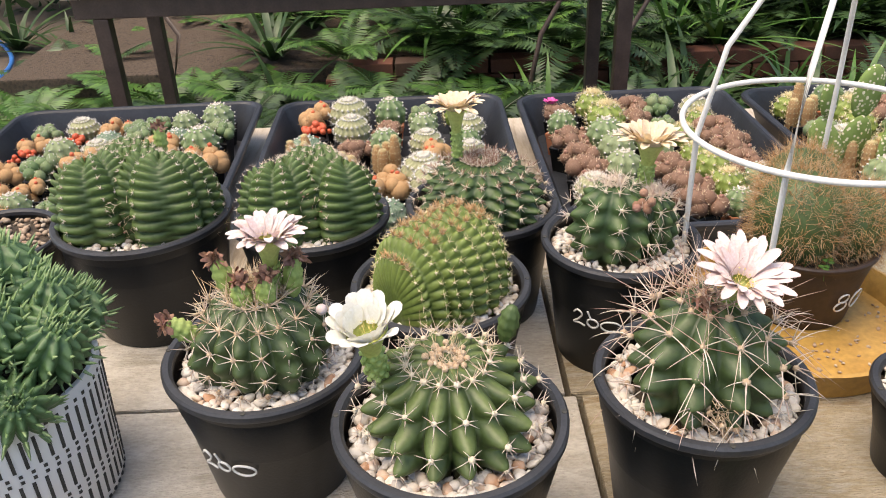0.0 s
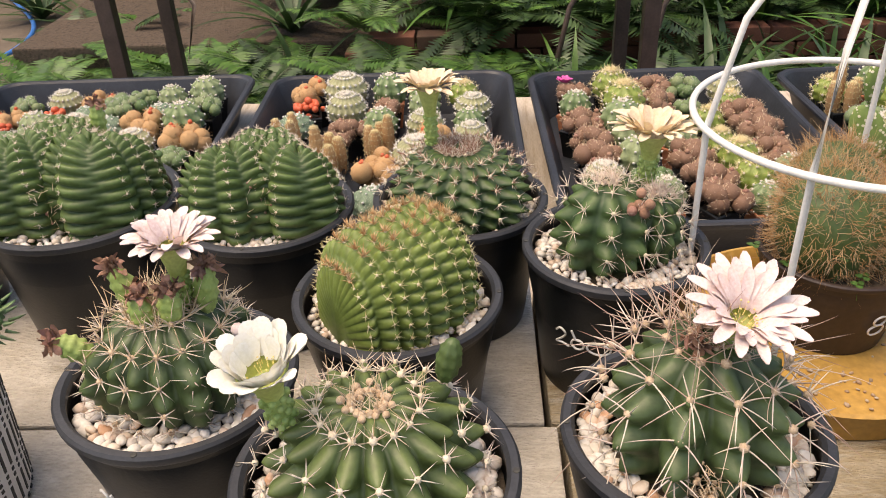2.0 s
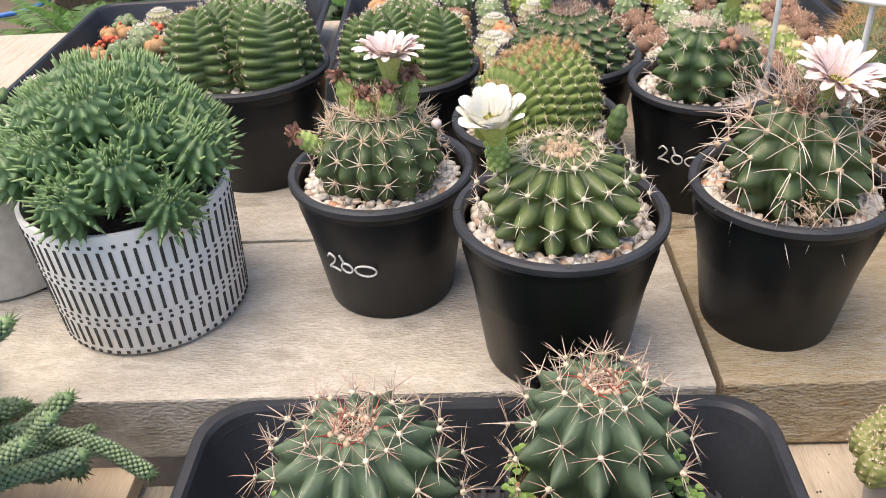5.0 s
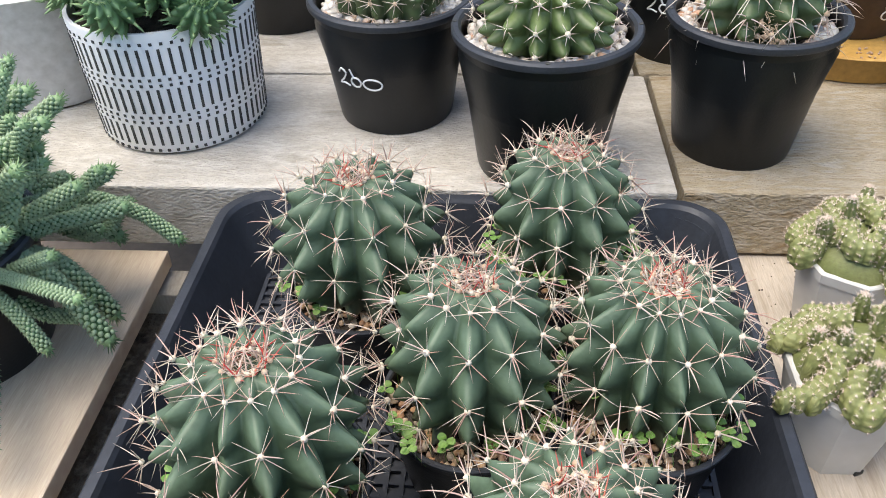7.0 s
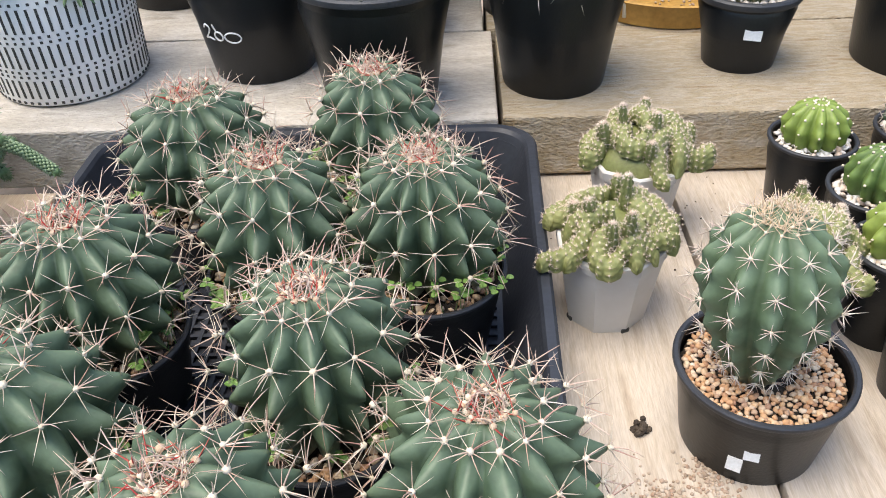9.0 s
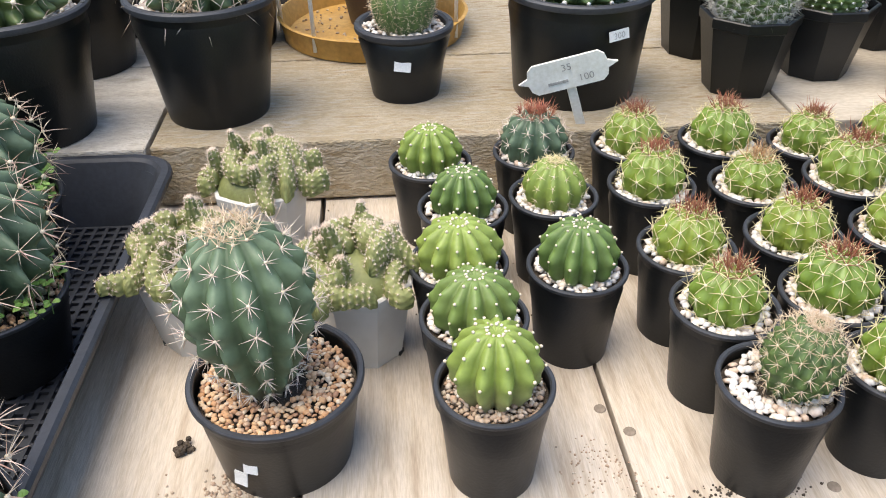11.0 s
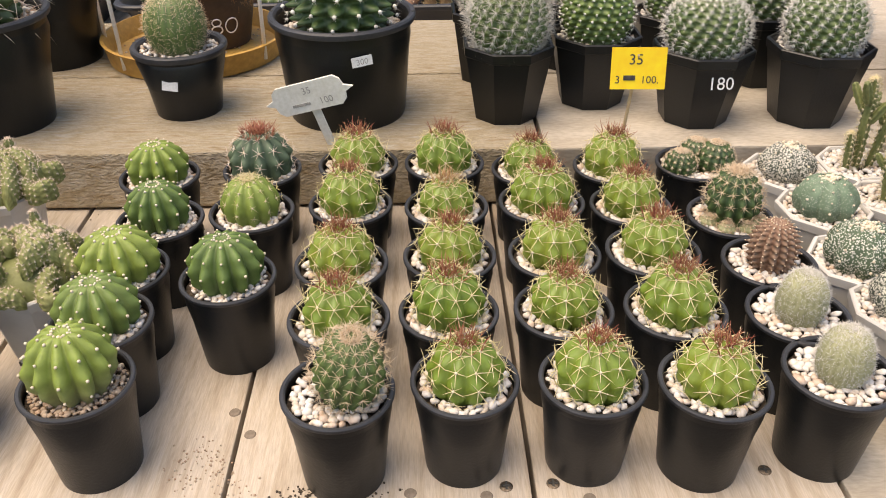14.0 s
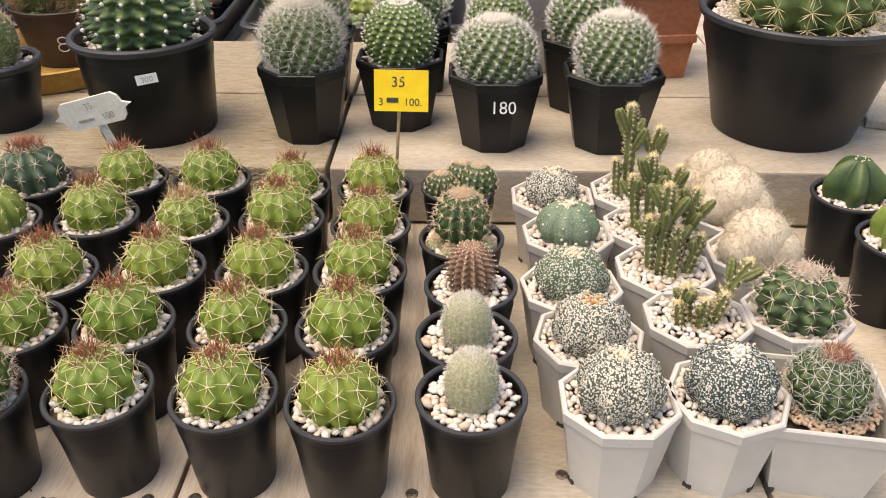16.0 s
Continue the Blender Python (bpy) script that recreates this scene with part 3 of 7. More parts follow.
def flower(parent, at, way, R, petals, material, tube_len, tube_r, rows=3, open_angle=1.15, width=0.3, name="flower", flare=2.0):
    """A flower of separate strap petals round a funnel on a scaly tube."""
    w = Vector(way).normalized()
    m = Matrix.Translation(at) @ w.to_track_quat("Z", "Y").to_matrix().to_4x4()
    neck, r0 = tube_len * 0.52, tube_r * flare
    stem = part(name, lathe([(0, 0), (tube_r * 0.85, 0), (tube_r, neck * 0.3), (tube_r * 0.95, neck), (0, neck)], 16), M_TUBE, parent, m=m)
    cone = [(tube_r * 0.9 + (r0 - tube_r * 0.9) * (k / 6) ** 1.4, neck + (tube_len - neck) * k / 6) for k in range(7)]
    part("funnel", lathe([(0, neck - 0.0005)] + cone + [(r * 0.94, z) for r, z in cone[:2:-1]] + [(0, cone[2][1])], 24), M_FUNNEL, stem, "yellow green funnel of the flower")
    sc = [(np.array([tube_r * 1.0 * math.cos(a), tube_r * 1.0 * math.sin(a), z]), np.array([math.cos(a), math.sin(a), 1.6])) for i, z in enumerate(np.linspace(0.08, 0.95, 5) * neck) for a in np.arange(7) * 0.898 + 0.45 * i]
    part("scales", mesh_of(*blobs([p for p, d in sc], tube_r * 0.34)), M_TUBE, stem)
    rng = np.random.default_rng(int(R * 1e5) + petals)
    for r in range(rows):
        L, W = (R - r0 * 0.6) * (1.12 - 0.13 * r), R * width * (1 - 0.06 * r)
        a0, a1 = 0.45, open_angle + 0.18 - 0.3 * r
        nu, pool = 9, []
        for variant in range(3):
            bend = rng.uniform(-0.16, 0.16)
            curl = rng.uniform(0.0, 0.5)
            x, z, Vp, Fp = r0 * (0.9 - 0.13 * r), 0.0, [], []
            for i in range(nu + 1):
                t = i / nu
                ang = a0 + (a1 + bend - a0) * min(1.0, t * 2.2) + curl * max(0.0, t - 0.55)
                hw = W * 0.5 * (0.45 + 0.55 * min(1.0, t / 0.5)) * math.sqrt(max(0.06, 1 - (max(0.0, t - 0.62) / 0.39) ** 2))
                for j in (-1, -0.4, 0.4, 1):
                    Vp.append((x, j * hw, z + 0.22 * hw * j * j - 0.05 * hw * (abs(j) < 0.5)))
                x += L / nu * math.sin(ang)
                z += L / nu * math.cos(ang)
            for i in range(nu):
                for j in range(3):
                    a = i * 4 + j
                    Fp.append((a, a + 1, a + 5, a + 4))
            k = len(Vp)
            Vp += [(a, b, c - 0.0005) for a, b, c in Vp]
            Fp += [tuple(reversed([q + k for q in f])) for f in Fp]
            pool.append(mesh_of(Vp, Fp))
        for i in range(petals):
            a = 360 * (i + 0.5 * (r % 2)) / petals + rng.normal() * 4
            part("petal", pool[int(rng.integers(0, 3))], material, stem, m=pose(0, 0, tube_len * 0.985 - 0.0012 * r, rng.normal() * 5, rng.normal() * 4, a))
    n = 24
    aa, rr = rng.uniform(0, 6.28, n), np.sqrt(rng.uniform(0, 1, n)) * r0 * 0.75
    P = np.stack([rr * np.cos(aa), rr * np.sin(aa), np.full(n, tube_len * 0.86)], 1)
    D = np.stack([np.cos(aa) * 0.35, np.sin(aa) * 0.35, np.ones(n)], 1)
    LL = R * rng.uniform(0.14, 0.28, n)
    V1 = strands(P, D, LL, (0, 0, 0), R * 0.01, 1)
    V2 = blobs(P + unit(D) * LL[:, None], R * 0.02)
    part("stamens", mesh_of(*join([V1, V2])), M_STAMEN, stem)
    return stem


def dried(parent, at, r, rng, n=26):
    """A withered flower: a tuft of crumpled, curled scraps."""
    V, F = [], []
    for k in range(n):
        d = unit(rng.normal(size=3) * np.array([1, 1, 0.7]) + np.array([0, 0, 0.75]))
        side = unit(np.cross(d, rng.normal(size=3)))
        p, b, hw = np.zeros(3), len(V), r * rng.uniform(0.14, 0.26)
        for i in range(5):
            q = hw * (1.0, 1.25, 1.0, 0.8, 0.3)[i]
            V += [p - side * q, p + side * q]
            p = p + d * r * rng.uniform(0.2, 0.34)
            d = unit(d + rng.normal(size=3) * 0.55)
            side = unit(side + rng.normal(size=3) * 0.35)
        F += [(b + 2 * i, b + 2 * i + 1, b + 2 * i + 3, b + 2 * i + 2) for i in range(4)]
    k = len(V)
    V = np.array(V)
    V = np.vstack([V, V + np.array([0.0003, 0.0002, -0.0004])])
    F += [tuple(reversed([i + k for i in f])) for f in F]
    return part("dried_flower", mesh_of(V, F), M_DRY, parent, "crumpled brown dried flower", m=pose(*at))


def spline(points, n):
    """Smooth line through control points."""
    P = np.array(points, float)
    P = np.vstack([2 * P[0] - P[1], P, 2 * P[-1] - P[-2]])
    out = []
    for t in np.linspace(0, len(points) - 1 - 1e-6, n):
        i, u = int(t), t - int(t)
        a, b, c, d = P[i:i + 4]
        out.append(0.5 * (2 * b + (c - a) * u + (2 * a - 5 * b + 4 * c - d) * u * u + (3 * b - a - 3 * c + d) * u ** 3))
    return np.array(out)


def ridge(points, w, h, pitch, rowpitch, amp, cap=5.0, res=9, low=0.35):
    """A crested stem: a thick wall along a winding line, its ribs running down both sides as rows of knobs. Gives vertices, faces, tone and knob tips."""
    C = spline(points, 400)
    step = np.linalg.norm(np.diff(C, axis=0), axis=1)
    S = np.concatenate([[0], np.cumsum(step)])
    L = S[-1]
    lim = 2.1
    rows = max(3, int(2 * (h + 0.6 * w) / rowpitch))

    def at(d, u):
        """d: way along the line, u: -0.5 to 0.5 across."""
        c = np.stack([np.interp(d, S, C[:, k]) for k in range(3)], -1)
        tg = np.stack([np.interp(d + 0.002, S, C[:, k]) - np.interp(d - 0.002, S, C[:, k]) for k in range(2)], -1)
        tg = tg / np.maximum(np.linalg.norm(tg, axis=-1, keepdims=True), 1e-9)
        nx, ny = -tg[..., 1], tg[..., 0]
        e = np.sqrt(np.clip(1 - np.abs(2 * d / L - 1) ** cap, 0.0, 1))
        ph = u * 2 * lim
        r = d / pitch
        par = np.floor(r) % 2
        xr = 2 * np.abs((u * rows + 0.5 * par + 0.5) % 1.0 - 0.5)
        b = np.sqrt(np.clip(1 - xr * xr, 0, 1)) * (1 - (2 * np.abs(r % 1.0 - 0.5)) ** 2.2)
        push = amp * (b - 0.5) * np.clip(e * 1.5, 0, 1)
        off = w * e * np.sign(np.sin(ph)) * np.abs(np.sin(ph)) ** 0.8 + push * np.sin(ph)
        z = h * (low + (1 - low) * e) * (np.cos(ph) + 0.5) / 1.5 + push * np.clip(np.cos(ph), 0, 1)
        P = np.stack([c[..., 0] + nx * off, c[..., 1] + ny * off, c[..., 2] + z], -1)
        N = np.stack([nx * np.sin(ph), ny * np.sin(ph), np.cos(ph) + 0.15], -1)
        return P, N, b
    ns, nu = max(24, int(L / pitch * res)), rows * (res - 1)
    d, u = np.meshgrid(np.linspace(0, L, ns), np.linspace(-0.5, 0.5, nu), indexing="ij")
    P, N, b = at(d, u)
    F = [(i * nu + j, (i + 1) * nu + j, (i + 1) * nu + j + 1, i * nu + j + 1) for i in range(ns - 1) for j in range(nu - 1)]
    F += [tuple(range(nu))[::-1], tuple(range((ns - 1) * nu, ns * nu))]
    A = []
    for i in range(int(L / pitch)):
        for k in range(-rows, rows + 1):
            uu = (k - 0.5 * (i % 2)) / rows
            if abs(uu) < 0.46:
                p, n, _ = at(np.array([(i + 0.5) * pitch]), np.array([uu]))
                A.append((p[0], unit(n[0]), 1 - 2 * abs(uu)))
    # Knob relief doubles as colour mask: knobs painted lit, gaps left as shade.
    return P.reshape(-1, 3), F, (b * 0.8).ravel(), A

# ---- structure ----
def ground_sheet():
    V, F, n = [], [], 40
    xs = np.sign(np.linspace(-1, 1, n)) * np.abs(np.linspace(-1, 1, n)) ** 3 * 120
    for i in range(n):
        for j in range(n):
            V.append((xs[i], xs[j] + 2, -0.62 + 0.01 * noise.noise((xs[i] * 2, xs[j] * 2, 0))))
    for i in range(n - 1):
        for j in range(n - 1):
            F.append((i * n + j, (i + 1) * n + j, (i + 1) * n + j + 1, i * n + j + 1))
    return mesh_of(V, F)


solid("ground", ground_sheet(), M_GROUND, pose(0, 0, 0), "brown worn paving around the plant benches", "ground", kind="structure")

# Rough boards laid in two rows as a raised step along the back of the bench.
step = thing("raised_step", "two rows of rough pale boards raised along the bench", "shelf", pose(0, 0, 0), kind="structure")
for y0, y1, cuts in ((0.552, 0.829, (-1.0, 0.238, 1.072, 2.15)), (0.834, 1.115, (-1.0, 0.226, 1.075, 2.15))):
    for k in range(3):
        mm = (M_SLABL, M_SLABR, M_SLABW)[k]
        b = part("board", box(cuts[k] + 0.003, y0, 0.004, cuts[k + 1] - 0.003, y1, 0.086 + 0.001 * (k == 1), 0.003), mm, step)
# Lower bench boards run from front to back.
bench = thing("bench", "low bench of washed out wooden boards", "bench", pose(0, 0, 0), kind="structure")
for x0, x1 in ((-0.345, -0.06), (-0.055, 0.16), (0.164, 0.445), (0.451, 0.727), (0.731, 1.0), (1.004, 1.274)):
    if x0 > -0.06:
        part("board", box(x0, 0.008, -0.03, x1, 1.95, 0.0, 0.002), M_BOARD, bench)
for x0, x1 in ((1.279, 1.533), (1.538, 1.8), (1.804, 2.15)):
    part("board", box(x0, -0.02, -0.03, x1, 1.95, 0.0, 0.002), M_SLABW, bench)
for x0, x1 in ((-1.2, -0.62), (-0.615, -0.25), (-0.245, -0.06)):
    part("board", box(x0, 1.12, -0.03, x1, 1.95, 0.0, 0.002), M_BOARD, bench)
for y0 in (0.06, 0.5, 1.7):
    part("beam", box(-1.2, y0, -0.09, 2.15, y0 + 0.045, -0.0305, 0.002), M_SLABF, bench)
for x in (-1.1, 0.5, 2.05):
    for y in (0.06, 1.7):
        part("leg", box(x, y, -0.62, x + 0.06, y + 0.06, -0.0905, 0.003), M_SLABF, bench)
part("slat", box(-0.52, -0.35, -0.022, -0.345, 0.545, 0.0, 0.002), M_PINE, bench, "clean new pine slat")
litter = solid("soil_litter", box(-0.8, -0.4, -0.14, -0.02, 0.55, -0.06, 0.01), M_LITTER, pose(0, 0, 0), "dark soil and litter below the slats", "soil", kind="structure")
part("shelf", box(-0.85, -0.4, -0.17, -0.02, 0.55, -0.141), M_SLABF, litter)


def screw(x, y, r=0.006):
    s = thing("screw", "rusty countersunk screw in the board", "screw", pose(x, y, 0.0), "screws in the boards", kind="structure")
    part("head", lathe([(0, 0.0012), (r * 0.75, 0.0014), (r, 0.0006), (r, -0.003), (0, -0.003)], 14), M_METAL, s)
    part("slot", box(-r * 0.7, -0.0009, 0.0013, r * 0.7, 0.0009, 0.0022), M_INK, s)
    part("slot", box(-0.0009, -r * 0.7, 0.0013, 0.0009, r * 0.7, 0.0020), M_INK, s)


for x, y in ((0.753, 0.033), (0.978, 0.05), (0.69, 0.03), (1.214, 0.062), (1.351, 0.088), (1.512, 0.1), (1.565, 0.103), (1.02, 0.052)):
    screw(x, y)
for x, y in ((0.893, 0.045), (0.96, 0.04), (0.74, 0.12), (0.72, 0.15), (0.735, 0.25), (0.86, 0.03), (1.05, 0.035)):
    solid("knot", lathe([(0, 0.0012), (0.005, 0.0012), (0.0065, -0.001), (0, -0.001)], 12), M_STAIN, pose(x, y, 0), "grey filled knot in the board", "knot", "knots in the boards", "structure")

# ---- lower bench: small pots ----
RB, HB, RBB = 0.0485, 0.101, 0.036


def potted(name, label, x, y, z=0.0, turn=0.0, group="", category="cactus"):
    return thing(name, label, category, pose(x, y - (0.005 if z == 0 and x > 0.55 else 0.0), z, 0, 0, turn), group)


def small_pot(t, fill=M_PEB, n=95, size=0.0048, rin=0.0, R=RB, H=HB, rb=RBB, rim=None):
    round_pot(t, R, H, rb, M_BLACK, rim or M_BLACKRIM, 0.0028)
    soil_part(t, R - 0.005, H - 0.011)
    part("pebbles", pebbles(np.random.default_rng(n + int(size * 1e5)), rin, R - 0.0105, size, int(n * 1.6), H - 0.006), fill, t, kind="stuff")


def melo(t, R=0.036, H=0.056, seed=1, orange=False):
    rng = np.random.default_rng(seed)
    body = ribbed(R, H, 10, 0.17, 1.9, 0.035, 5, 0.5, 0.8, 0.03, per=8, nv=28, rng=rng)
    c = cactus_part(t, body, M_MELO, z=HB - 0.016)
    A = body[4]
    part("spines", mesh_of(*spine_set(A, 6, 0.0155, 0.00048, (1.0, 1.35), 0, 1, -0.35, vmax=0.88, rng=rng, segs=4)), M_SPYEL, c)
    part("crown_spines", mesh_of(*spine_set(A, 2, 0.0155, 0.00055, (0.2, 0.9), 1, 1.1, -0.35, vmin=0.78, rng=rng, segs=4)), M_SPORG if orange else M_SPRED, c, "red-brown crown spines")
    wool_part(c, A, 0.0014, M_WOOL)


G_MELO = "yellow-green cacti in small black pots"
L_MELO = "yellow green ribbed cactus with straw spines in small black pot"
protos = []
for k in range(3):
    t = potted("potted_cactus", L_MELO, 0, 0, group=G_MELO)
    small_pot(t, n=95 + k, rin=0.03)
    melo(t, 0.034 + 0.001 * k, 0.056 + 0.002 * k, 10 + k)
    protos.append(t)
t_orange = potted("potted_cactus", "small ribbed cactus with an orange-spined crown in a black pot", 0.935, 0.382, group=G_MELO)
small_pot(t_orange, n=94, rin=0.03)
melo(t_orange, 0.033, 0.05, 33, True)
spots = []
for x, ys in ((0.828, (None, 0.176, 0.268, 0.392, 0.488)), (0.936, (0.090, 0.185, 0.278, None, 0.488)), (1.046, (0.088, 0.185, 0.278, 0.385, 0.480)), (1.150, (0.079, 0.180, 0.278, 0.385, 0.480))):
    for y in ys:
        if y is not None:
            spots.append((x + 0.006 * math.sin(y * 90), y - 0.006))
used = set()
for i, (x, y) in enumerate(spots):
    k = i % 3
    m = pose(x, y, 0, 0, 0, (i * 67) % 360)
    if k not in used:
        protos[k].matrix_basis = m
        used.add(k)
    else:
        o = copy_thing(protos[k], m)
        s = 0.97 + 0.02 * (i % 4)
        o.scale = (s, s, s)

# Bristly ball beside the front row.
t = potted("potted_cactus", "bristly green ball cactus leaning in a small black pot", 0.834, 0.076)
small_pot(t, n=80, rin=0.02)
rng = np.random.default_rng(5)
body = ribbed(0.031, 0.074, 16, 0.12, 1.2, 0.08, 9, 0.6, 0.7, 0.02, twist=0.6, per=5, nv=28, rng=rng)
c = cactus_part(t, body, M_OLIVE, m=pose(0.008, 0.0, HB - 0.012, 4, 6, 0))
part("spines", mesh_of(*spine_set([q for q in body[4] if q[2] < 0.95], 8, 0.009, 0.0003, (0.8, 1.35), 1, 1.2, 0.1, rng=rng)), M_SPTAN, c)
wool_part(c, body[4], 0.0008)

# Smooth lime cacti without spines.
def bald(x, y, R, H, ribs, material, label, seed, lift=0.0, fill=M_PEB, cork_it=False, turn=0):
    rng = np.random.default_rng(seed)
    t = potted("potted_cactus", label, x, y, turn=turn, group="smooth round cacti in black pots")
    small_pot(t, fill, 90, 0.0046 if fill is M_PEB else 0.003, R * 0.6)
    if fill is M_GRIT:
        part("grit", pebbles(rng, 0.02, RB - 0.008, 0.0028, 220, HB - 0.010), M_GRIT, t, kind="stuff")
    body = list(ribbed(R * 0.95, H, ribs - 1, 0.3, 1.6, 0.03, 5, 0.55, 0.8, 0.09, per=8, nv=30, rng=rng))
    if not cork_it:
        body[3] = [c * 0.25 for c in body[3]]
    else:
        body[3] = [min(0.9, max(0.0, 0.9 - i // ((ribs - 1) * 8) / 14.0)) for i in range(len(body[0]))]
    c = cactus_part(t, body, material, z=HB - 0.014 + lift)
    wool_part(c, [q for q in body[4] if q[2] < 0.975], 0.0015, M_WOOL)
    wool_part(c, body[4][-6:], 0.0016, M_WOOL)
    return t


L_BALD = "smooth green ribbed cactus with white dots in pot"
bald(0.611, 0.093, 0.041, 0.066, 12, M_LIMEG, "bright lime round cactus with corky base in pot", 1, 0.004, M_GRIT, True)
bald(0.604, 0.178, 0.042, 0.06, 12, M_MIDG, L_BALD, 2, turn=20)
bald(0.598, 0.262, 0.044, 0.06, 12, M_LIMEG, L_BALD, 3, turn=50)
bald(0.612, 0.362, 0.038, 0.06, 12, M_MIDG, L_BALD, 4, turn=10)
bald(0.584, 0.468, 0.04, 0.058, 12, M_LIMEG, L_BALD, 5, turn=75)
bald(0.710, 0.246, 0.041, 0.062, 12, M_MIDG, "dark green smooth round cactus filling its black pot", 6)
t = potted("potted_cactus", "pale lime ribbed cactus with fine spines in a black pot", 0.712, 0.378)
small_pot(t, n=85, rin=0.02)
rng = np.random.default_rng(8)
body = ribbed(0.035, 0.056, 12, 0.2, 1.3, 0.0, 6, 0.5, 0.85, 0.03, per=6, nv=26, rng=rng)
c = cactus_part(t, body, M_LIMEG, z=HB - 0.014)
part("spines", mesh_of(*spine_set(body[4], 5, 0.007, 0.0004, (0.9, 1.3), 0, 1, 0.2, rng=rng)), M_SPYEL, c)
wool_part(c, body[4], 0.001)
t = potted("potted_cactus", "dark green ribbed cactus with dark crown spines in pot", 0.708, 0.482)
small_pot(t, n=84, rin=0.02)
rng = np.random.default_rng(9)
body = ribbed(0.041, 0.066, 11, 0.24, 1.2, 0.04, 5, 0.5, 0.85, 0.03, per=6, nv=26, rng=rng)
c = cactus_part(t, body, M_FERO, z=HB - 0.016)
part("spines", mesh_of(*spine_set(body[4], 6, 0.011, 0.0005, (1.0, 1.35), 0, 1, 0.2, vmax=0.8, rng=rng)), M_SPPALE, c)
part("crown_spines", mesh_of(*spine_set(body[4], 5, 0.014, 0.0006, (0.2, 0.9), 1, 1.1, 0.3, vmin=0.78, rng=rng)), M_SPRED, c)
wool_part(c, body[4], 0.0013)

# Tall cactus in a wide pot of tan gravel.
t = potted("potted_cactus", "tall green ribbed cactus in black pot of tan gravel", 0.435, 0.128)
round_pot(t, 0.073, 0.088, 0.057, M_BLACK, M_BLACKRIM, 0.0035)
soil_part(t, 0.066, 0.072)
part("gravel", pebbles(np.random.default_rng(3), 0.026, 0.062, 0.0034, 560, 0.0765, True), M_PUM, t, kind="stuff")
rng = np.random.default_rng(12)
V, F, T, C, A = ribbed(0.057, 0.163, 12, 0.24, 1.2, 0.045, 8, 0.8, 0.9, 0.02, per=8, nv=50, rng=rng)
def egg(p):
    z = p[2] / 0.163
    k = 0.52 + 0.54 * min(1.0, max(0.0, z / 0.72)) ** 0.9
    return (p[0] * k, p[1] * k, p[2])
V = [egg(p) for p in V]
A = [(np.array(egg(p)), n, v) for p, n, v in A]
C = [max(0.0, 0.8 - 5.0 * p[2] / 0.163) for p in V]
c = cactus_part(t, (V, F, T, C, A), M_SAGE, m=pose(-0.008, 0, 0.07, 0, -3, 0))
part("spines", mesh_of(*spine_set(A, 8, 0.013, 0.0005, (0.9, 1.3), 1, 1.3, 0.15, vmax=0.86, rng=rng)), M_SPPALE, c)
part("crown_spines", mesh_of(*spine_set(A, 4, 0.014, 0.0005, (0.7, 1.3), 1, 1.1, 0.1, vmin=0.84, rng=rng)), M_SPTAN, c)
wool_part(c, A, 0.0017)
for a, z in ((-118, 0.028), (-108, 0.045)):
    part("sticker", box(-0.006, -0.0006, -0.007, 0.006, 0.0006, 0.006), M_STICKER, t, m=pose(0.0635 * math.cos(radians(a)), 0.0635 * math.sin(radians(a)), z, -10, 0, a + 90))

# ---- column beside: white cylinders, brown ridged one, offsets ----
def furry(t, R, H, z, material, spmat, seed, count=1400, L=0.004, r=0.00022, tilt=0.9, base=0.7):
    rng = np.random.default_rng(seed)
    body = ribbed(R, H, 24, 0.03, 1, 0.0, 6, base, 0.85, 0.0, per=2, nv=26, rng=rng, power=0.7)
    c = cactus_part(t, body, material, z=z)
    P = np.array([v for v in body[0]])
    idx = rng.integers(0, len(P), count)
    cen = np.array([0, 0, H * 0.4])
    N = unit((P[idx] - cen) * np.array([1, 1, 0.7]))
    D = N + rng.normal(size=(count, 3)) * tilt
    part("fur", mesh_of(*strands(P[idx] + rng.normal(size=(count, 3)) * R * 0.03, D, L * rng.uniform(0.6, 1.3, count), N * -0.1, r, 1)), spmat, c)
    return c


for x, y, h in ((1.266, 0.087, 0.06), (1.262, 0.170, 0.06)):
    t = potted("potted_cactus", "pale finger cactus with fine white bristles in a black pot", x, y, group="finger cacti")
    small_pot(t, n=110, size=0.0052, rin=0.018)
    furry(t, 0.0235, h, HB - 0.016, M_GREYG, M_SPWHITE, int(y * 1000), 3600, 0.0045, 0.0002)
t = potted("potted_cactus", "brown finely ridged cactus in a black pot", 1.266, 0.257)
small_pot(t, n=105, size=0.005, rin=0.02)
rng = np.random.default_rng(14)
body = ribbed(0.025, 0.062, 15, 0.2, 1.2, 0.12, 12, 0.7, 0.8, 0.03, per=6, nv=48, rng=rng, power=0.8)
c = cactus_part(t, body, M_BROWNC, z=HB - 0.014)
wool_part(c, body[4], 0.0008, M_SPTAN)
t = potted("potted_cactus", "green spiny cactus with small offsets in black pot", 1.256, 0.352)
small_pot(t, n=100, size=0.005, rin=0.02)
rng = np.random.default_rng(15)
body = ribbed(0.03, 0.07, 14, 0.2, 1.2, 0.08, 7, 0.6, 0.8, 0.04, per=6, nv=34, rng=rng, power=0.8)
c = cactus_part(t, body, M_DARKG, z=HB - 0.014)
part("spines", mesh_of(*spine_set(body[4], 8, 0.009, 0.0004, (0.9, 1.3), 1, 1.2, 0.2, rng=rng)), M_SPTAN, c)
wool_part(c, body[4], 0.0011)
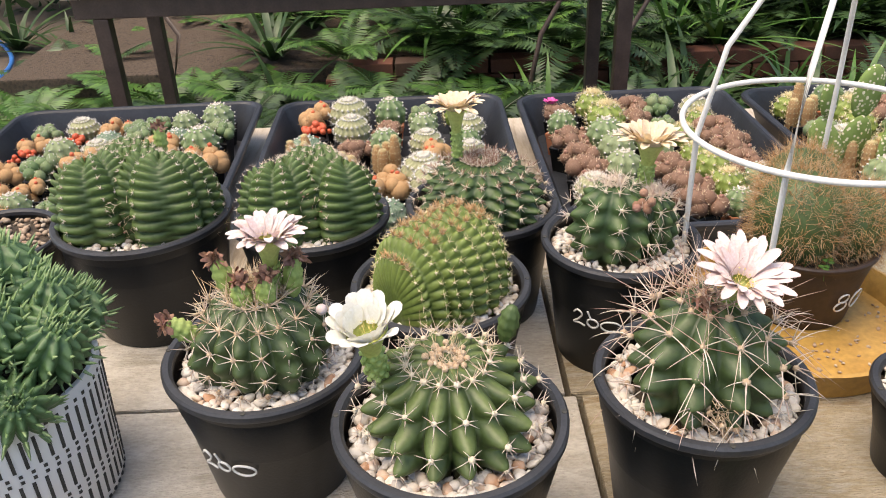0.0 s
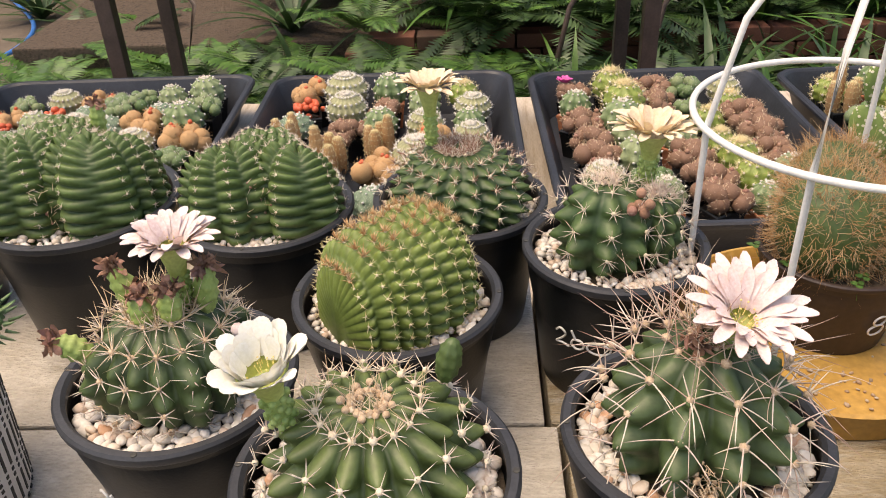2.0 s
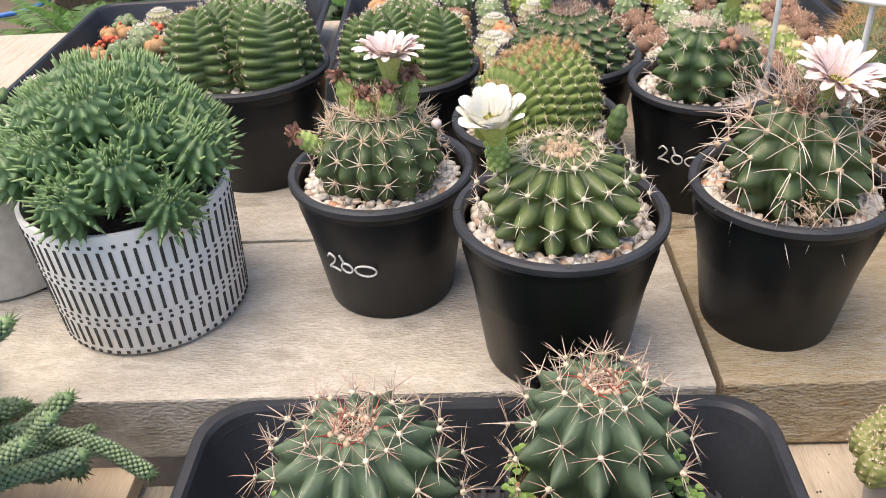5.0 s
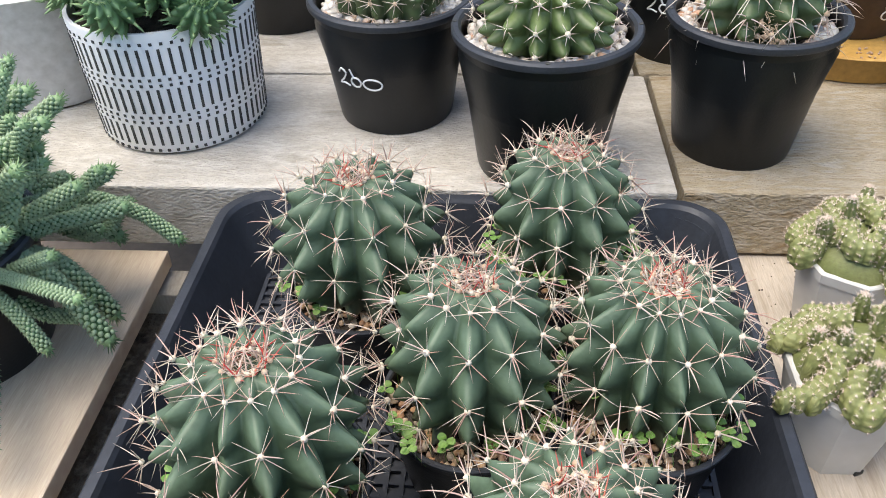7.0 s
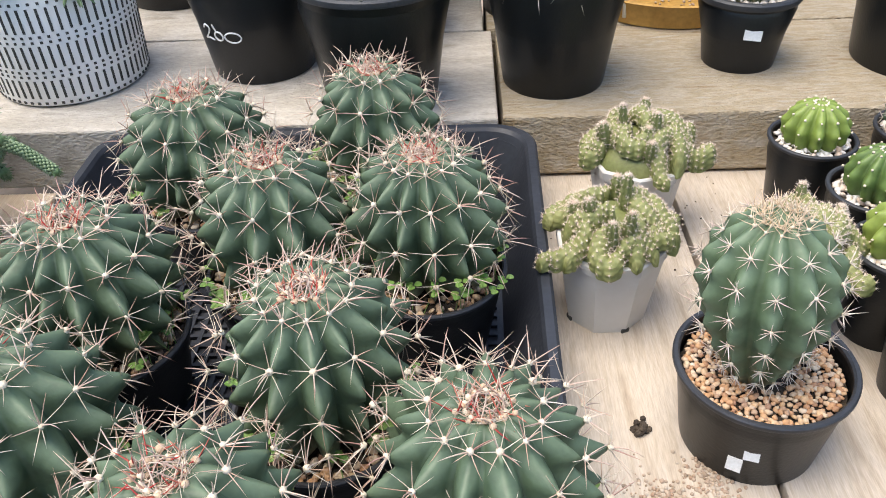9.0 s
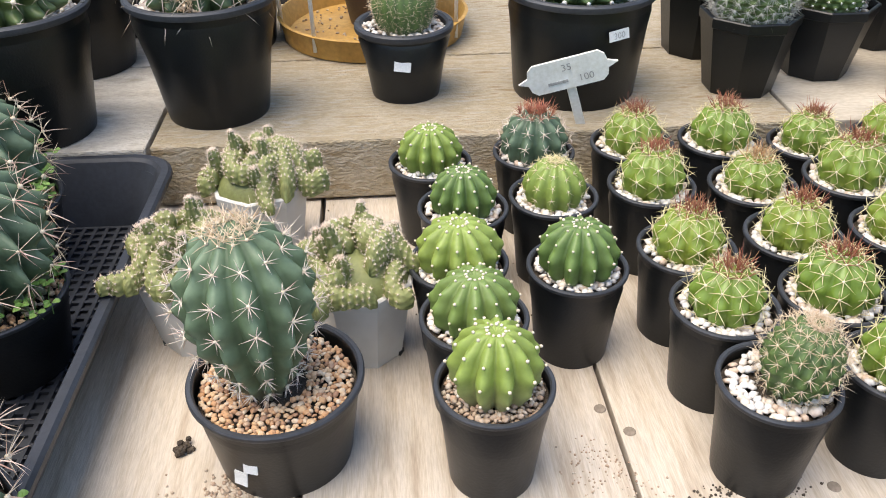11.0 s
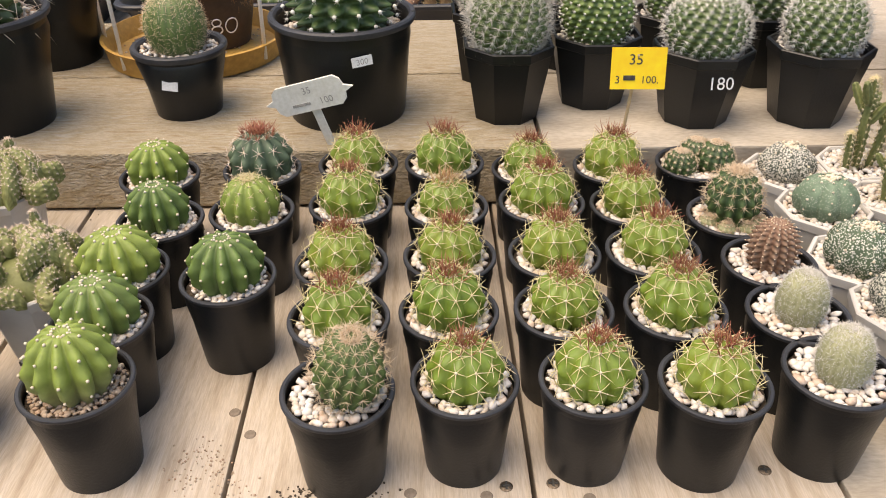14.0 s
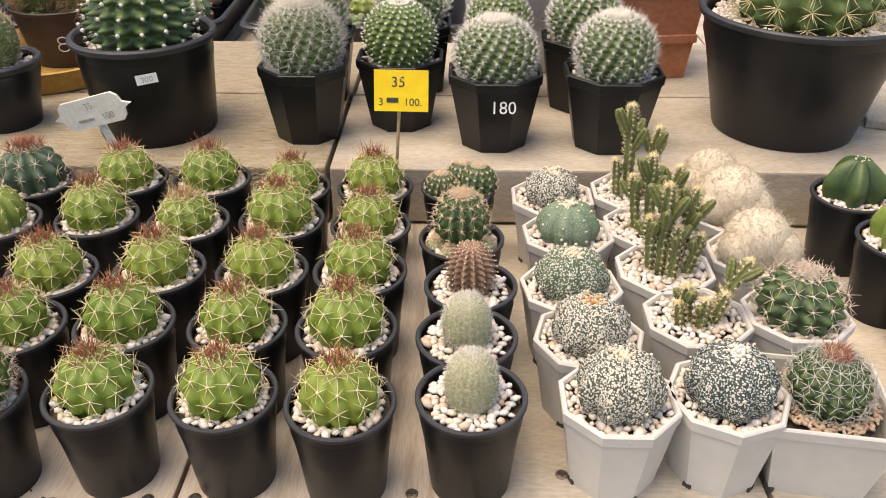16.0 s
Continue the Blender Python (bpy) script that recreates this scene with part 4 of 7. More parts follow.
for k in range(4):
    a = radians(200 + 45 * k)
    ob = ribbed(0.011, 0.018, 10, 0.1, 1.2, 0.1, 4, 0.5, 0.8, 0.0, per=4, nv=14, rng=rng)
    o = cactus_part(t, ob, M_GREYG, "offset", m=pose(0.03 * math.cos(a), 0.03 * math.sin(a), HB - 0.013))
    part("spines", mesh_of(*spine_set(ob[4], 6, 0.005, 0.0003, (0.8, 1.3), 0, 1, 0.1, rng=rng)), M_SPTAN, o)
t = potted("potted_cactus", "cluster of small round spiny cacti in a black pot", 1.252, 0.482)
small_pot(t, n=101, rin=0.02)
for dx, dy, r in ((-0.022, -0.012, 0.02), (0.004, 0.012, 0.022), (0.024, -0.004, 0.024)):
    ob = ribbed(r, r * 1.9, 14, 0.12, 1.2, 0.1, 7, 0.6, 0.8, 0.02, per=5, nv=24, twist=0.4, rng=rng)
    o = cactus_part(t, ob, M_DARKG, m=pose(dx, dy, HB - 0.015))
    part("spines", mesh_of(*spine_set(ob[4], 9, 0.005, 0.0003, (1.0, 1.4), 0, 1, 0.1, rng=rng)), M_SPTAN, o)
    wool_part(o, ob[4], 0.0012)

# ---- white faceted pots ----
RW, HW, RWB = 0.055, 0.09, 0.04


def white_pot(t, sides=8, R=RW, H=HW, rb=RWB, n=85, fill=M_PEB, size=0.005, rin=0.025, mm=None, turn=0.5):
    p = faceted_pot(t, R, H, rb, sides, mm or M_WHITE, turn)
    for k in range(sides // 2):
        a = 2 * math.pi * (2 * k + turn) / sides
        part("drain_notch", box(-0.004, -0.002, 0.0002, 0.004, 0.002, 0.005), M_INK, p, m=pose((rb - 0.0012) * math.cos(a), (rb - 0.0012) * math.sin(a), 0, 0, 0, math.degrees(a) + 90))
    k4 = 0.72 if sides == 4 else 1.0
    soil_part(t, R * 0.86 * k4, H - 0.012)
    part("pebbles", pebbles(np.random.default_rng(n), rin, R * 0.84 * k4, size, int(n * 1.9), H - 0.007), fill, t, kind="stuff")


def astro(x, y, R, H, material, label, seed, ribs=8, crown=M_WOOL, turn=0):
    t = potted("potted_cactus", label, x, y, turn=turn, group="flecked cacti in white pots")
    white_pot(t, n=90 + seed)
    rng = np.random.default_rng(seed)
    body = ribbed(R, H, ribs, 0.17, 1.8, 0.0, 6, 0.5, 0.8, 0.07, per=12, nv=36, rng=rng)
    c = cactus_part(t, body, material, z=HW - 0.014)
    wool_part(c, body[4], 0.0016, M_WOOL)
    P = rng.normal(size=(40, 3)) * np.array([0.005, 0.005, 0.0015]) + np.array([0, 0, H * 0.95])
    part("crown_wool", mesh_of(*blobs(P, 0.0022)), crown, c)


astro(1.395, 0.100, 0.041, 0.062, M_A3, "round cactus covered in white flecks in a white pot", 1)
astro(1.380, 0.188, 0.04, 0.056, M_A3, "flecked round cactus with a tan crown in a white pot", 2, 8, M_SPORG, 30)
astro(1.372, 0.275, 0.041, 0.056, M_A1, "green white-flecked round cactus in a white faceted pot", 3, 8, M_WOOL, 10)
astro(1.380, 0.385, 0.038, 0.054, M_A2, "grey-green dotted cactus with a woolly crown in a white pot", 4, 8, M_WOOL, 50)
astro(1.370, 0.478, 0.037, 0.05, M_A3, "small flecked cactus in a white pot", 5, 8)
astro(1.492, 0.108, 0.042, 0.062, M_A4, "dark cactus with dense white flecks in white pot", 6, 8, M_WOOLW, 20)


def columns(x, y, specs, label, seed):
    t = potted("potted_cactus", label, x, y, group="column cacti in white pots")
    white_pot(t, n=80 + seed, rin=0.01)
    rng = np.random.default_rng(seed)
    for dx, dy, r, h, lean, dirn, branches in specs:
        body = ribbed(r * 0.85, h, 5, 0.35, 1.1, 0.14, int(h / 0.008) + 3, 0.9, 0.9, 0.0, per=6, nv=50, twist=0.5, rng=rng, power=0.45)
        c = cactus_part(t, body, M_COLG, "stem", m=pose(dx, dy, HW - 0.015, 0, lean, dirn))
        part("spines", mesh_of(*spine_set(body[4], 8, 0.006, 0.0003, (0.5, 1.3), 1, 1.2, 0.1, rng=rng, segs=1)), M_SPYEL, c)
        wool_part(c, body[4], 0.0012)
        for b in range(branches):
            q = ribbed(r * 0.7, h * 0.3, 5, 0.35, 1.1, 0.12, 6, 0.9, 0.9, 0.0, per=6, nv=24, rng=rng, power=0.5)
            a = 360 * b / max(1, branches) + 40
            cc = cactus_part(c, q, M_COLG, "branch", m=pose(r * 0.6 * math.cos(radians(a)), r * 0.6 * math.sin(radians(a)), h * (0.55 + 0.1 * (b % 3)), 0, 28, a))
    return t


L_COL = "clustered green column cactus with yellow tufts in a white pot"
columns(1.492, 0.222, [(-0.01, 0.0, 0.0075, 0.05, -6, 0, 3), (0.004, 0.002, 0.0075, 0.085, 30, 12, 3), (0.0, -0.01, 0.007, 0.04, 4, 0, 2), (-0.016, -0.006, 0.006, 0.035, -12, 0, 1), (0.012, -0.004, 0.006, 0.045, 14, 0, 1)], "bushy slender green column cactus in a white faceted pot", 21)
columns(1.478, 0.312, [(-0.004, 0.0, 0.0085, 0.115, -2, 0, 5), (0.012, 0.008, 0.008, 0.105, 8, 20, 5), (-0.014, 0.004, 0.0075, 0.075, -6, 0, 3), (0.005, -0.012, 0.007, 0.07, 3, 90, 3), (0.02, -0.004, 0.007, 0.06, 12, 0, 2)], L_COL, 22)
columns(1.478, 0.405, [(0.0, 0.0, 0.008, 0.105, -3, 0, 4), (-0.014, 0.0, 0.007, 0.08, -8, 0, 3), (0.014, 0.006, 0.007, 0.09, 10, 0, 3)], L_COL, 23)
columns(1.474, 0.495, [(-0.006, 0.0, 0.0085, 0.13, -3, 0, 4), (0.012, 0.004, 0.0075, 0.1, 8, 0, 3), (-0.02, -0.005, 0.006, 0.06, -6, 0, 1)], L_COL, 24)

# Woolly balls.
for x, y, r in ((1.585, 0.345, 0.036), (1.582, 0.442, 0.04), (1.575, 0.51, 0.034)):
    t = potted("potted_cactus", "cream woolly ball cacti filling a white pot", x, y, group="woolly ball cacti")
    white_pot(t, n=70)
    rng = np.random.default_rng(int(y * 1000))
    for k, (dx, dy, s) in enumerate(((0, 0, 1.0), (-0.022, -0.012, 0.62), (0.02, -0.014, 0.66))):
        V, F = ICO2
        c = part("cactus", mesh_of(V * r * s, F), M_CREAM, t, m=pose(dx, dy, HW + r * s * 0.45))
        n = int(2600 * s)
        N = unit(rng.normal(size=(n, 3)))
        part("wool", mesh_of(*strands(N * r * s * 0.98, N + rng.normal(size=(n, 3)) * 0.9, 0.006 * s, rng.normal(size=(n, 3)) * 0.5, 0.0003, 2)), M_CREAM, c)

t = potted("potted_cactus", "dark green round cactus with pale star spines in a white pot", 1.594, 0.232)
white_pot(t, n=75)
rng = np.random.default_rng(31)
body = ribbed(0.041, 0.062, 13, 0.15, 1.3, 0.12, 6, 0.55, 0.85, 0.05, per=6, nv=36, rng=rng)
c = cactus_part(t, body, M_DARKG, z=HW - 0.014)
part("spines", mesh_of(*spine_set(body[4], 7, 0.012, 0.0004, (0.9, 1.35), 1, 1.1, -0.2, rng=rng, segs=3)), M_SPPALE, c)
wool_part(c, body[4], 0.0016)
t = potted("potted_cactus", "dark spiny cactus with reddish crown in a square white pot", 1.580, 0.113, turn=-8)
white_pot(t, 4, 0.075, 0.085, 0.056, 160, M_GRIT, 0.003, 0.03, turn=0.5)
rng = np.random.default_rng(32)
body = ribbed(0.034, 0.058, 17, 0.12, 1.2, 0.1, 8, 0.6, 0.85, 0.05, per=5, nv=38, rng=rng)
c = cactus_part(t, body, M_DARKG, z=0.072)
part("spines", mesh_of(*spine_set(body[4], 7, 0.011, 0.0004, (0.9, 1.35), 0, 1.2, -0.3, rng=rng, segs=3)), M_SPGREY, c)
part("crown_spines", mesh_of(*spine_set(body[4], 4, 0.009, 0.0005, (0.4, 1.2), 1, 1.2, 0.4, vmin=0.8, rng=rng)), M_SPRED, c)

# Bare star-shaped cacti at the far right.
for x, y, ribs, mm, R in ((1.74, 0.47, 5, M_DARKG, 0.04), (1.752, 0.36, 6, M_LIMEG, 0.036)):
    t = potted("potted_cactus", "smooth star-shaped ribbed cactus in a black pot", x, y, group="star cacti")
    small_pot(t, n=70, rin=0.02)
    body = list(ribbed(R, 0.062, ribs, 0.38, 1.0, 0.0, 5, 0.5, 0.85, 0.02, per=12, nv=30, rng=rng))
    body[3] = [0.0] * len(body[0])
    c = cactus_part(t, body, mm, z=HB - 0.014)
    wool_part(c, body[4], 0.0013, M_WOOL, vmin=0.85)
t = potted("potted_cactus", "small dark cactus with pale spines in a square white pot", 1.775, 0.262)
white_pot(t, 4, 0.072, 0.09, 0.055, 60, turn=0.5)
body = ribbed(0.034, 0.055, 12, 0.18, 1.3, 0.05, 5, 0.5, 0.85, 0.03, per=6, nv=26, rng=rng)
c = cactus_part(t, body, M_FERO, z=0.076)
part("spines", mesh_of(*spine_set(body[4], 6, 0.011, 0.0005, (0.9, 1.3), 1, 1.1, 0.1, rng=rng)), M_SPPALE, c)
t = potted("plant_pot", "empty small black plastic pot", 1.84, 0.48, category="pot")
small_pot(t, n=60)

# ---- crested clumps in white pots ----
def crested_clump(x, y, turn, seed, label, spread=0.048):
    t = potted("potted_cactus", label, x, y, turn=turn, group="crested cacti in white pots")
    white_pot(t, n=66, R=0.056, H=0.092, rb=0.041)
    rng = np.random.default_rng(seed)
    part("core", mesh_of(ICO2[0] * np.array([0.05, 0.05, 0.036]), ICO2[1]), M_CREST, t, m=pose(0, 0, 0.086))
    for k in range(17):
        a0, q0 = 2.4 * k + rng.uniform(-0.4, 0.4), math.sqrt((k + 0.3) / 17) * spread * 1.05
        d = a0 + rng.choice((-1, 1)) * rng.uniform(1.1, 1.9)
        x, y, line = q0 * math.cos(a0), q0 * math.sin(a0), []
        for q in range(5):
            rr = math.hypot(x, y)
            line.append((x, y, 0.084 + 0.038 * (1 - min(1.0, rr / (spread * 1.2)) ** 2) + rng.uniform(0, 0.005)))
            d += rng.normal() * 0.75 + (0.9 if rr > spread else 0.0)
            x, y = x + 0.0125 * math.cos(d), y + 0.0125 * math.sin(d)
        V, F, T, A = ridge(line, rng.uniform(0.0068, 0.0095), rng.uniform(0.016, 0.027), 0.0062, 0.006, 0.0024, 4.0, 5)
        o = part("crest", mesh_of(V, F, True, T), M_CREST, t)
        part("spines", mesh_of(*spine_set(A, 5, 0.0038, 0.00028, (0.5, 1.3), 1, 1.1, 0.1, rng=rng, segs=1)), M_SPPALE, o)
        wool_part(o, [q for q in A if q[2] > 0.5], 0.0008)
    for k in range(7):
        a0, r0, h = rng.uniform(0, 6.28), rng.uniform(0.25, 0.95) * spread, rng.uniform(0.028, 0.048)
        q = ribbed(rng.uniform(0.0048, 0.0075), h, 7, 0.22, 1.2, 0.1, 6, 0.85, 0.9, 0.0, per=5, nv=26, rng=rng, power=0.5)
        o = cactus_part(t, q, M_COLG, "stem", m=pose(r0 * math.cos(a0), r0 * math.sin(a0), 0.1 + 0.015 * (1 - r0 / spread), 0, rng.uniform(0, 16), math.degrees(a0)))
        part("spines", mesh_of(*spine_set(q[4], 5, 0.0036, 0.00028, (0.5, 1.3), 1, 1.1, 0.1, rng=rng, segs=1)), M_SPPALE, o)


L_CR = "crested yellow green lumpy cactus in a white pot"
crested_clump(0.335, 0.295, 0, 41, L_CR)
crested_clump(0.388, 0.448, 60, 42, L_CR)
crested_clump(0.503, 0.262, 130, 43, L_CR)

# ---- nursery trays ----
def rounded_rect(w, l, r, n=6):
    pts = []
    for cx, cy, a0 in ((w / 2 - r, l / 2 - r, 0), (-w / 2 + r, l / 2 - r, 90), (-w / 2 + r, -l / 2 + r, 180), (w / 2 - r, -l / 2 + r, 270)):
        for k in range(n + 1):
            a = radians(a0 + 90 * k / n)
            pts.append((cx + r * math.cos(a), cy + r * math.sin(a)))
    return pts


def tray_shell(w, l, h, lip=0.014, flare=0.03):
    """Deep plastic tray, open above: its walls, and its rolled rim."""
    rings = []
    for dw, z, r in ((-flare * 2, 0.0, 0.03), (-flare * 2 + 0.004, 0.003, 0.03), (-0.006, h - 0.012, 0.045), (lip * 2 - 0.004, h - 0.012, 0.05), (lip * 2, h - 0.009, 0.05), (lip * 2, h - 0.003, 0.05), (lip * 2 - 0.006, h, 0.05), (0.006, h, 0.045), (0.0, h - 0.004, 0.045), (-flare * 2 - 0.002, 0.006, 0.03)):
        rings.append([(x, y, z) for x, y in rounded_rect(w + dw, l + dw, r)])
    def skin(rr, cap):
        n = len(rr[0])
        V = [p for ring in rr for p in ring]
        F = [(i * n + k, i * n + (k + 1) % n, (i + 1) * n + (k + 1) % n, (i + 1) * n + k) for i in range(len(rr) - 1) for k in range(n)]
        if cap >= 0:
            F.append(tuple(range(cap * n, cap * n + n))[::-1 if cap == 0 else 1])
        return V, F
    out = []
    for V, F in (join([skin(rings[:3], 0), skin(rings[8:], 1)]), skin(rings[2:9], -1)):
        me = mesh_of(V, F)
        me.set_sharp_from_angle(angle=radians(35))
        out.append(me)
    return out


def tray(x, y, z, w, l, h, turn, label, grid=True):
    t = thing("nursery_tray", label, "tray", pose(x, y, z, 0, 0, turn), "black nursery trays")
    wall, lip = tray_shell(w, l, h)
    part("rim", lip, M_TRAY, part("shell", wall, M_TRAY, t))
    bars = []
    fw, fl = w - 0.07, l - 0.07
    if grid:
        nx, ny = int(fw / 0.0135), int(fl / 0.0135)
        for k in range(nx + 1):
            X = -fw / 2 + fw * k / nx
            bars.append(bar(X - 0.0022, -fl / 2, 0.0065, X + 0.0022, fl / 2, 0.0105))
        for k in range(ny + 1):
            Y = -fl / 2 + fl * k / ny
            bars.append(bar(-fw / 2, Y - 0.0022, 0.0066, fw / 2, Y + 0.0022, 0.0098))
        part("grid_floor", mesh_of(*join(bars), False), M_TRAY, t)
    return t


def bar(x0, y0, z0, x1, y1, z1):
    V = [(x, y, z) for z in (z0, z1) for y in (y0, y1) for x in (x0, x1)]
    return V, [(0, 2, 3, 1), (4, 5, 7, 6), (0, 1, 5, 4), (2, 6, 7, 3), (0, 4, 6, 2), (1, 3, 7, 5)]


tray(0.004, 0.212, 0.0, 0.51, 0.645, 0.085, -1.0, "deep black plastic nursery tray with a grid floor")


def sprigs(rng, n, R, z, r0=0.0):
    """Small clover stalks round a cactus foot."""
    ch = []
    for _ in range(n):
        a, r = rng.uniform(0, 6.28), rng.uniform(r0, R)
        p = np.array([r * math.cos(a), r * math.sin(a), z])
        top = p + np.array([rng.normal() * 0.006, rng.normal() * 0.006, rng.uniform(0.012, 0.04)])
        ch.append(strands([p], [top - p], np.linalg.norm(top - p), (0, 0, 0), 0.0005, 2))
        for k in range(3):
            w = 2.1 * k + rng.uniform(0, 1)
            q = top + np.array([math.cos(w), math.sin(w), 0.1]) * 0.0042
            disc = [(q[0] + 0.0036 * math.cos(s), q[1] + 0.0036 * math.sin(s), q[2] + 0.0006 * math.sin(2 * s + k)) for s in np.linspace(0, 6.28, 9)[:-1]]
            ch.append((disc + [(a_, b_, c_ - 0.0004) for a_, b_, c_ in disc], [tuple(range(8)), tuple(range(15, 7, -1))]))
    return mesh_of(*join(ch), False)


L_FERO = "green ribbed barrel cactus with long pink spines in tray"
for k, (x, y, R, H, ribs, weeds) in enumerate(((-0.083, 0.39, 0.077, 0.125, 13, 10), (0.10, 0.425, 0.068, 0.13, 12, 26), (0.022, 0.25, 0.071, 0.13, 12, 16), (0.158, 0.252, 0.07, 0.13, 14, 18), (-0.122, 0.17, 0.076, 0.128, 14, 16), (0.083, 0.078, 0.073, 0.13, 13, 10), (-0.118, 0.012, 0.076, 0.13, 12, 10), (0.03, -0.075, 0.075, 0.13, 12, 8), (0.205, -0.022, 0.076, 0.12, 13, 8))):
    rng = np.random.default_rng(60 + k)
    t = potted("potted_cactus", L_FERO, x, y, 0.011, k * 37.0, "barrel cacti in the tray")
    round_pot(t, 0.074, 0.085, 0.056, M_BLACK, M_BLACKRIM, 0.003)
    soil_part(t, 0.068, 0.072)
    part("gravel", pebbles(rng, 0.04, 0.065, 0.0038, 150, 0.076), M_PUM, t, kind="stuff")
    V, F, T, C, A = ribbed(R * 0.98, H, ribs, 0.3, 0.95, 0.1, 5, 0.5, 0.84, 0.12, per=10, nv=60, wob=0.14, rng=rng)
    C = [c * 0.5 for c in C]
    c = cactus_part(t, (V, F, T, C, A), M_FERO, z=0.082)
    part("spines", mesh_of(*spine_set(A, 7, 0.028, 0.00042, (1.05, 1.4), 0, 1.1, 0.12, grow=-0.35, vmax=0.97, rng=rng, segs=3)), M_SPFERO, c)
    part("dark_spines", mesh_of(*spine_set(A, 1, 0.026, 0.00075, (0.5, 1.1), 1, 1.0, 0.1, droop=0.25, vmax=0.93, vmin=0.1, rng=rng, segs=4)), M_SPPINK, c)
    part("crown_spines", mesh_of(*spine_set(A, 2, 0.017, 0.0008, (0.5, 1.3), 0, 1.1, 0.15, vmin=0.975, rng=rng, segs=3)), M_SPCRIM, c, "red crown spines")
    wool_part(c, A, 0.0026, M_WOOL)
    wool_part(c, A, 0.0042, M_WOOLT, "crown_wool", vmin=0.975)
    part("clover", sprigs(rng, weeds * 2, 0.074, 0.077, 0.055), M_WEED, t, "small clover weeds", kind="stuff")

# ---- raised step: large pots ----
Z1 = 0.087


def scrawl(parent, strokes, size, R, slope, z, angle, material=None, pen=0.0011):
    """Handwritten strokes laid round a pot's side."""
    ch = []
    for st in strokes:
        pts = []
        for x, y in spline([(x, y) for x, y in st], len(st) * 4):
            a = radians(angle) + x * size / R
            r = R + slope * (z + y * size) + 0.0002
            pts.append((r * math.cos(a), r * math.sin(a), z + y * size))
        ch.append(tube(pts, pen, 6))
    return part("writing", mesh_of(*join(ch)), material or M_CHALK, parent, "white handwritten figures")


def loop(x, y, rx, ry, turns=1.05):
    return [(x + rx * math.sin(a), y + ry * math.cos(a)) for a in np.linspace(-0.4, 2 * math.pi * turns, 12)]


MARK_200 = ([(-1.05, 0.75), (-0.85, 1.0), (-0.62, 0.78), (-0.8, 0.4), (-1.1, 0.05), (-0.8, 0.1), (-0.5, 0.0)], loop(-0.12, 0.32, 0.26, 0.3, 1.7), [(-0.35, 1.1), (-0.28, 0.85), (-0.2, 0.6)], loop(0.72, 0.3, 0.46, 0.34))
MARK_80 = (loop(-0.4, 0.25, 0.3, 0.27), loop(-0.4, 0.75, 0.24, 0.24), loop(0.45, 0.45, 0.36, 0.5))


def flat_text(parent, body, size, m, material):
    cu = bpy.data.curves.new("writing", "FONT")
    cu.body, cu.size, cu.align_x = body, size, "CENTER"
    cu.resolution_u = 3
    tmp = bpy.data.objects.new("writing", cu)
    scene.collection.objects.link(tmp)
    bpy.context.view_layer.update()
    me = bpy.data.meshes.new_from_object(tmp.evaluated_get(bpy.context.evaluated_depsgraph_get()))
    bpy.data.objects.remove(tmp)
    me.materials.clear()
    return part("writing", me, material, parent, m=m)


def big_pot(t, R, H, rb, n=150, size=0.0062, rin=0.05, single=False, fill=M_PEB, drop=0.022):
    p = round_pot(t, R, H, rb, M_BLACK, M_BLACKRIM, 0.006)
    for k in range(4):
        a = radians(45 + 90 * k)
        part("rim_hole", lathe([(0, 0.0006), (0.0025, 0.0006), (0.0025, -0.002), (0, -0.002)], 10), M_INK, p, m=pose((R - 0.004) * math.cos(a + 0.75), (R - 0.004) * math.sin(a + 0.75), H))
    soil_part(t, R * 0.9, H - drop - 0.004)
    rng = np.random.default_rng(n)
    if single:
        pool = [mesh_of(*pebble_shape(rng, size, ICO1)) for _ in range(10)]
        for q, pl in enumerate(pebble_places(rng, rin, R * 0.83, size, n, H - drop + 0.004)):
            part("pebble", pool[q % 10], M_PEBO, t, m=pose(*pl, 0, 0, rng.uniform(0, 360)) @ Matrix.Scale(rng.uniform(0.8, 1.2), 4))
    part("pebbles", pebbles(rng, rin, R * 0.84, size * 0.85, n if single else n * 2, H - drop + (0.0 if single else 0.003)), fill, t, kind="stuff")
    return H - drop


# The white-flowering cactus in front.
t = potted("potted_cactus", "green knobbly ribbed cactus with one white flower in a black pot", 0.088, 0.618, Z1, group="large potted cacti")
zc = big_pot(t, 0.099, 0.164, 0.07, 230, 0.0062, 0.055, True)
rng = np.random.default_rng(71)
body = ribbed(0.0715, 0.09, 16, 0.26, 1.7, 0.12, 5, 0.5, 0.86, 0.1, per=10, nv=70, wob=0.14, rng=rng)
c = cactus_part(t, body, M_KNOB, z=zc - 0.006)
A = [q for q in body[4] if q[2] < 0.97]
part("spines", mesh_of(*spine_set(A, 6, 0.015, 0.0006, (1.0, 1.4), 1, 0.9, 0.05, vmax=0.85, rng=rng)), M_SPPALE, c)
part("crown_spines", mesh_of(*spine_set(A, 3, 0.02, 0.00042, (0.5, 1.3), 1, 1.2, 0.1, vmin=0.68, rng=rng, segs=3)), M_SPTAN, c)
wool_part(c, A, 0.0029, M_WOOL)
P = [p + n * 0.002 for p, n, v in body[4] if v > 0.85]
part("dry_buds", mesh_of(*blobs(P, rng.uniform(0.0018, 0.0034, len(P)), ICO1)), M_WOOLT, c)
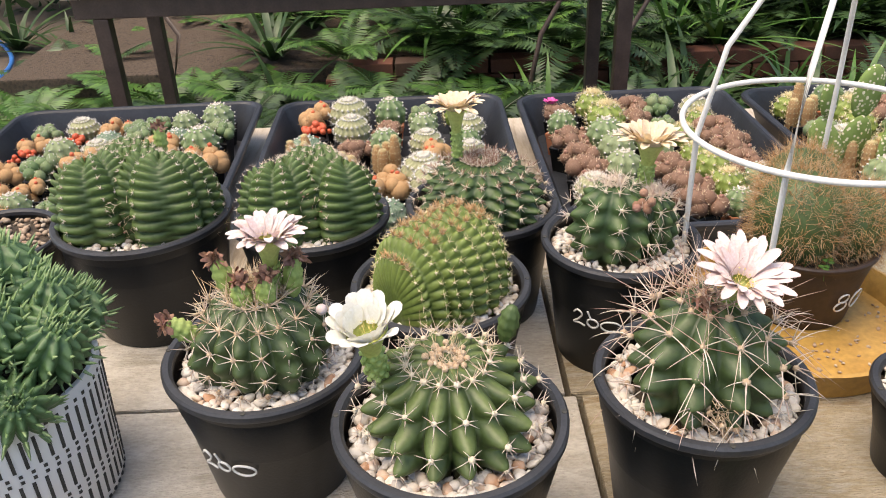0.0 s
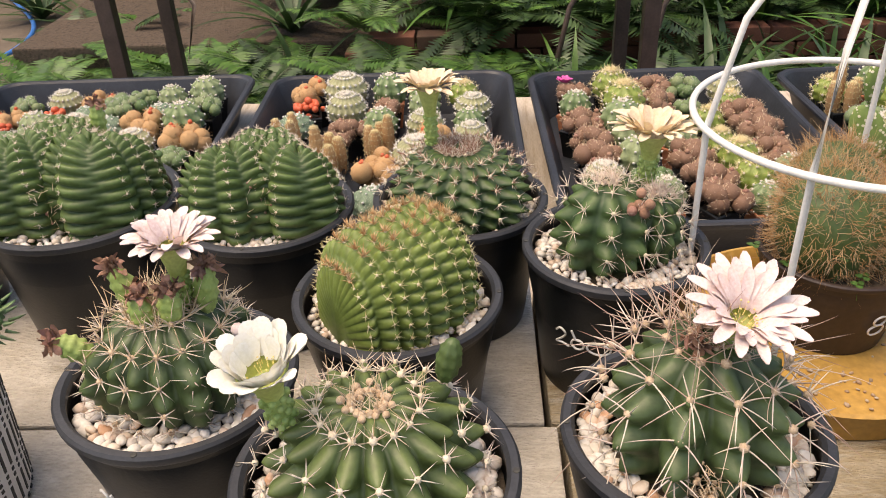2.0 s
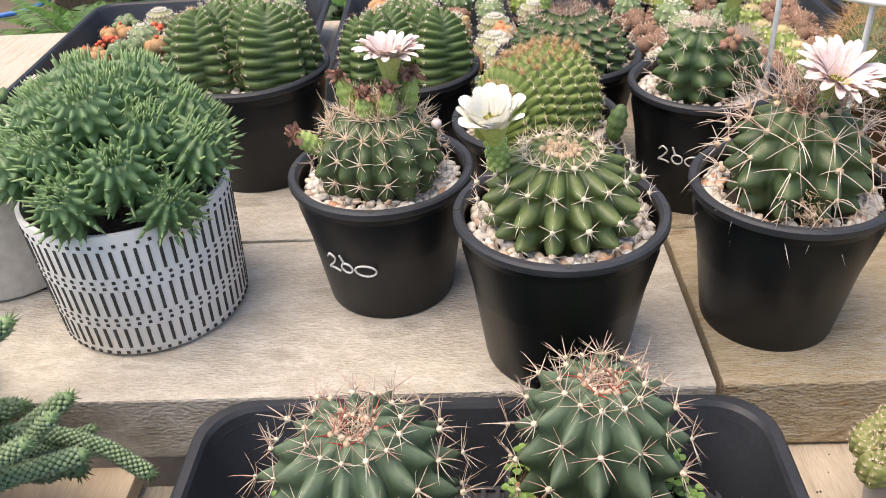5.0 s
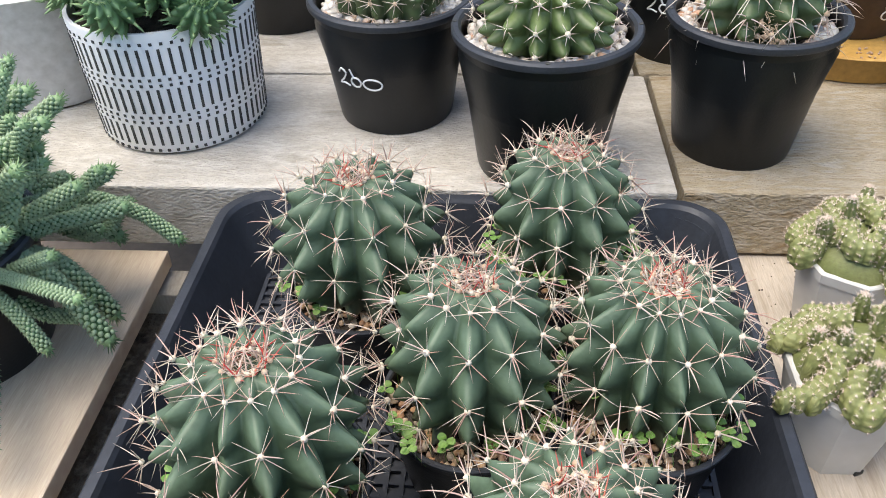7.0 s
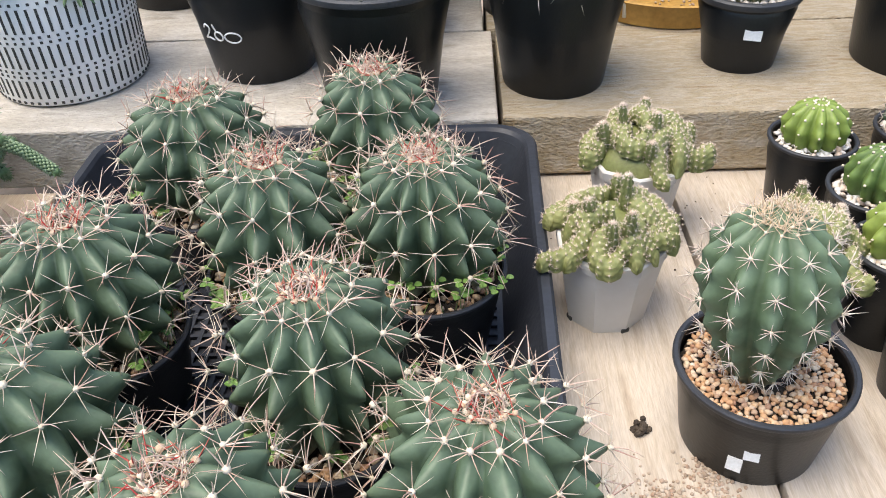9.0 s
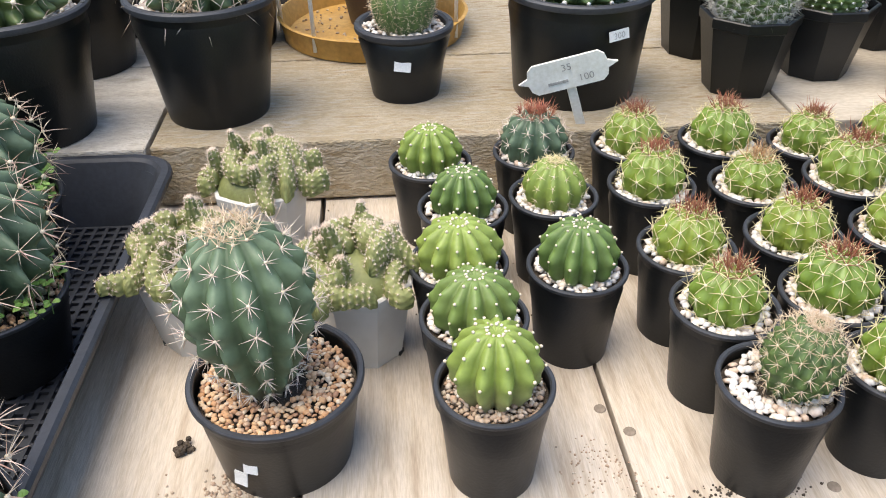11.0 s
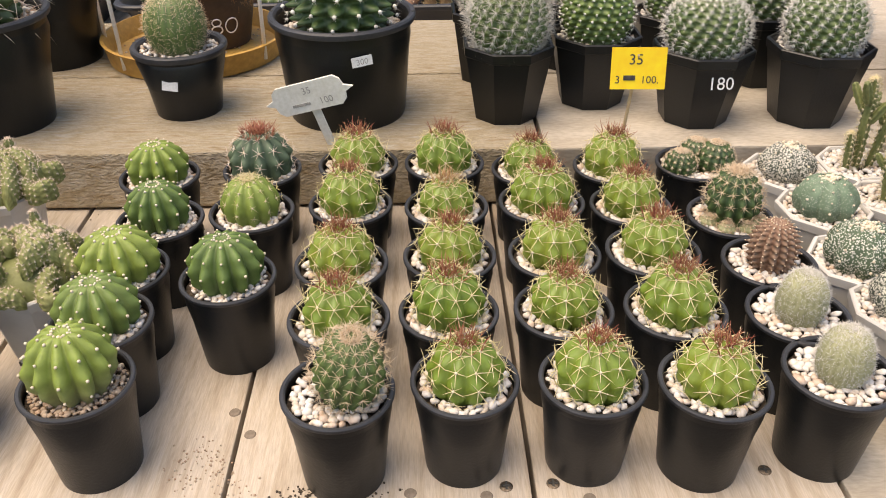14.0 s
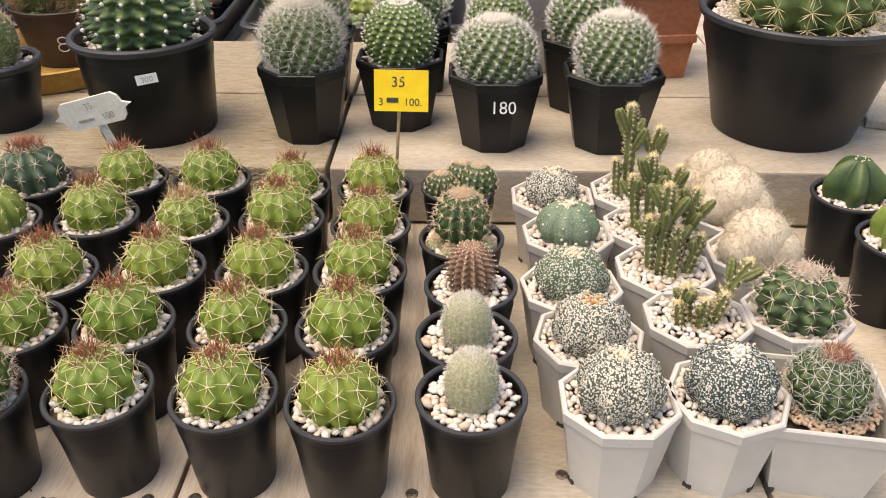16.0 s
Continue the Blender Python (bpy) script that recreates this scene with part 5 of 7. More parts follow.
flower(t, (-0.056, -0.002, zc + 0.068), (-0.1, -0.16, 1), 0.029, 12, M_PETALW, 0.05, 0.0085, 3, 0.66, 0.46, flare=2.0)
part("offset", mesh_of(*ribbed(0.009, 0.034, 8, 0.1, 1.2, 0.1, 5, 0.8, 0.9, 0, per=4, nv=20, rng=rng)[:2]), M_OLIVE, t, m=pose(0.048, 0.03, zc + 0.074, 0, 12, 0))

# The long-spined cactus.
t = potted("potted_cactus", "long spined cactus with pale pink flower in black pot", 0.312, 0.662, Z1, group="large potted cacti")
zc = big_pot(t, 0.095, 0.16, 0.066, 190, 0.0058, 0.06, True)
rng = np.random.default_rng(72)
body = ribbed(0.068, 0.112, 11, 0.26, 1.3, 0.085, 6, 0.6, 0.85, 0.08, per=10, nv=72, wob=0.14, rng=rng)
c = cactus_part(t, body, M_KNOBD, z=zc - 0.008)
A = [q for q in body[4] if q[2] < 0.97]
part("spines", mesh_of(*spine_set(A, 4, 0.034, 0.00075, (0.8, 1.35), 1, 1.15, 0.1, droop=0.35, vmax=0.7, rng=rng, segs=5)), M_SPPALE, c)
part("crown_spines", mesh_of(*spine_set(A, 4, 0.056, 0.0005, (0.75, 1.35), 1, 1.1, 0.15, droop=0.1, vmin=0.5, rng=rng, segs=5)), M_SPPINK, c)
wool_part(c, A, 0.0034, M_WOOLT)
Nn = unit(rng.normal(size=(90, 3)) + np.array([0, -1.3, 0]))
Q = np.array([-0.005, -0.061, 0.032]) + rng.normal(size=(90, 3)) * np.array([0.008, 0.003, 0.008])
part("dry_tuft", mesh_of(*strands(Q, Nn, 0.014 * rng.uniform(0.5, 1.3, 90), (0, 0, -0.1), 0.0005, 2)), M_SPTAN, c)
part("dry_buds", mesh_of(*blobs(Q[:26], rng.uniform(0.0015, 0.003, 26))), M_WOOLT, c)
flower(t, (0.012, 0.0, zc + 0.088), (0.06, -0.36, 1), 0.039, 15, M_PETALP, 0.042, 0.0075, 3, 1.25, 0.22, flare=1.6)
dried(c, (-0.012, -0.012, 0.112), 0.014, rng, 16)

# The pot marked by hand.
t = potted("potted_cactus", "dark spiny cactus with dried buds and pink flower", -0.088, 0.738, Z1, group="large potted cacti")
zc = big_pot(t, 0.098, 0.15, 0.07, 220, 0.0062, 0.05, True)
scrawl(t, MARK_200, 0.021, 0.0715, 0.18, 0.066, -113)
rng = np.random.default_rng(73)
body = ribbed(0.068, 0.095, 16, 0.17, 1.9, 0.035, 6, 0.6, 0.85, 0.06, per=10, nv=60, wob=0.12, rng=rng)
c = cactus_part(t, body, M_KNOBD, z=zc - 0.006)
A = [q for q in body[4] if q[2] < 0.97]
part("spines", mesh_of(*spine_set(A, 7, 0.0165, 0.0007, (1.0, 1.4), 1, 1.0, 0.05, rng=rng)), M_SPPALE, c)
part("crown_spines", mesh_of(*spine_set(body[4], 6, 0.022, 0.0006, (0.3, 1.2), 1, 1.2, 0.1, vmin=0.62, rng=rng, segs=3)), M_SPTAN, c)
wool_part(c, A, 0.0027, M_WOOLT)
for dx, dy, zz, h, lean, dirn in ((-0.022, 0.008, 0.078, 0.044, -16, 0), (-0.006, -0.016, 0.076, 0.034, -6, 0), (0.012, -0.014, 0.077, 0.036, 6, 0), (0.032, 0.008, 0.076, 0.044, 9, 0), (-0.056, -0.016, 0.05, 0.034, -48, 15)):
    q = ribbed(0.0098, h, 8, 0.12, 1.2, 0.12, 6, 0.8, 0.9, 0.0, per=4, nv=26, rng=rng)
    o = cactus_part(t, q, M_TUBE, "offset", m=pose(dx, dy, zc + zz, 0, lean, dirn))
    dried(o, (0, 0, h - 0.003), 0.0145, rng)
part("bud", mesh_of(*blobs([np.array([0.062, -0.014, zc + 0.074])], 0.0055, ICO1)), M_PETALP, t, "closed pinkish bud")
flower(t, (0.016, 0.006, zc + 0.082), (0.04, 0.0, 1), 0.032, 18, M_PETALP, 0.06, 0.0075, 3, 1.25, 0.26, flare=2.0)


# Crested mounds.
def crest(t, points, w, h, z, material, spmat, pitch, rowpitch, amp, seed, spL=0.006, bristles=0, pit=()):
    """Crested mound: one winding ridge of stacked knobs."""
    rng = np.random.default_rng(seed)
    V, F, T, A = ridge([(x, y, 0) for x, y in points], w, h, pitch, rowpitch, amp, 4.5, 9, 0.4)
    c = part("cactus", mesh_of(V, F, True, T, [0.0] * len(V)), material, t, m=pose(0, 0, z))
    part("spines", mesh_of(*spine_set(A, 5, spL, 0.0004, (0.8, 1.35), 1, 1.0, 0.1, rng=rng)), spmat, c)
    wool_part(c, A, 0.0012)
    if bristles:
        top = [a for a in A if a[2] > 0.82]
        part("crest_bristles", mesh_of(*spine_set(top * 4, bristles, spL * 1.5, 0.00045, (0.1, 1.2), 1, 1.0, 0.1, rng=rng)), M_SPORG, c, "rusty bristles along the crest")
    for x, y, zz, r in pit:
        n = 60
        P = rng.normal(size=(n, 3)) * np.array([0.4, 0.4, 0.9]) * r + np.array([x, y, zz])
        part("dry_tuft", mesh_of(*strands(P, rng.normal(size=(n, 3)) + np.array([0, -0.8, 0.3]), 0.01, (0, 0, 0), 0.0005, 2)), M_SPTAN, c)
        part("dry_buds", mesh_of(*blobs(P[:16], rng.uniform(0.001, 0.0024, 16))), M_DRY, c)
    return c


t = potted("potted_cactus", "crested green cactus of stacked lumps in a large black pot", -0.295, 1.04, Z1, group="large potted cacti")
zc = big_pot(t, 0.113, 0.155, 0.085, 150, 0.006, 0.05)
crest(t, ((-0.088, 0.01), (-0.056, -0.026), (-0.022, -0.012), (-0.006, 0.03), (0.014, -0.008), (0.044, -0.028), (0.07, 0.0), (0.088, 0.03)), 0.041, 0.118, zc - 0.012, M_MIDCREST, M_SPPALE, 0.0195, 0.0125, 0.0125, 81, 0.006, pit=((-0.006, -0.05, 0.045, 0.02),))
o = cactus_part(t, ribbed(0.0085, 0.04, 8, 0.12, 1.2, 0.12, 6, 0.8, 0.9, 0.0, per=4, nv=26), M_TUBE, "offset", m=pose(0.03, 0.03, zc + 0.085, 0, 4, 0))
dried(o, (0, 0, 0.038), 0.011, RNG)
t = potted("potted_cactus", "crested dark green cactus with pale spines in black pot", -0.075, 1.015, Z1, group="large potted cacti")
zc = big_pot(t, 0.098, 0.155, 0.072, 150, 0.0062, 0.04)
crest(t, ((-0.07, 0.012), (-0.046, -0.018), (-0.014, -0.012), (0.004, 0.026), (0.026, -0.006), (0.05, -0.016), (0.07, 0.016)), 0.038, 0.11, zc - 0.012, M_MIDCREST, M_SPPALE, 0.0165, 0.012, 0.0118, 82, 0.006, pit=((0.004, -0.036, 0.06, 0.016),))
t = potted("potted_cactus", "domed dark cactus with cream flower on a long stalk", 0.140, 1.03, Z1, group="large potted cacti")
zc = big_pot(t, 0.097, 0.155, 0.072, 140, 0.0062, 0.05)
rng = np.random.default_rng(83)
body = ribbed(0.078, 0.088, 19, 0.12, 1.2, 0.12, 9, 0.5, 0.85, 0.02, per=6, nv=60, twist=0.3, wob=0.1, rng=rng)
c = cactus_part(t, body, M_DARKG, z=zc - 0.008)
part("spines", mesh_of(*spine_set(body[4], 6, 0.010, 0.0005, (0.7, 1.3), 1, 1.2, 0.1, rng=rng)), M_SPPALE, c)
part("crown_spines", mesh_of(*spine_set(body[4], 6, 0.010, 0.0005, (0.5, 1.3), 2, 1.2, 0.1, vmin=0.55, rng=rng)), M_DRY, c)
wool_part(c, body[4], 0.0022)
flower(t, (-0.029, 0.012, zc + 0.078), (-0.02, 0.0, 1), 0.033, 16, M_PETALC, 0.064, 0.0065, 3, 1.3, 0.24, flare=2.0)
t = potted("potted_cactus", "crested bright green cactus with rusty bristles in pot", 0.084, 0.850, Z1, group="large potted cacti")
zc = big_pot(t, 0.098, 0.15, 0.072, 150, 0.0062, 0.045)
crest(t, ((-0.05, -0.052), (-0.026, -0.03), (0.004, -0.004), (0.03, 0.03), (0.048, 0.05)), 0.058, 0.104, zc - 0.01, M_LIMECREST, M_SPYEL, 0.0155, 0.0112, 0.0095, 84, 0.007, 5)
t = potted("potted_cactus", "dark lumpy cactus with a cream flower in black pot", 0.295, 0.925, Z1, group="large potted cacti")
zc = big_pot(t, 0.092, 0.155, 0.068, 150, 0.0062, 0.045)
scrawl(t, MARK_200, 0.021, 0.0695, 0.16, 0.075, -118)
rng = np.random.default_rng(85)
for dx, dy, R, H in ((-0.012, 0.0, 0.05, 0.1), (0.036, 0.0, 0.032, 0.085)):
    body = ribbed(R, H, 9, 0.24, 1.2, 0.12, 6, 0.7, 0.85, 0.05, per=8, nv=44, wob=0.2, twist=0.3, rng=rng)
    c = cactus_part(t, body, M_DARKG, m=pose(dx, dy, zc - 0.008))
    part("spines", mesh_of(*spine_set(body[4], 7, 0.015, 0.0005, (0.7, 1.3), 1, 1.2, 0.1, rng=rng)), M_SPPALE, c)
    wool_part(c, body[4], 0.0022)
P = rng.normal(size=(8, 3)) * 0.006 + np.array([0.012, -0.03, zc + 0.075])
part("dry_buds", mesh_of(*blobs(P, 0.005, ICO1)), M_DRY, t)
flower(t, (0.03, 0.03, zc + 0.068), (0.05, 0.0, 1), 0.039, 17, M_PETALC, 0.056, 0.008, 3, 1.25, 0.24, flare=2.1)

# Pot with a paper label.
t = potted("potted_cactus", "bristly round cactus in a black pot with a blank label", 0.565, 0.70, Z1)
big_pot(t, 0.067, 0.10, 0.047, 70, 0.005, 0.03, drop=0.012)
furry(t, 0.043, 0.085, 0.085, M_OLIVE, M_SPTAN, 91, 2600, 0.009, 0.0003, 0.8)
part("paper_label", box(-0.011, -0.0007, -0.0065, 0.011, 0.0007, 0.0065), M_STICKER, t, m=pose(0.0585 * math.cos(radians(-95)), 0.0585 * math.sin(radians(-95)), 0.058, -11, 6, -5))

# Large pot behind the price sign.
t = potted("potted_cactus", "dark warty cactus in a large black pot with a price label", 0.80, 0.69, Z1)
zc = big_pot(t, 0.102, 0.146, 0.083, 110, 0.006, 0.07, drop=0.03)
rng = np.random.default_rng(92)
body = ribbed(0.068, 0.13, 16, 0.1, 1.2, 0.2, 9, 0.6, 0.85, 0.03, per=7, nv=70, twist=0.5, rng=rng)
c = cactus_part(t, body, M_DARKG, z=zc - 0.01)
part("spines", mesh_of(*spine_set(body[4], 5, 0.008, 0.0005, (0.7, 1.3), 1, 1.2, 0.1, rng=rng)), M_SPGREY, c)
wool_part(c, body[4], 0.0028, M_WOOLW)
lb = part("price_label", box(-0.014, -0.0007, -0.0065, 0.014, 0.0007, 0.0065), M_STICKER, t, m=pose(0.1 * math.cos(radians(-72)), 0.1 * math.sin(radians(-72)), 0.108, -8, -6, 18))
flat_text(lb, "300", 0.011, pose(0, -0.0012, -0.004, 90, 0, 0), M_INKPALE)

# White plant-marker sign.
sg = thing("price_sign", "dirty white plastic marker sign on a short post", "sign", pose(0.757, 0.60, Z1, -8, -9, -4))
bm = bmesh.new()
prof = [(-0.052, 0), (-0.042, 0.004), (-0.04, 0.012), (-0.034, 0.017), (0.034, 0.017), (0.04, 0.012), (0.042, 0.004), (0.052, 0), (0.042, -0.004), (0.04, -0.012), (0.034, -0.017), (-0.034, -0.017), (-0.04, -0.012), (-0.042, -0.004)]
vs = [bm.verts.new((x, 0, z)) for x, z in prof]
f = bm.faces.new(vs)
ex = bmesh.ops.extrude_face_region(bm, geom=[f])
bmesh.ops.translate(bm, verts=[v for v in ex["geom"] if isinstance(v, bmesh.types.BMVert)], vec=(0, 0.003, 0))
pl = part("plate", bm, M_SIGNW, sg, m=pose(0, 0, 0.064, 0, 0, 0))
part("post", box(-0.005, 0.0031, -0.02, 0.005, 0.006, 0.062, 0.001), M_SIGNW, sg)
flat_text(pl, "35", 0.011, pose(0, -0.0007, 0.004, 90, 0, 0), M_INKPALE)
flat_text(pl, "100", 0.011, pose(0.018, -0.0007, -0.011, 90, 0, 0), M_INKPALE)
part("mark_bar", box(-0.022, -0.0008, -0.009, -0.001, -0.0001, -0.006), M_INKPALE, pl)
sg.matrix_basis = pose(0.785, 0.566, Z1, 6, -17, -10) @ Matrix.Scale(1.2, 4)

# Yellow card on a stick.
yc = thing("price_card", "yellow handwritten price card on a wooden stick", "sign", pose(1.162, 0.53, 0.0, 0, 4, -2))
part("stick", mesh_of(*tube([(0, 0, 0), (0, 0, 0.225)], 0.0022, 8)), M_BAMBOO, yc)
cd = part("card", box(-0.028, -0.0006, -0.021, 0.028, 0.0006, 0.021), M_SIGNY, yc, m=pose(0.002, -0.0045, 0.208, -14, -4, 0) @ Matrix.Scale(1.22, 4))
flat_text(cd, "35", 0.015, pose(-0.003, -0.0009, 0.004, 90, 0, 0), M_INK)
flat_text(cd, "100.", 0.011, pose(0.012, -0.0009, -0.015, 90, 0, 0), M_INK)
flat_text(cd, "3", 0.011, pose(-0.021, -0.0009, -0.015, 90, 0, 0), M_INK)
part("mark_bar", box(-0.015, -0.0012, -0.012, -0.003, -0.0005, -0.007), M_INK, cd)


# Faceted black pots with white-spined balls.
def ball_pot(x, y, R, H, rb, br, bh, material, spmat, label, seed, sides=8, count=8, L=0.009, turn=0, bald_top=False):
    rng = np.random.default_rng(seed)
    t = potted("potted_cactus", label, x, y, Z1, turn, "ball cacti in black faceted pots")
    faceted_pot(t, R, H, rb, sides, M_BLACK, 0.5)
    soil_part(t, R * 0.85, H - 0.014)
    part("pebbles", pebbles(rng, br * 0.7, R * 0.83, 0.005, 50, H - 0.010), M_PEB, t, kind="stuff")
    body = ribbed(br, bh, 20, 0.08, 1.2, 0.1, 13, 0.65, 0.85, 0.03, per=5, nv=64, twist=1.2, rng=rng, power=0.85)
    c = cactus_part(t, body, material, z=H - 0.016)
    part("spines", mesh_of(*spine_set(body[4], count + 5, L * 1.1, 0.0004, (0.6, 1.35), 2, 1.2, 0.1, rng=rng, segs=1)), spmat, c)
    wool_part(c, body[4], 0.0015, M_WOOLW)
    return t


L_BALL = "white-spined ball cactus in a black faceted pot"
ball_pot(1.03, 0.67, 0.067, 0.109, 0.047, 0.052, 0.098, M_OLIVE, M_SPGREY, "shaggy grey-spined ball cactus in a black faceted pot", 101, 8, 10, 0.014)
ball_pot(1.163, 0.72, 0.068, 0.104, 0.047, 0.05, 0.092, M_MIDG, M_SPWHITE, "green spiralled ball cactus in a black faceted pot", 102, 8, 5, 0.004)
t180 = ball_pot(1.30, 0.65, 0.07, 0.107, 0.048, 0.053, 0.085, M_OLIVE, M_SPWHITE, "white-spined ball cactus in a marked black faceted pot", 103, 8, 8, 0.010)
flat_text(t180, "180", 0.024, pose(0.01, -0.0645, 0.066, 76, 0, 0), M_CHALK)
ball_pot(1.463, 0.648, 0.072, 0.109, 0.05, 0.05, 0.09, M_OLIVE, M_SPWHITE, L_BALL, 104, 8, 9, 0.010)
ball_pot(1.44, 0.80, 0.068, 0.11, 0.05, 0.052, 0.09, M_OLIVE, M_SPWHITE, L_BALL, 105)
ball_pot(1.31, 0.83, 0.068, 0.1, 0.05, 0.048, 0.085, M_MIDG, M_SPWHITE, L_BALL, 106, 8, 6, 0.006)
ball_pot(1.02, 0.82, 0.068, 0.11, 0.05, 0.05, 0.09, M_OLIVE, M_SPGREY, L_BALL, 107)
ball_pot(1.17, 0.87, 0.07, 0.11, 0.055, 0.05, 0.09, M_OLIVE, M_SPGREY, L_BALL, 108)

# Very large pot.
t = potted("potted_cactus", "spiny cactus in a very large black pot", 1.735, 0.715, Z1)
zc = big_pot(t, 0.145, 0.176, 0.1, 120, 0.008, 0.09, drop=0.02)
rng = np.random.default_rng(93)
body = ribbed(0.1, 0.13, 15, 0.2, 1.2, 0.05, 7, 0.55, 0.85, 0.05, per=6, nv=40, rng=rng)
c = cactus_part(t, body, M_OLIVE, z=zc - 0.01)
part("spines", mesh_of(*spine_set(body[4], 9, 0.03, 0.0008, (0.7, 1.3), 2, 1.2, 0.1, rng=rng)), M_SPYEL, c)
t = thing("planter", "square terracotta planter with moulded bands", "planter", pose(1.56, 0.98, Z1, 0, 0, 8))
p = part("pot", lathe([(0, 0.004), (0.085, 0.004), (0.09, 0), (0.095, 0.0), (0.12, 0.2), (0.135, 0.205), (0.135, 0.24), (0.12, 0.24), (0.11, 0.2), (0, 0.19)], 4, False, 0.5), M_TERRA, t)
for z in (0.07, 0.15):
    part("band", lathe([(0.095 + z * 0.125, z - 0.008), (0.1 + z * 0.125, z - 0.006), (0.1 + z * 0.125, z + 0.006), (0.096 + z * 0.125, z + 0.008)], 4, False, 0.5), M_TERRA, p)
t = thing("planter", "large pale grey round planter", "planter", pose(1.36, 1.02, Z1))
part("pot", lathe([(0, 0.003), (0.085, 0.0), (0.09, 0.003), (0.115, 0.2), (0.12, 0.205), (0.11, 0.205), (0.1, 0.18), (0, 0.17)], 48), M_GREYPOT, t)
t = thing("tile", "grey brown paving tile lying on the step", "tile", pose(1.98, 0.78, Z1, 0, 0, -20))
part("slab", box(-0.09, -0.11, 0, 0.09, 0.11, 0.012, 0.002), M_SLABF, t)

# ---- hanging basket set down on the step ----
hb = thing("hanging_basket", "ochre tray with white wire hangers and a ring", "basket", pose(0.522, 0.95, Z1))
part("dish", lathe([(0, 0.003), (0.135, 0.003), (0.14, 0), (0.146, 0.002), (0.152, 0.034), (0.155, 0.037), (0.15, 0.038), (0.145, 0.03), (0.138, 0.008), (0, 0.008)], 72), M_OCHRE, hb)
ring = [(0.156 * math.cos(a), 0.156 * math.sin(a), 0.272) for a in np.linspace(0, 2 * math.pi, 65)[:-1]]
part("ring", mesh_of(*tube(ring, 0.0035, 8, True)), M_WIRE, hb)
for a in (187, 233, 330, 62):
    ca, sa = math.cos(radians(a)), math.sin(radians(a))
    pts = [(0.149 * ca, 0.149 * sa, 0.012), (0.151 * ca, 0.151 * sa, 0.14), (0.152 * ca, 0.152 * sa, 0.272), (0.13 * ca, 0.13 * sa, 0.37), (0.085 * ca, 0.085 * sa, 0.44), (0.02 * ca, 0.02 * sa, 0.48)]
    part("hanger", mesh_of(*tube(pts, 0.0032, 8)), M_WIRE, hb)
part("hook", mesh_of(*tube([(0.02 * math.cos(a), 0, 0.5 + 0.02 * math.sin(a)) for a in np.linspace(-1.6, 2.4, 14)], 0.0032, 8)), M_WIRE, hb)
part("gravel", pebbles(np.random.default_rng(9), 0.05, 0.13, 0.0026, 150, 0.009), M_GRIT, hb, kind="stuff")
t = potted("potted_cactus", "shaggy brown-haired cactus clump in a dark brown pot", 0.545, 0.985, Z1 + 0.009)
round_pot(t, 0.085, 0.1, 0.062, M_BROWNPOT, M_BROWNPOT, 0.004)
soil_part(t, 0.078, 0.088)
scrawl(t, MARK_80, 0.026, 0.0645, 0.21, 0.032, -62)
rng = np.random.default_rng(95)
for dx, dy, r, z in ((-0.02, -0.01, 0.055, 0.11), (0.045, -0.01, 0.045, 0.1), (0.0, 0.045, 0.05, 0.12)):
    V, F = ICO2
    c = part("cactus", mesh_of(V * r * np.array([1, 1, 1.15]), F), M_OLIVE, t, m=pose(dx, dy, z + 0.02))
    n = 2600
    N = unit(rng.normal(size=(n, 3)))
    part("hair", mesh_of(*strands(N * r * np.array([1, 1, 1.15]), N + rng.normal(size=(n, 3)) * 0.6, 0.019 * rng.uniform(0.6, 1.3, n), rng.normal(size=(n, 3)) * 0.3, 0.00035, 2)), M_SPORG, c)
part("clover", sprigs(rng, 40, 0.085, 0.085, 0.05), M_LEAF, t, kind="stuff")

# ---- white slotted pot with a leafy succulent ----
t = thing("potted_succulent", "green spiky succulent in white pot with dark slots", "succulent", pose(-0.355, 0.716, Z1))
p = part("pot", lathe([(0, 0.004), (0.09, 0.004), (0.094, 0.0), (0.098, 0.002), (0.101, 0.01), (0.107, 0.15), (0.1065, 0.153), (0.102, 0.153), (0.1, 0.145), (0.09, 0.02), (0, 0.012)], 64), M_CERAMIC, t)


def marks(specs, tall):
    ch = []
    for z, n, w, h, off in specs:
        for k in range(n):
            a = 2 * math.pi * (k + off) / n
            ca, sa = math.cos(a), math.sin(a)
            V = []
            for dz in (-h / 2, h / 2):
                r = 0.1005 + 0.0435 * (z + dz)
                for dr in (-0.001, 0.0007):
                    for dw in (-w / 2, w / 2):
                        V.append(((r + dr) * ca - dw * sa, (r + dr) * sa + dw * ca, z + dz))
            ch.append((V, [(0, 1, 3, 2), (4, 6, 7, 5), (0, 2, 6, 4), (1, 5, 7, 3), (2, 3, 7, 6), (0, 4, 5, 1)]))
    return mesh_of(*join(ch), False)


part("slots", marks([(0.0265, 58, 0.0032, 0.025, 0), (0.0715, 58, 0.0032, 0.03, 0), (0.1195, 58, 0.0032, 0.031, 0)], True), M_INK, p, "dark slots", kind="stuff")
part("dots", marks([(z, 60, 0.0034, 0.0034, o) for z, o in ((0.007, 0), (0.0445, 0), (0.051, 0), (0.0915, 0), (0.0985, 0), (0.141, 0))], False), M_INK, p, "dark dots", kind="stuff")
soil_part(t, 0.095, 0.14)


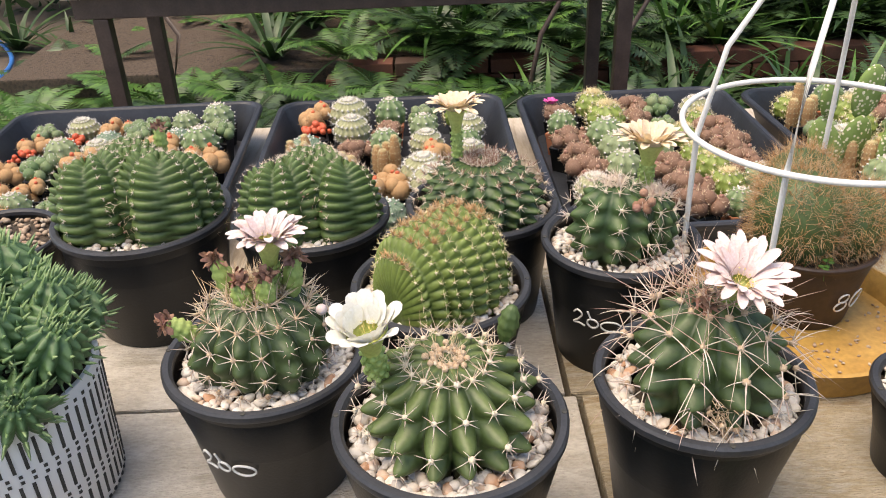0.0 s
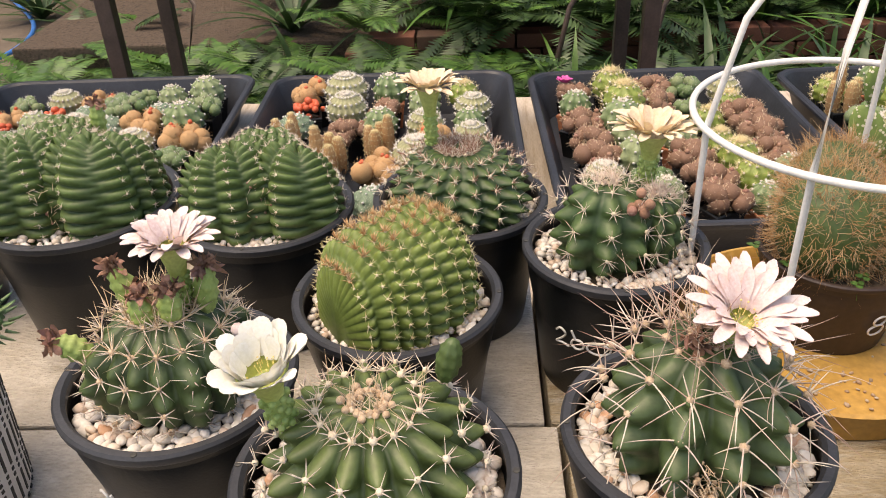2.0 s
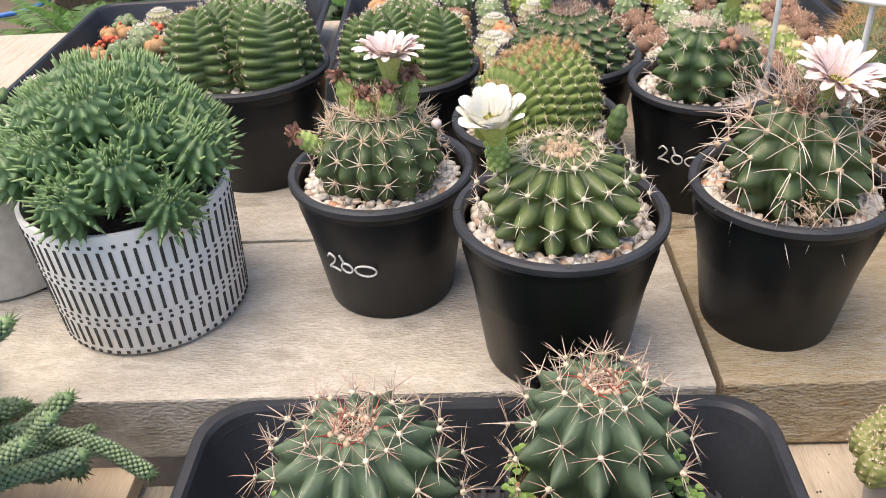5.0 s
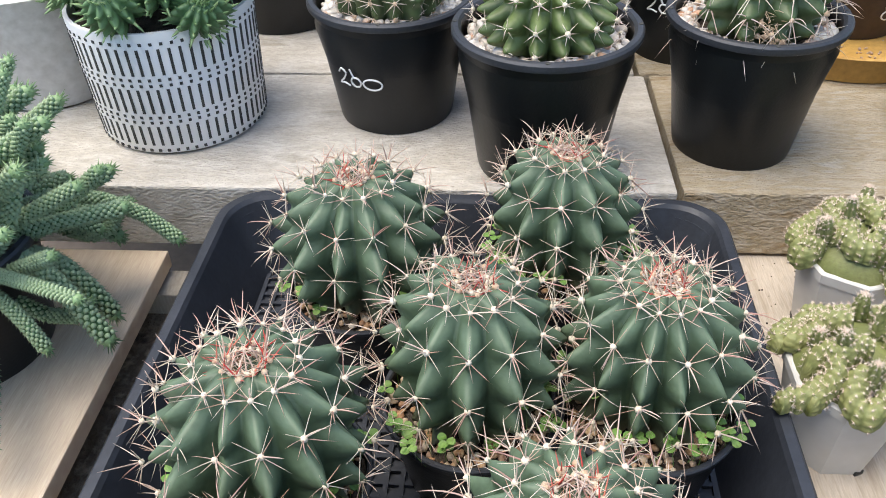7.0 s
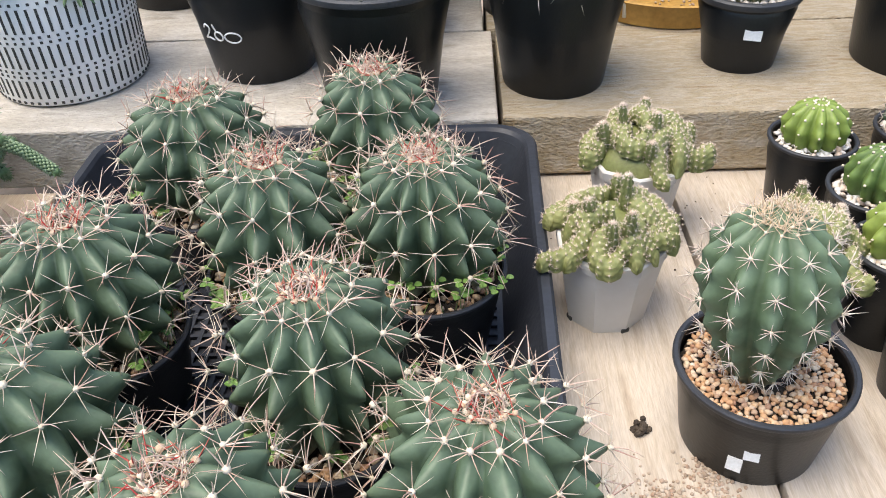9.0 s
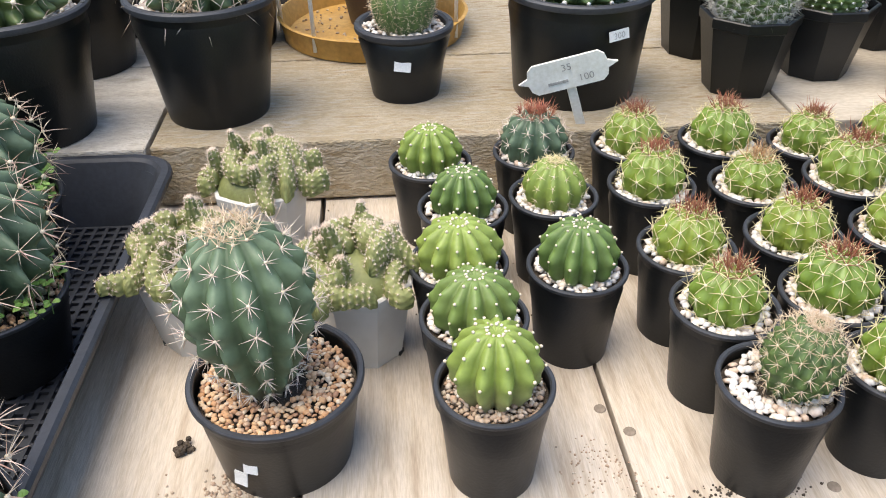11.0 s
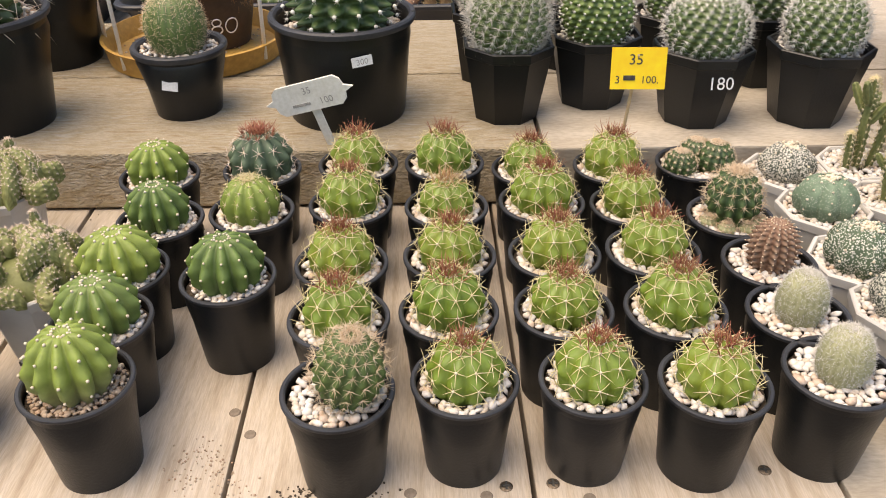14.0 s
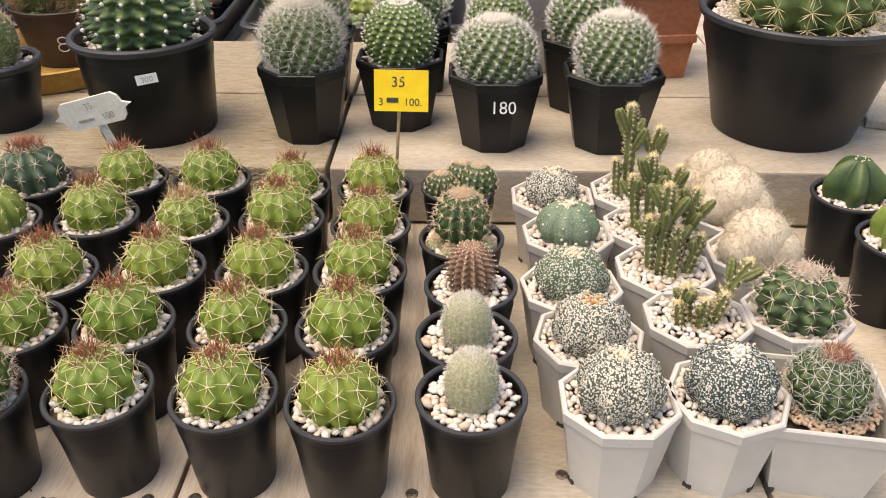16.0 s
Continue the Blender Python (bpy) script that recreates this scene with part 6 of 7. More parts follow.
rng = np.random.default_rng(111)
for k in range(19):
    a, q = k * 2.4, math.sqrt((k + 0.4) / 19)
    x, y = 0.088 * q * math.cos(a), 0.088 * q * math.sin(a)
    z = 0.146 + 0.085 * (1 - q * q) + rng.uniform(-0.006, 0.008)
    R = rng.uniform(0.034, 0.041)
    head = ribbed(R, R * 1.35, 13, 0.3, 1.15, 0.07, 6, 0.7, 0.85, 0.1, per=6, nv=36, wob=0.12, rng=rng)
    c = cactus_part(t, head, M_EUPH, "stem", m=pose(x, y, z, -math.sin(a) * q * 46, math.cos(a) * q * 46, 0) @ pose(0, 0, 0, 0, 0, rng.uniform(0, 360)))
    L = [(p_, unit(unit(n_) + np.array([0, 0, 0.45])), v_) for p_, n_, v_ in head[4]]
    part("leaves", mesh_of(*strands([p_ - n_ * 0.002 for p_, n_, v_ in L], [n_ for p_, n_, v_ in L], 0.0125 * rng.uniform(0.7, 1.2, len(L)), (0, 0, 0.1), 0.0022, 3)), M_EUPHTIP, c)

# Trailing succulent at the left of the tray.
t = thing("potted_succulent", "trailing green knobbly succulent in a black pot on the slat", "succulent", pose(-0.502, 0.39, 0.0) @ Matrix.Scale(1.25, 4))
round_pot(t, 0.085, 0.11, 0.065, M_BLACK, M_BLACKRIM, 0.005)
soil_part(t, 0.077, 0.095)
rng = np.random.default_rng(112)


def knobbly(pts, r):
    """A stem packed with rounded knobs, with a leafy tuft at its tip."""
    pts = [Vector(q) for q in pts]
    stem = part("stem", mesh_of(*tube(pts, r, 10, False, 0.95)), M_EUPH, t)
    L = sum((pts[i + 1] - pts[i]).length for i in range(len(pts) - 1))
    P, D = [], []
    n = int(L / (r * 0.42))
    for k in range(n):
        s = (k + 0.5) / n * (len(pts) - 1)
        i = min(int(s), len(pts) - 2)
        c0, d = pts[i].lerp(pts[i + 1], s - i), (pts[i + 1] - pts[i]).normalized()
        a = d.orthogonal().normalized()
        b = d.cross(a)
        for q in range(7):
            w = (q + 0.5 * (k % 2)) * 2 * math.pi / 7
            o = a * math.cos(w) + b * math.sin(w)
            P.append(tuple(c0 + o * r * 0.92))
            D.append(tuple(o + d * 0.6))
    V, F = blobs(P, r * 0.36)
    part("leaves", mesh_of(*join([(V, F), strands(P, D, r * 0.7, (0, 0, 0), r * 0.14, 1)])), M_EUPHK, stem)
    tip, d = pts[-1], (pts[-1] - pts[-2]).normalized()
    a = d.orthogonal().normalized()
    b = d.cross(a)
    Q = [tuple((a * math.cos(2.4 * k) + b * math.sin(2.4 * k)) * (0.2 + 0.8 * k / 16) + d * (1.1 - 0.7 * k / 16)) for k in range(16)]
    part("leaves", mesh_of(*join([strands([tuple(tip)] * 16, Q, r * 1.7 * rng.uniform(0.8, 1.2, 16), (0, 0, 0), r * 0.2, 2), blobs([tuple(tip)], r * 0.95, ICO1)])), M_EUPHTIP, stem)


for k in range(150):
    a, q = k * 2.4, 0.082 * math.sqrt((k + 0.5) / 150)
    e = rng.uniform(0.5, 1.45) if k < 90 else rng.uniform(-0.25, 0.8)
    p0 = Vector((q * math.cos(a), q * math.sin(a), 0.09 + 0.06 * (1 - (q / 0.082) ** 2)))
    d0 = Vector((math.cos(a) * math.cos(e), math.sin(a) * math.cos(e), math.sin(e)))
    ln = rng.uniform(0.04, 0.095)
    bend = Vector((rng.normal() * 0.016, rng.normal() * 0.016, rng.normal() * 0.012 - (0.05 * rng.random() if e < 0.5 else 0.0)))
    knobbly([p0 + d0 * ln * s + bend * s * s for s in np.linspace(0, 1, 5)], rng.uniform(0.0042, 0.0068))
knobbly([(0.06, 0.06, 0.1), (0.085, 0.06, 0.108), (0.115, 0.065, 0.1), (0.145, 0.065, 0.085), (0.17, 0.06, 0.065)], 0.0052)
knobbly([(0.06, 0.05, 0.1), (0.085, 0.05, 0.08), (0.1, 0.055, 0.07), (0.115, 0.06, 0.075), (0.125, 0.065, 0.09)], 0.0052)
knobbly([(0.06, -0.02, 0.07), (0.09, -0.02, 0.05), (0.11, -0.015, 0.045), (0.12, -0.01, 0.055)], 0.0052)

# Grey glazed pot with a fleshy-leaved trailer, at the far left of the step.
t = thing("potted_succulent", "fleshy leaved succulent trailing from a pale grey pot", "succulent", pose(-0.56, 0.80, Z1))
part("pot", lathe([(0, 0.003), (0.08, 0.0), (0.085, 0.003), (0.115, 0.15), (0.12, 0.156), (0.112, 0.158), (0.1, 0.14), (0, 0.13)], 48), M_GREYPOT, t)
rng = np.random.default_rng(113)
ch = []
for k in range(120):
    a, r = rng.uniform(0, 6.28), rng.uniform(0.03, 0.125)
    z = 0.17 + rng.uniform(-0.02, 0.03) if r < 0.11 else 0.17 - rng.uniform(0, 0.08)
    V = ICO0[0] * np.array([0.011, 0.007, 0.003]) @ np.array(Euler(rng.normal(size=3) * 0.6 + np.array([0, 0, a])).to_matrix()).T
    ch.append((V + np.array([r * math.cos(a), r * math.sin(a), z]), ICO0[1]))
part("leaves", mesh_of(*join(ch)), M_SMALLG, t, kind="stuff")
# Rosette succulent behind it.
t = thing("potted_succulent", "pale-striped spiky rosette succulent in a black pot", "succulent", pose(-0.6, 1.12, 0.0))
round_pot(t, 0.07, 0.1, 0.05, M_BLACK, M_BLACKRIM, 0.004)
soil_part(t, 0.062, 0.088)
n = 46
aa = np.arange(n) * 2.4
el = np.linspace(0.2, 1.4, n)
D = np.stack([np.cos(aa) * np.cos(el), np.sin(aa) * np.cos(el), np.sin(el)], 1)
part("leaves", mesh_of(*strands(np.tile([0, 0, 0.09], (n, 1)), D, 0.075, (0, 0, 0.15), 0.006, 4)), M_EUPH, t)
t = thing("plant_pot", "black pot of soil beside the trays", "pot", pose(-0.50, 1.05, Z1))
round_pot(t, 0.085, 0.12, 0.062, M_BLACK, M_BLACKRIM, 0.005)
soil_part(t, 0.078, 0.105)
part("pebbles", pebbles(np.random.default_rng(6), 0.0, 0.075, 0.005, 160, 0.108), M_GRIT, t, kind="stuff")

# ---- back trays with young plants ----
TR = ((-0.575, 1.575, 0.555, 1.5), (-0.012, 1.565, 0.50, 1.0), (0.505, 1.55, 0.47, 1.5), (1.02, 1.54, 0.50, 3.0))
for x, y, w, turn in TR:
    tray(x, y, 0.0, w - 0.028, 0.62, 0.086, turn, "black nursery tray filled with small potted cacti", False)


def tiny_pot(t, r=0.03, red=False):
    faceted_pot(t, r, 0.045, r * 0.75, 4, M_TERRA if red else M_BLACK, 0.5)
    soil_part(t, r * 0.68, 0.038)


LOBE = {}


def young(kind, seed):
    rng = np.random.default_rng(seed)
    labels = {"green": "small green ribbed cactus in a tiny pot", "dotted": "small white-dotted green cactus in a tiny pot", "white": "white bristly ball cactus in a tiny pot", "orange": "orange fuzzy cactus clump in a tiny pot", "red": "red grafted cactus cluster in a tiny pot", "brown": "brown clustered cactus in a tiny pot", "lobes": "pale green cluster of small lobes in a tiny pot", "yellow": "yellow spined ball cactus in a tiny pot", "finger": "orange finger cactus in a tiny pot"}
    t = thing("young_cactus", labels[kind], "cactus", pose(0, 0, 0), "young cacti in the back trays")
    tiny_pot(t, 0.033, kind == "green" and seed % 3 == 0)
    if kind in ("green", "dotted", "white", "yellow"):
        R, H = rng.uniform(0.027, 0.034), rng.uniform(0.042, 0.055)
        body = ribbed(R, H, 9 if kind != "white" else 18, 0.16 if kind != "white" else 0.05, 1.4, 0.06, 5, 0.55, 0.8, 0.04, per=6, nv=22, rng=rng)
        c = cactus_part(t, body, {"green": M_SMALLG, "dotted": M_A2, "white": M_GREYG, "yellow": M_LIMEG}[kind], z=0.034)
        cnt, L = {"green": (4, 0.004), "dotted": (0, 0.002), "white": (16, 0.006), "yellow": (14, 0.01)}[kind]
        if cnt:
            part("spines", mesh_of(*spine_set(body[4], cnt, L, 0.0004, (0.5, 1.35), 1, 1.2, 0.1, rng=rng, segs=1)), {"green": M_SPPALE, "white": M_SPWHITE, "yellow": M_SPYEL}[kind], c)
        wool_part(c, body[4], 0.0018, M_WOOLW)
    elif kind == "finger":
        for k in range(4):
            body = ribbed(0.011, rng.uniform(0.045, 0.085), 12, 0.1, 1.2, 0.05, 8, 0.8, 0.9, 0, per=3, nv=20, rng=rng, power=0.6)
            c = cactus_part(t, body, M_ORANGE, m=pose(0.018 * math.cos(k * 1.7), 0.018 * math.sin(k * 1.7), 0.034, 0, rng.uniform(-10, 10), 0))
            part("spines", mesh_of(*spine_set(body[4], 6, 0.004, 0.0003, (0.5, 1.3), 0, 1, 0.1, rng=rng, segs=1)), M_SPYEL, c)
    else:
        mm = {"orange": M_ORANGE, "red": M_REDC, "brown": M_BROWNC, "lobes": M_SMALLG}[kind]
        n = {"orange": 9, "red": 22, "brown": 12, "lobes": 16}[kind]
        rr = {"orange": 0.014, "red": 0.006, "brown": 0.012, "lobes": 0.0095}[kind]
        a, r = rng.uniform(0, 6.28, n), np.sqrt(rng.uniform(0, 1, n)) * 0.028
        P = np.stack([r * np.cos(a), r * np.sin(a), 0.046 + 0.014 * (1 - (r / 0.03) ** 2) + rng.uniform(0, 0.012, n)], 1)
        V, F = blobs(P, rr * rng.uniform(0.8, 1.2, n), ICO1)
        c = part("cactus", mesh_of(ICO1[0] * rr * 1.1, ICO1[1]), mm, t, m=pose(0, 0, 0.04))
        for q in range(n):
            part("lobe", LOBE[mm.name] if mm.name in LOBE else LOBE.setdefault(mm.name, mesh_of(*ICO1)), mm, c, m=pose(*(P[q] - np.array([0, 0, 0.04]))) @ Matrix.Scale(rr * rng.uniform(0.85, 1.15), 4))
        k = rng.integers(0, len(V), 500)
        cen = P[k // len(ICO1[0])]
        N = unit(V[k] - cen)
        if kind != "red":
            part("spines", mesh_of(*strands(V[k], N + rng.normal(size=N.shape) * 0.4, {"orange": 0.006, "brown": 0.006, "lobes": 0.003}[kind], (0, 0, 0), 0.0004, 1)), {"orange": M_SPORG, "brown": M_SPTAN, "lobes": M_SPWHITE}[kind], t)
        if kind in ("orange", "brown"):
            P2 = P[:3] + np.array([0, 0, rr])
            part("red_buds", mesh_of(*blobs(P2, 0.004)), M_REDC if kind == "orange" else M_DRY, t)
    return t


YOUNG = {}
PLAN = (
    (TR[0], ("lobes", "orange", "orange", "white", "green", "red", "orange", "dotted", "green", "lobes", "orange", "white", "green", "orange", "dotted", "green")),
    (TR[1], ("orange", "green", "red", "white", "brown", "dotted", "green", "finger", "brown", "lobes", "dotted", "green", "yellow", "finger", "white", "yellow")),
    (TR[2], ("brown", "brown", "green", "yellow", "lobes", "brown", "brown", "white", "green", "lobes", "brown", "lobes", "white", "green", "yellow", "lobes")),
    (TR[3], ("yellow", "lobes", "finger", "green", "yellow", "lobes", "white", "brown")),
)
for q, ((x, y, w, turn), kinds) in enumerate(PLAN):
    rng = np.random.default_rng(200 + q)
    cols = max(4, int((w - 0.07) / 0.078))
    i = 0
    for r in range(7):
        for cc in range(cols):
            kind = kinds[(cc * 3 + (r // 2) * 5 + (r % 2) * int(rng.integers(0, 3))) % len(kinds)]
            key = (kind, int(rng.integers(0, 2)))
            dx = (cc + 0.5) / cols * (w - 0.1) - (w - 0.1) / 2
            dy = 0.24 - r * 0.078
            m = pose(x, y, 0.0066, 0, 0, turn) @ pose(dx + rng.uniform(-0.012, 0.012), dy + rng.uniform(-0.012, 0.012), 0, 0, 0, rng.uniform(0, 360))
            if key not in YOUNG:
                YOUNG[key] = young(kind, len(YOUNG) + 3)
                YOUNG[key].matrix_basis = m
            else:
                o = copy_thing(YOUNG[key], m)
                s = rng.uniform(0.95, 1.3)
                o.scale = (s, s, s)
# A small magenta bloom on a brown cluster in the third tray.
fl = thing("cactus_bloom", "small magenta cactus flower above brown cluster", "flower", pose(0.335, 1.80, 0.072))
flower(fl, (0, 0, 0), (0, 0, 1), 0.016, 9, M_MAG, 0.016, 0.004, 2, 0.9, 0.4)


# Dotted paddle cactus near the basket.
t = thing("potted_cactus", "dotted green paddle cactus in a small pot", "cactus", pose(0.835, 1.45, 0.007) @ Matrix.Scale(1.2, 4))
tiny_pot(t, 0.045)
rng = np.random.default_rng(131)
for dx, dz, s, rot in ((0.0, 0.085, 0.048, 5), (-0.045, 0.09, 0.042, -22), (0.04, 0.1, 0.044, 18), (0.01, 0.165, 0.042, 8), (-0.05, 0.16, 0.032, -10), (0.06, 0.17, 0.03, 25), (-0.02, 0.06, 0.03, 0)):
    V, F = ICO2
    part("pad", mesh_of(V * np.array([s * 0.55, 0.009, s]), F), M_DOTPAD, t, m=pose(dx, rng.uniform(-0.02, 0.02), dz, 0, rot, rng.uniform(-40, 40)))

# ---- the garden behind ----
tb = thing("garden_table", "brown painted steel table with a pale top", "table", pose(-0.11, 2.62, -0.62) @ Matrix.Diagonal((0.97, 1, 1.075, 1)))
part("tabletop", box(-0.85, -0.22, 0.78, 0.85, 0.3, 0.8, 0.003), M_SLABW, tb)
part("rail", box(-0.83, -0.2, 0.725, 0.83, -0.16, 0.7795, 0.003), M_IRON, tb)
part("rail", box(-0.83, 0.24, 0.725, 0.83, 0.28, 0.7795, 0.003), M_IRON, tb)
for x in (-0.78, 0.74):
    for y in (-0.2, 0.24):
        part("leg", box(x, y, 0, x + 0.045, y + 0.04, 0.7245, 0.003), M_IRON, tb)

hose_pts = spline([(-3.4, 6.2, -0.6), (-2.7, 5.3, -0.59), (-2.33, 4.75, -0.58), (-2.24, 4.4, -0.59), (-2.32, 4.17, -0.6), (-2.6, 4.1, -0.6), (-3.1, 4.3, -0.6)], 40)
solid("garden_hose", mesh_of(*tube(hose_pts, 0.013, 10)), M_HOSE, pose(0, 0, 0), "loop of blue garden hose on the paving", "hose")
soilbed = solid("planting_bed", box(-1.9, 3.72, -0.62, 6.0, 7.5, -0.4, 0.01), M_EARTH, pose(0, 0, 0), "dark soil of the planted bed", "bed", kind="structure")
solid("planting_bed", box(-1.15, 2.0, -0.64, 6.0, 3.6, -0.6, 0.01), M_EARTH, pose(0, 0, 0), "dark soil between the benches and edging", "bed", kind="structure")
edge_w = thing("brick_edging", "low red brick edging of the planted bed", "edging", pose(0, 0, 0), kind="structure")
bk = bm_mesh(box(-0.1, -0.05, -0.03, 0.1, 0.05, 0.03, 0.004))
bk.materials.append(M_BRICK)
for row in range(4):
    for k in range(24):
        part("brick", bk, M_BRICK, edge_w, m=pose(-0.3 + 0.21 * k + 0.1 * (row % 2), 3.66, -0.59 + 0.066 * row))


def frond(L, leaflets, width, droop, rng):
    P, D, LL = [], [], []
    pts = []
    for i in range(12):
        s = i / 11
        pts.append((L * s * 0.8, 0, L * (0.75 * s - droop * s * s)))
    ch = [tube(pts, 0.0025, 4, False, 0.3)]
    V, F = [], []
    for k in range(leaflets):
        s = 0.12 + 0.88 * k / leaflets
        i = min(int(s * 11), 10)
        c = Vector(pts[i]).lerp(Vector(pts[i + 1]), s * 11 - i)
        d = (Vector(pts[i + 1]) - Vector(pts[i])).normalized()
        ln = width * math.sin(math.pi * min(0.97, s * 0.8 + 0.18)) * rng.uniform(0.85, 1.1)
        for sg in (-1, 1):
            tip = c + Vector((0, sg, 0)) * ln + d * ln * 0.45 + Vector((0, 0, -0.2 * ln))
            mid = c.lerp(tip, 0.45) + d * ln * 0.1
            hw = d * (L / leaflets * 0.42)
            b = len(V)
            V += [tuple(c), tuple(mid + hw), tuple(tip), tuple(mid - hw)]
            F.append((b, b + 1, b + 2, b + 3))
    ch.append((V, F))
    return join(ch)


def fern(seed, n=13, L=0.5, material=None):
    rng = np.random.default_rng(seed)
    ch = []
    for k in range(n):
        V, F = frond(L * rng.uniform(0.7, 1.15), 26, L * 0.2, rng.uniform(0.35, 0.75), rng)
        e = Euler((0, rng.uniform(-0.4, 0.25), k * 2.4 + rng.normal() * 0.2))
        ch.append((V @ np.array(e.to_matrix()).T, F))
    t = thing("fern", "lush green fern with arching fronds", "fern", pose(0, 0, 0), "garden ferns")
    part("fronds", mesh_of(*join(ch), False), material or M_LEAF, t)
    return t


def straps(seed, n=24, L=0.5, w=0.03, material=None):
    rng = np.random.default_rng(seed)
    V, F = [], []
    for k in range(n):
        a, e, l = k * 2.4, rng.uniform(0.5, 1.4), L * rng.uniform(0.6, 1.1)
        dx, dy = math.cos(a), math.sin(a)
        b = len(V)
        for i in range(7):
            s = i / 6
            r, z = l * s * math.cos(e) * (1 + 0.3 * s), l * (s * math.sin(e) - 0.35 * s * s)
            hw = w * 0.5 * math.sin(math.pi * min(0.98, 0.25 + 0.75 * s)) 
            V += [(r * dx - hw * dy, r * dy + hw * dx, z + 0.2 * hw), (r * dx, r * dy, z), (r * dx + hw * dy, r * dy - hw * dx, z + 0.2 * hw)]
        for i in range(6):
            for j in range(2):
                q = b + i * 3 + j
                F.append((q, q + 1, q + 4, q + 3))
    t = thing("strap_plant", "clump of arching strap leaves", "plant", pose(0, 0, 0), "garden strap plants")
    part("leaves", mesh_of(V, F), material or M_LEAFD, t)
    return t


F1, F2, F3 = fern(301), fern(302, 11, 0.42), fern(303, 12, 0.5, M_LEAFD)
S1, S2 = straps(304), straps(305, 30, 0.55, 0.022, M_LEAF)
rng = np.random.default_rng(310)
first = set()


def plant_at(proto, m, s):
    if proto not in first:
        proto.matrix_basis = m
        first.add(proto)
        o = proto
    else:
        o = copy_thing(proto, m)
    o.scale = (s, s, s)


for k in range(120):
    x, y = rng.uniform(-0.85, 3.4), 3.78 + 2.0 * rng.random() ** 1.6
    proto = (F1, F2, F3, S1, F2, S2, F1)[int(rng.integers(0, 7))]
    if x > 1.0:
        proto = (S1, S2, F3, S1)[int(rng.integers(0, 4))]
    plant_at(proto, pose(x, y, -0.41 + 0.05 * (y - 3.8), 0, 0, rng.uniform(0, 360)), rng.uniform(0.8, 1.35))
for x, y, pr, s in ((-0.95, 3.1, F3, 0.8), (-0.75, 3.35, F1, 0.8), (-0.5, 3.45, F3, 1.0), (-0.2, 3.5, F3, 1.0), (0.05, 3.4, F2, 0.8), (0.3, 3.45, F2, 0.7), (-0.6, 3.6, S1, 1.0), (0.9, 3.5, S1, 1.0), (1.2, 3.4, S1, 0.9), (1.6, 3.5, S2, 1.0), (2.0, 3.4, S1, 1.0), (-0.9, 3.45, F1, 1.0), (-0.35, 3.3, F2, 0.9), (-0.1, 3.35, F1, 0.9), (0.2, 3.5, F1, 1.0), (0.45, 3.45, F3, 0.8), (0.7, 3.5, F1, 0.8), (0.0, 3.55, F1, 1.2), (-0.6, 3.5, F1, 1.2), (0.35, 3.55, F1, 1.1), (1.0, 3.3, F3, 0.8), (1.4, 3.55, S1, 1.1)):
    plant_at(pr, pose(x, y, -0.62, 0, 0, x * 200), s)


for k in range(70):
    x, y = (rng.uniform(-0.8, 2.6), rng.uniform(2.75, 3.55)) if k < 52 else (rng.uniform(-1.75, -0.8), rng.uniform(3.3, 4.9))
    pr = (F1, F2, F3, F3, F1)[int(rng.integers(0, 5))] if x < 0.5 else (S1, S2, F3, F2)[int(rng.integers(0, 4))]
    plant_at(pr, pose(x, y, -0.6, 0, 0, rng.uniform(0, 360)), rng.uniform(0.8, 1.25))


def thicket(x0, x1, y, z0, z1, n, seed):
    """Leafy screen of many small leaves in uneven clumps."""
    r = np.random.default_rng(seed)
    c = r.uniform(0, 1, (60, 3)) * np.array([x1 - x0, 0.8, z1 - z0]) + np.array([x0, y, z0])
    P = c[r.integers(0, 60, n)] + r.normal(size=(n, 3)) * np.array([0.22, 0.2, 0.16])
    a, b = unit(r.normal(size=(n, 3))), unit(r.normal(size=(n, 3)))
    l = r.uniform(0.03, 0.075, n)[:, None]
    V = np.stack([P - a * l, P + b * l * 0.45, P + a * l, P - b * l * 0.45], 1).reshape(-1, 3)
    return mesh_of(V, [(4 * i, 4 * i + 1, 4 * i + 2, 4 * i + 3) for i in range(n)], False)


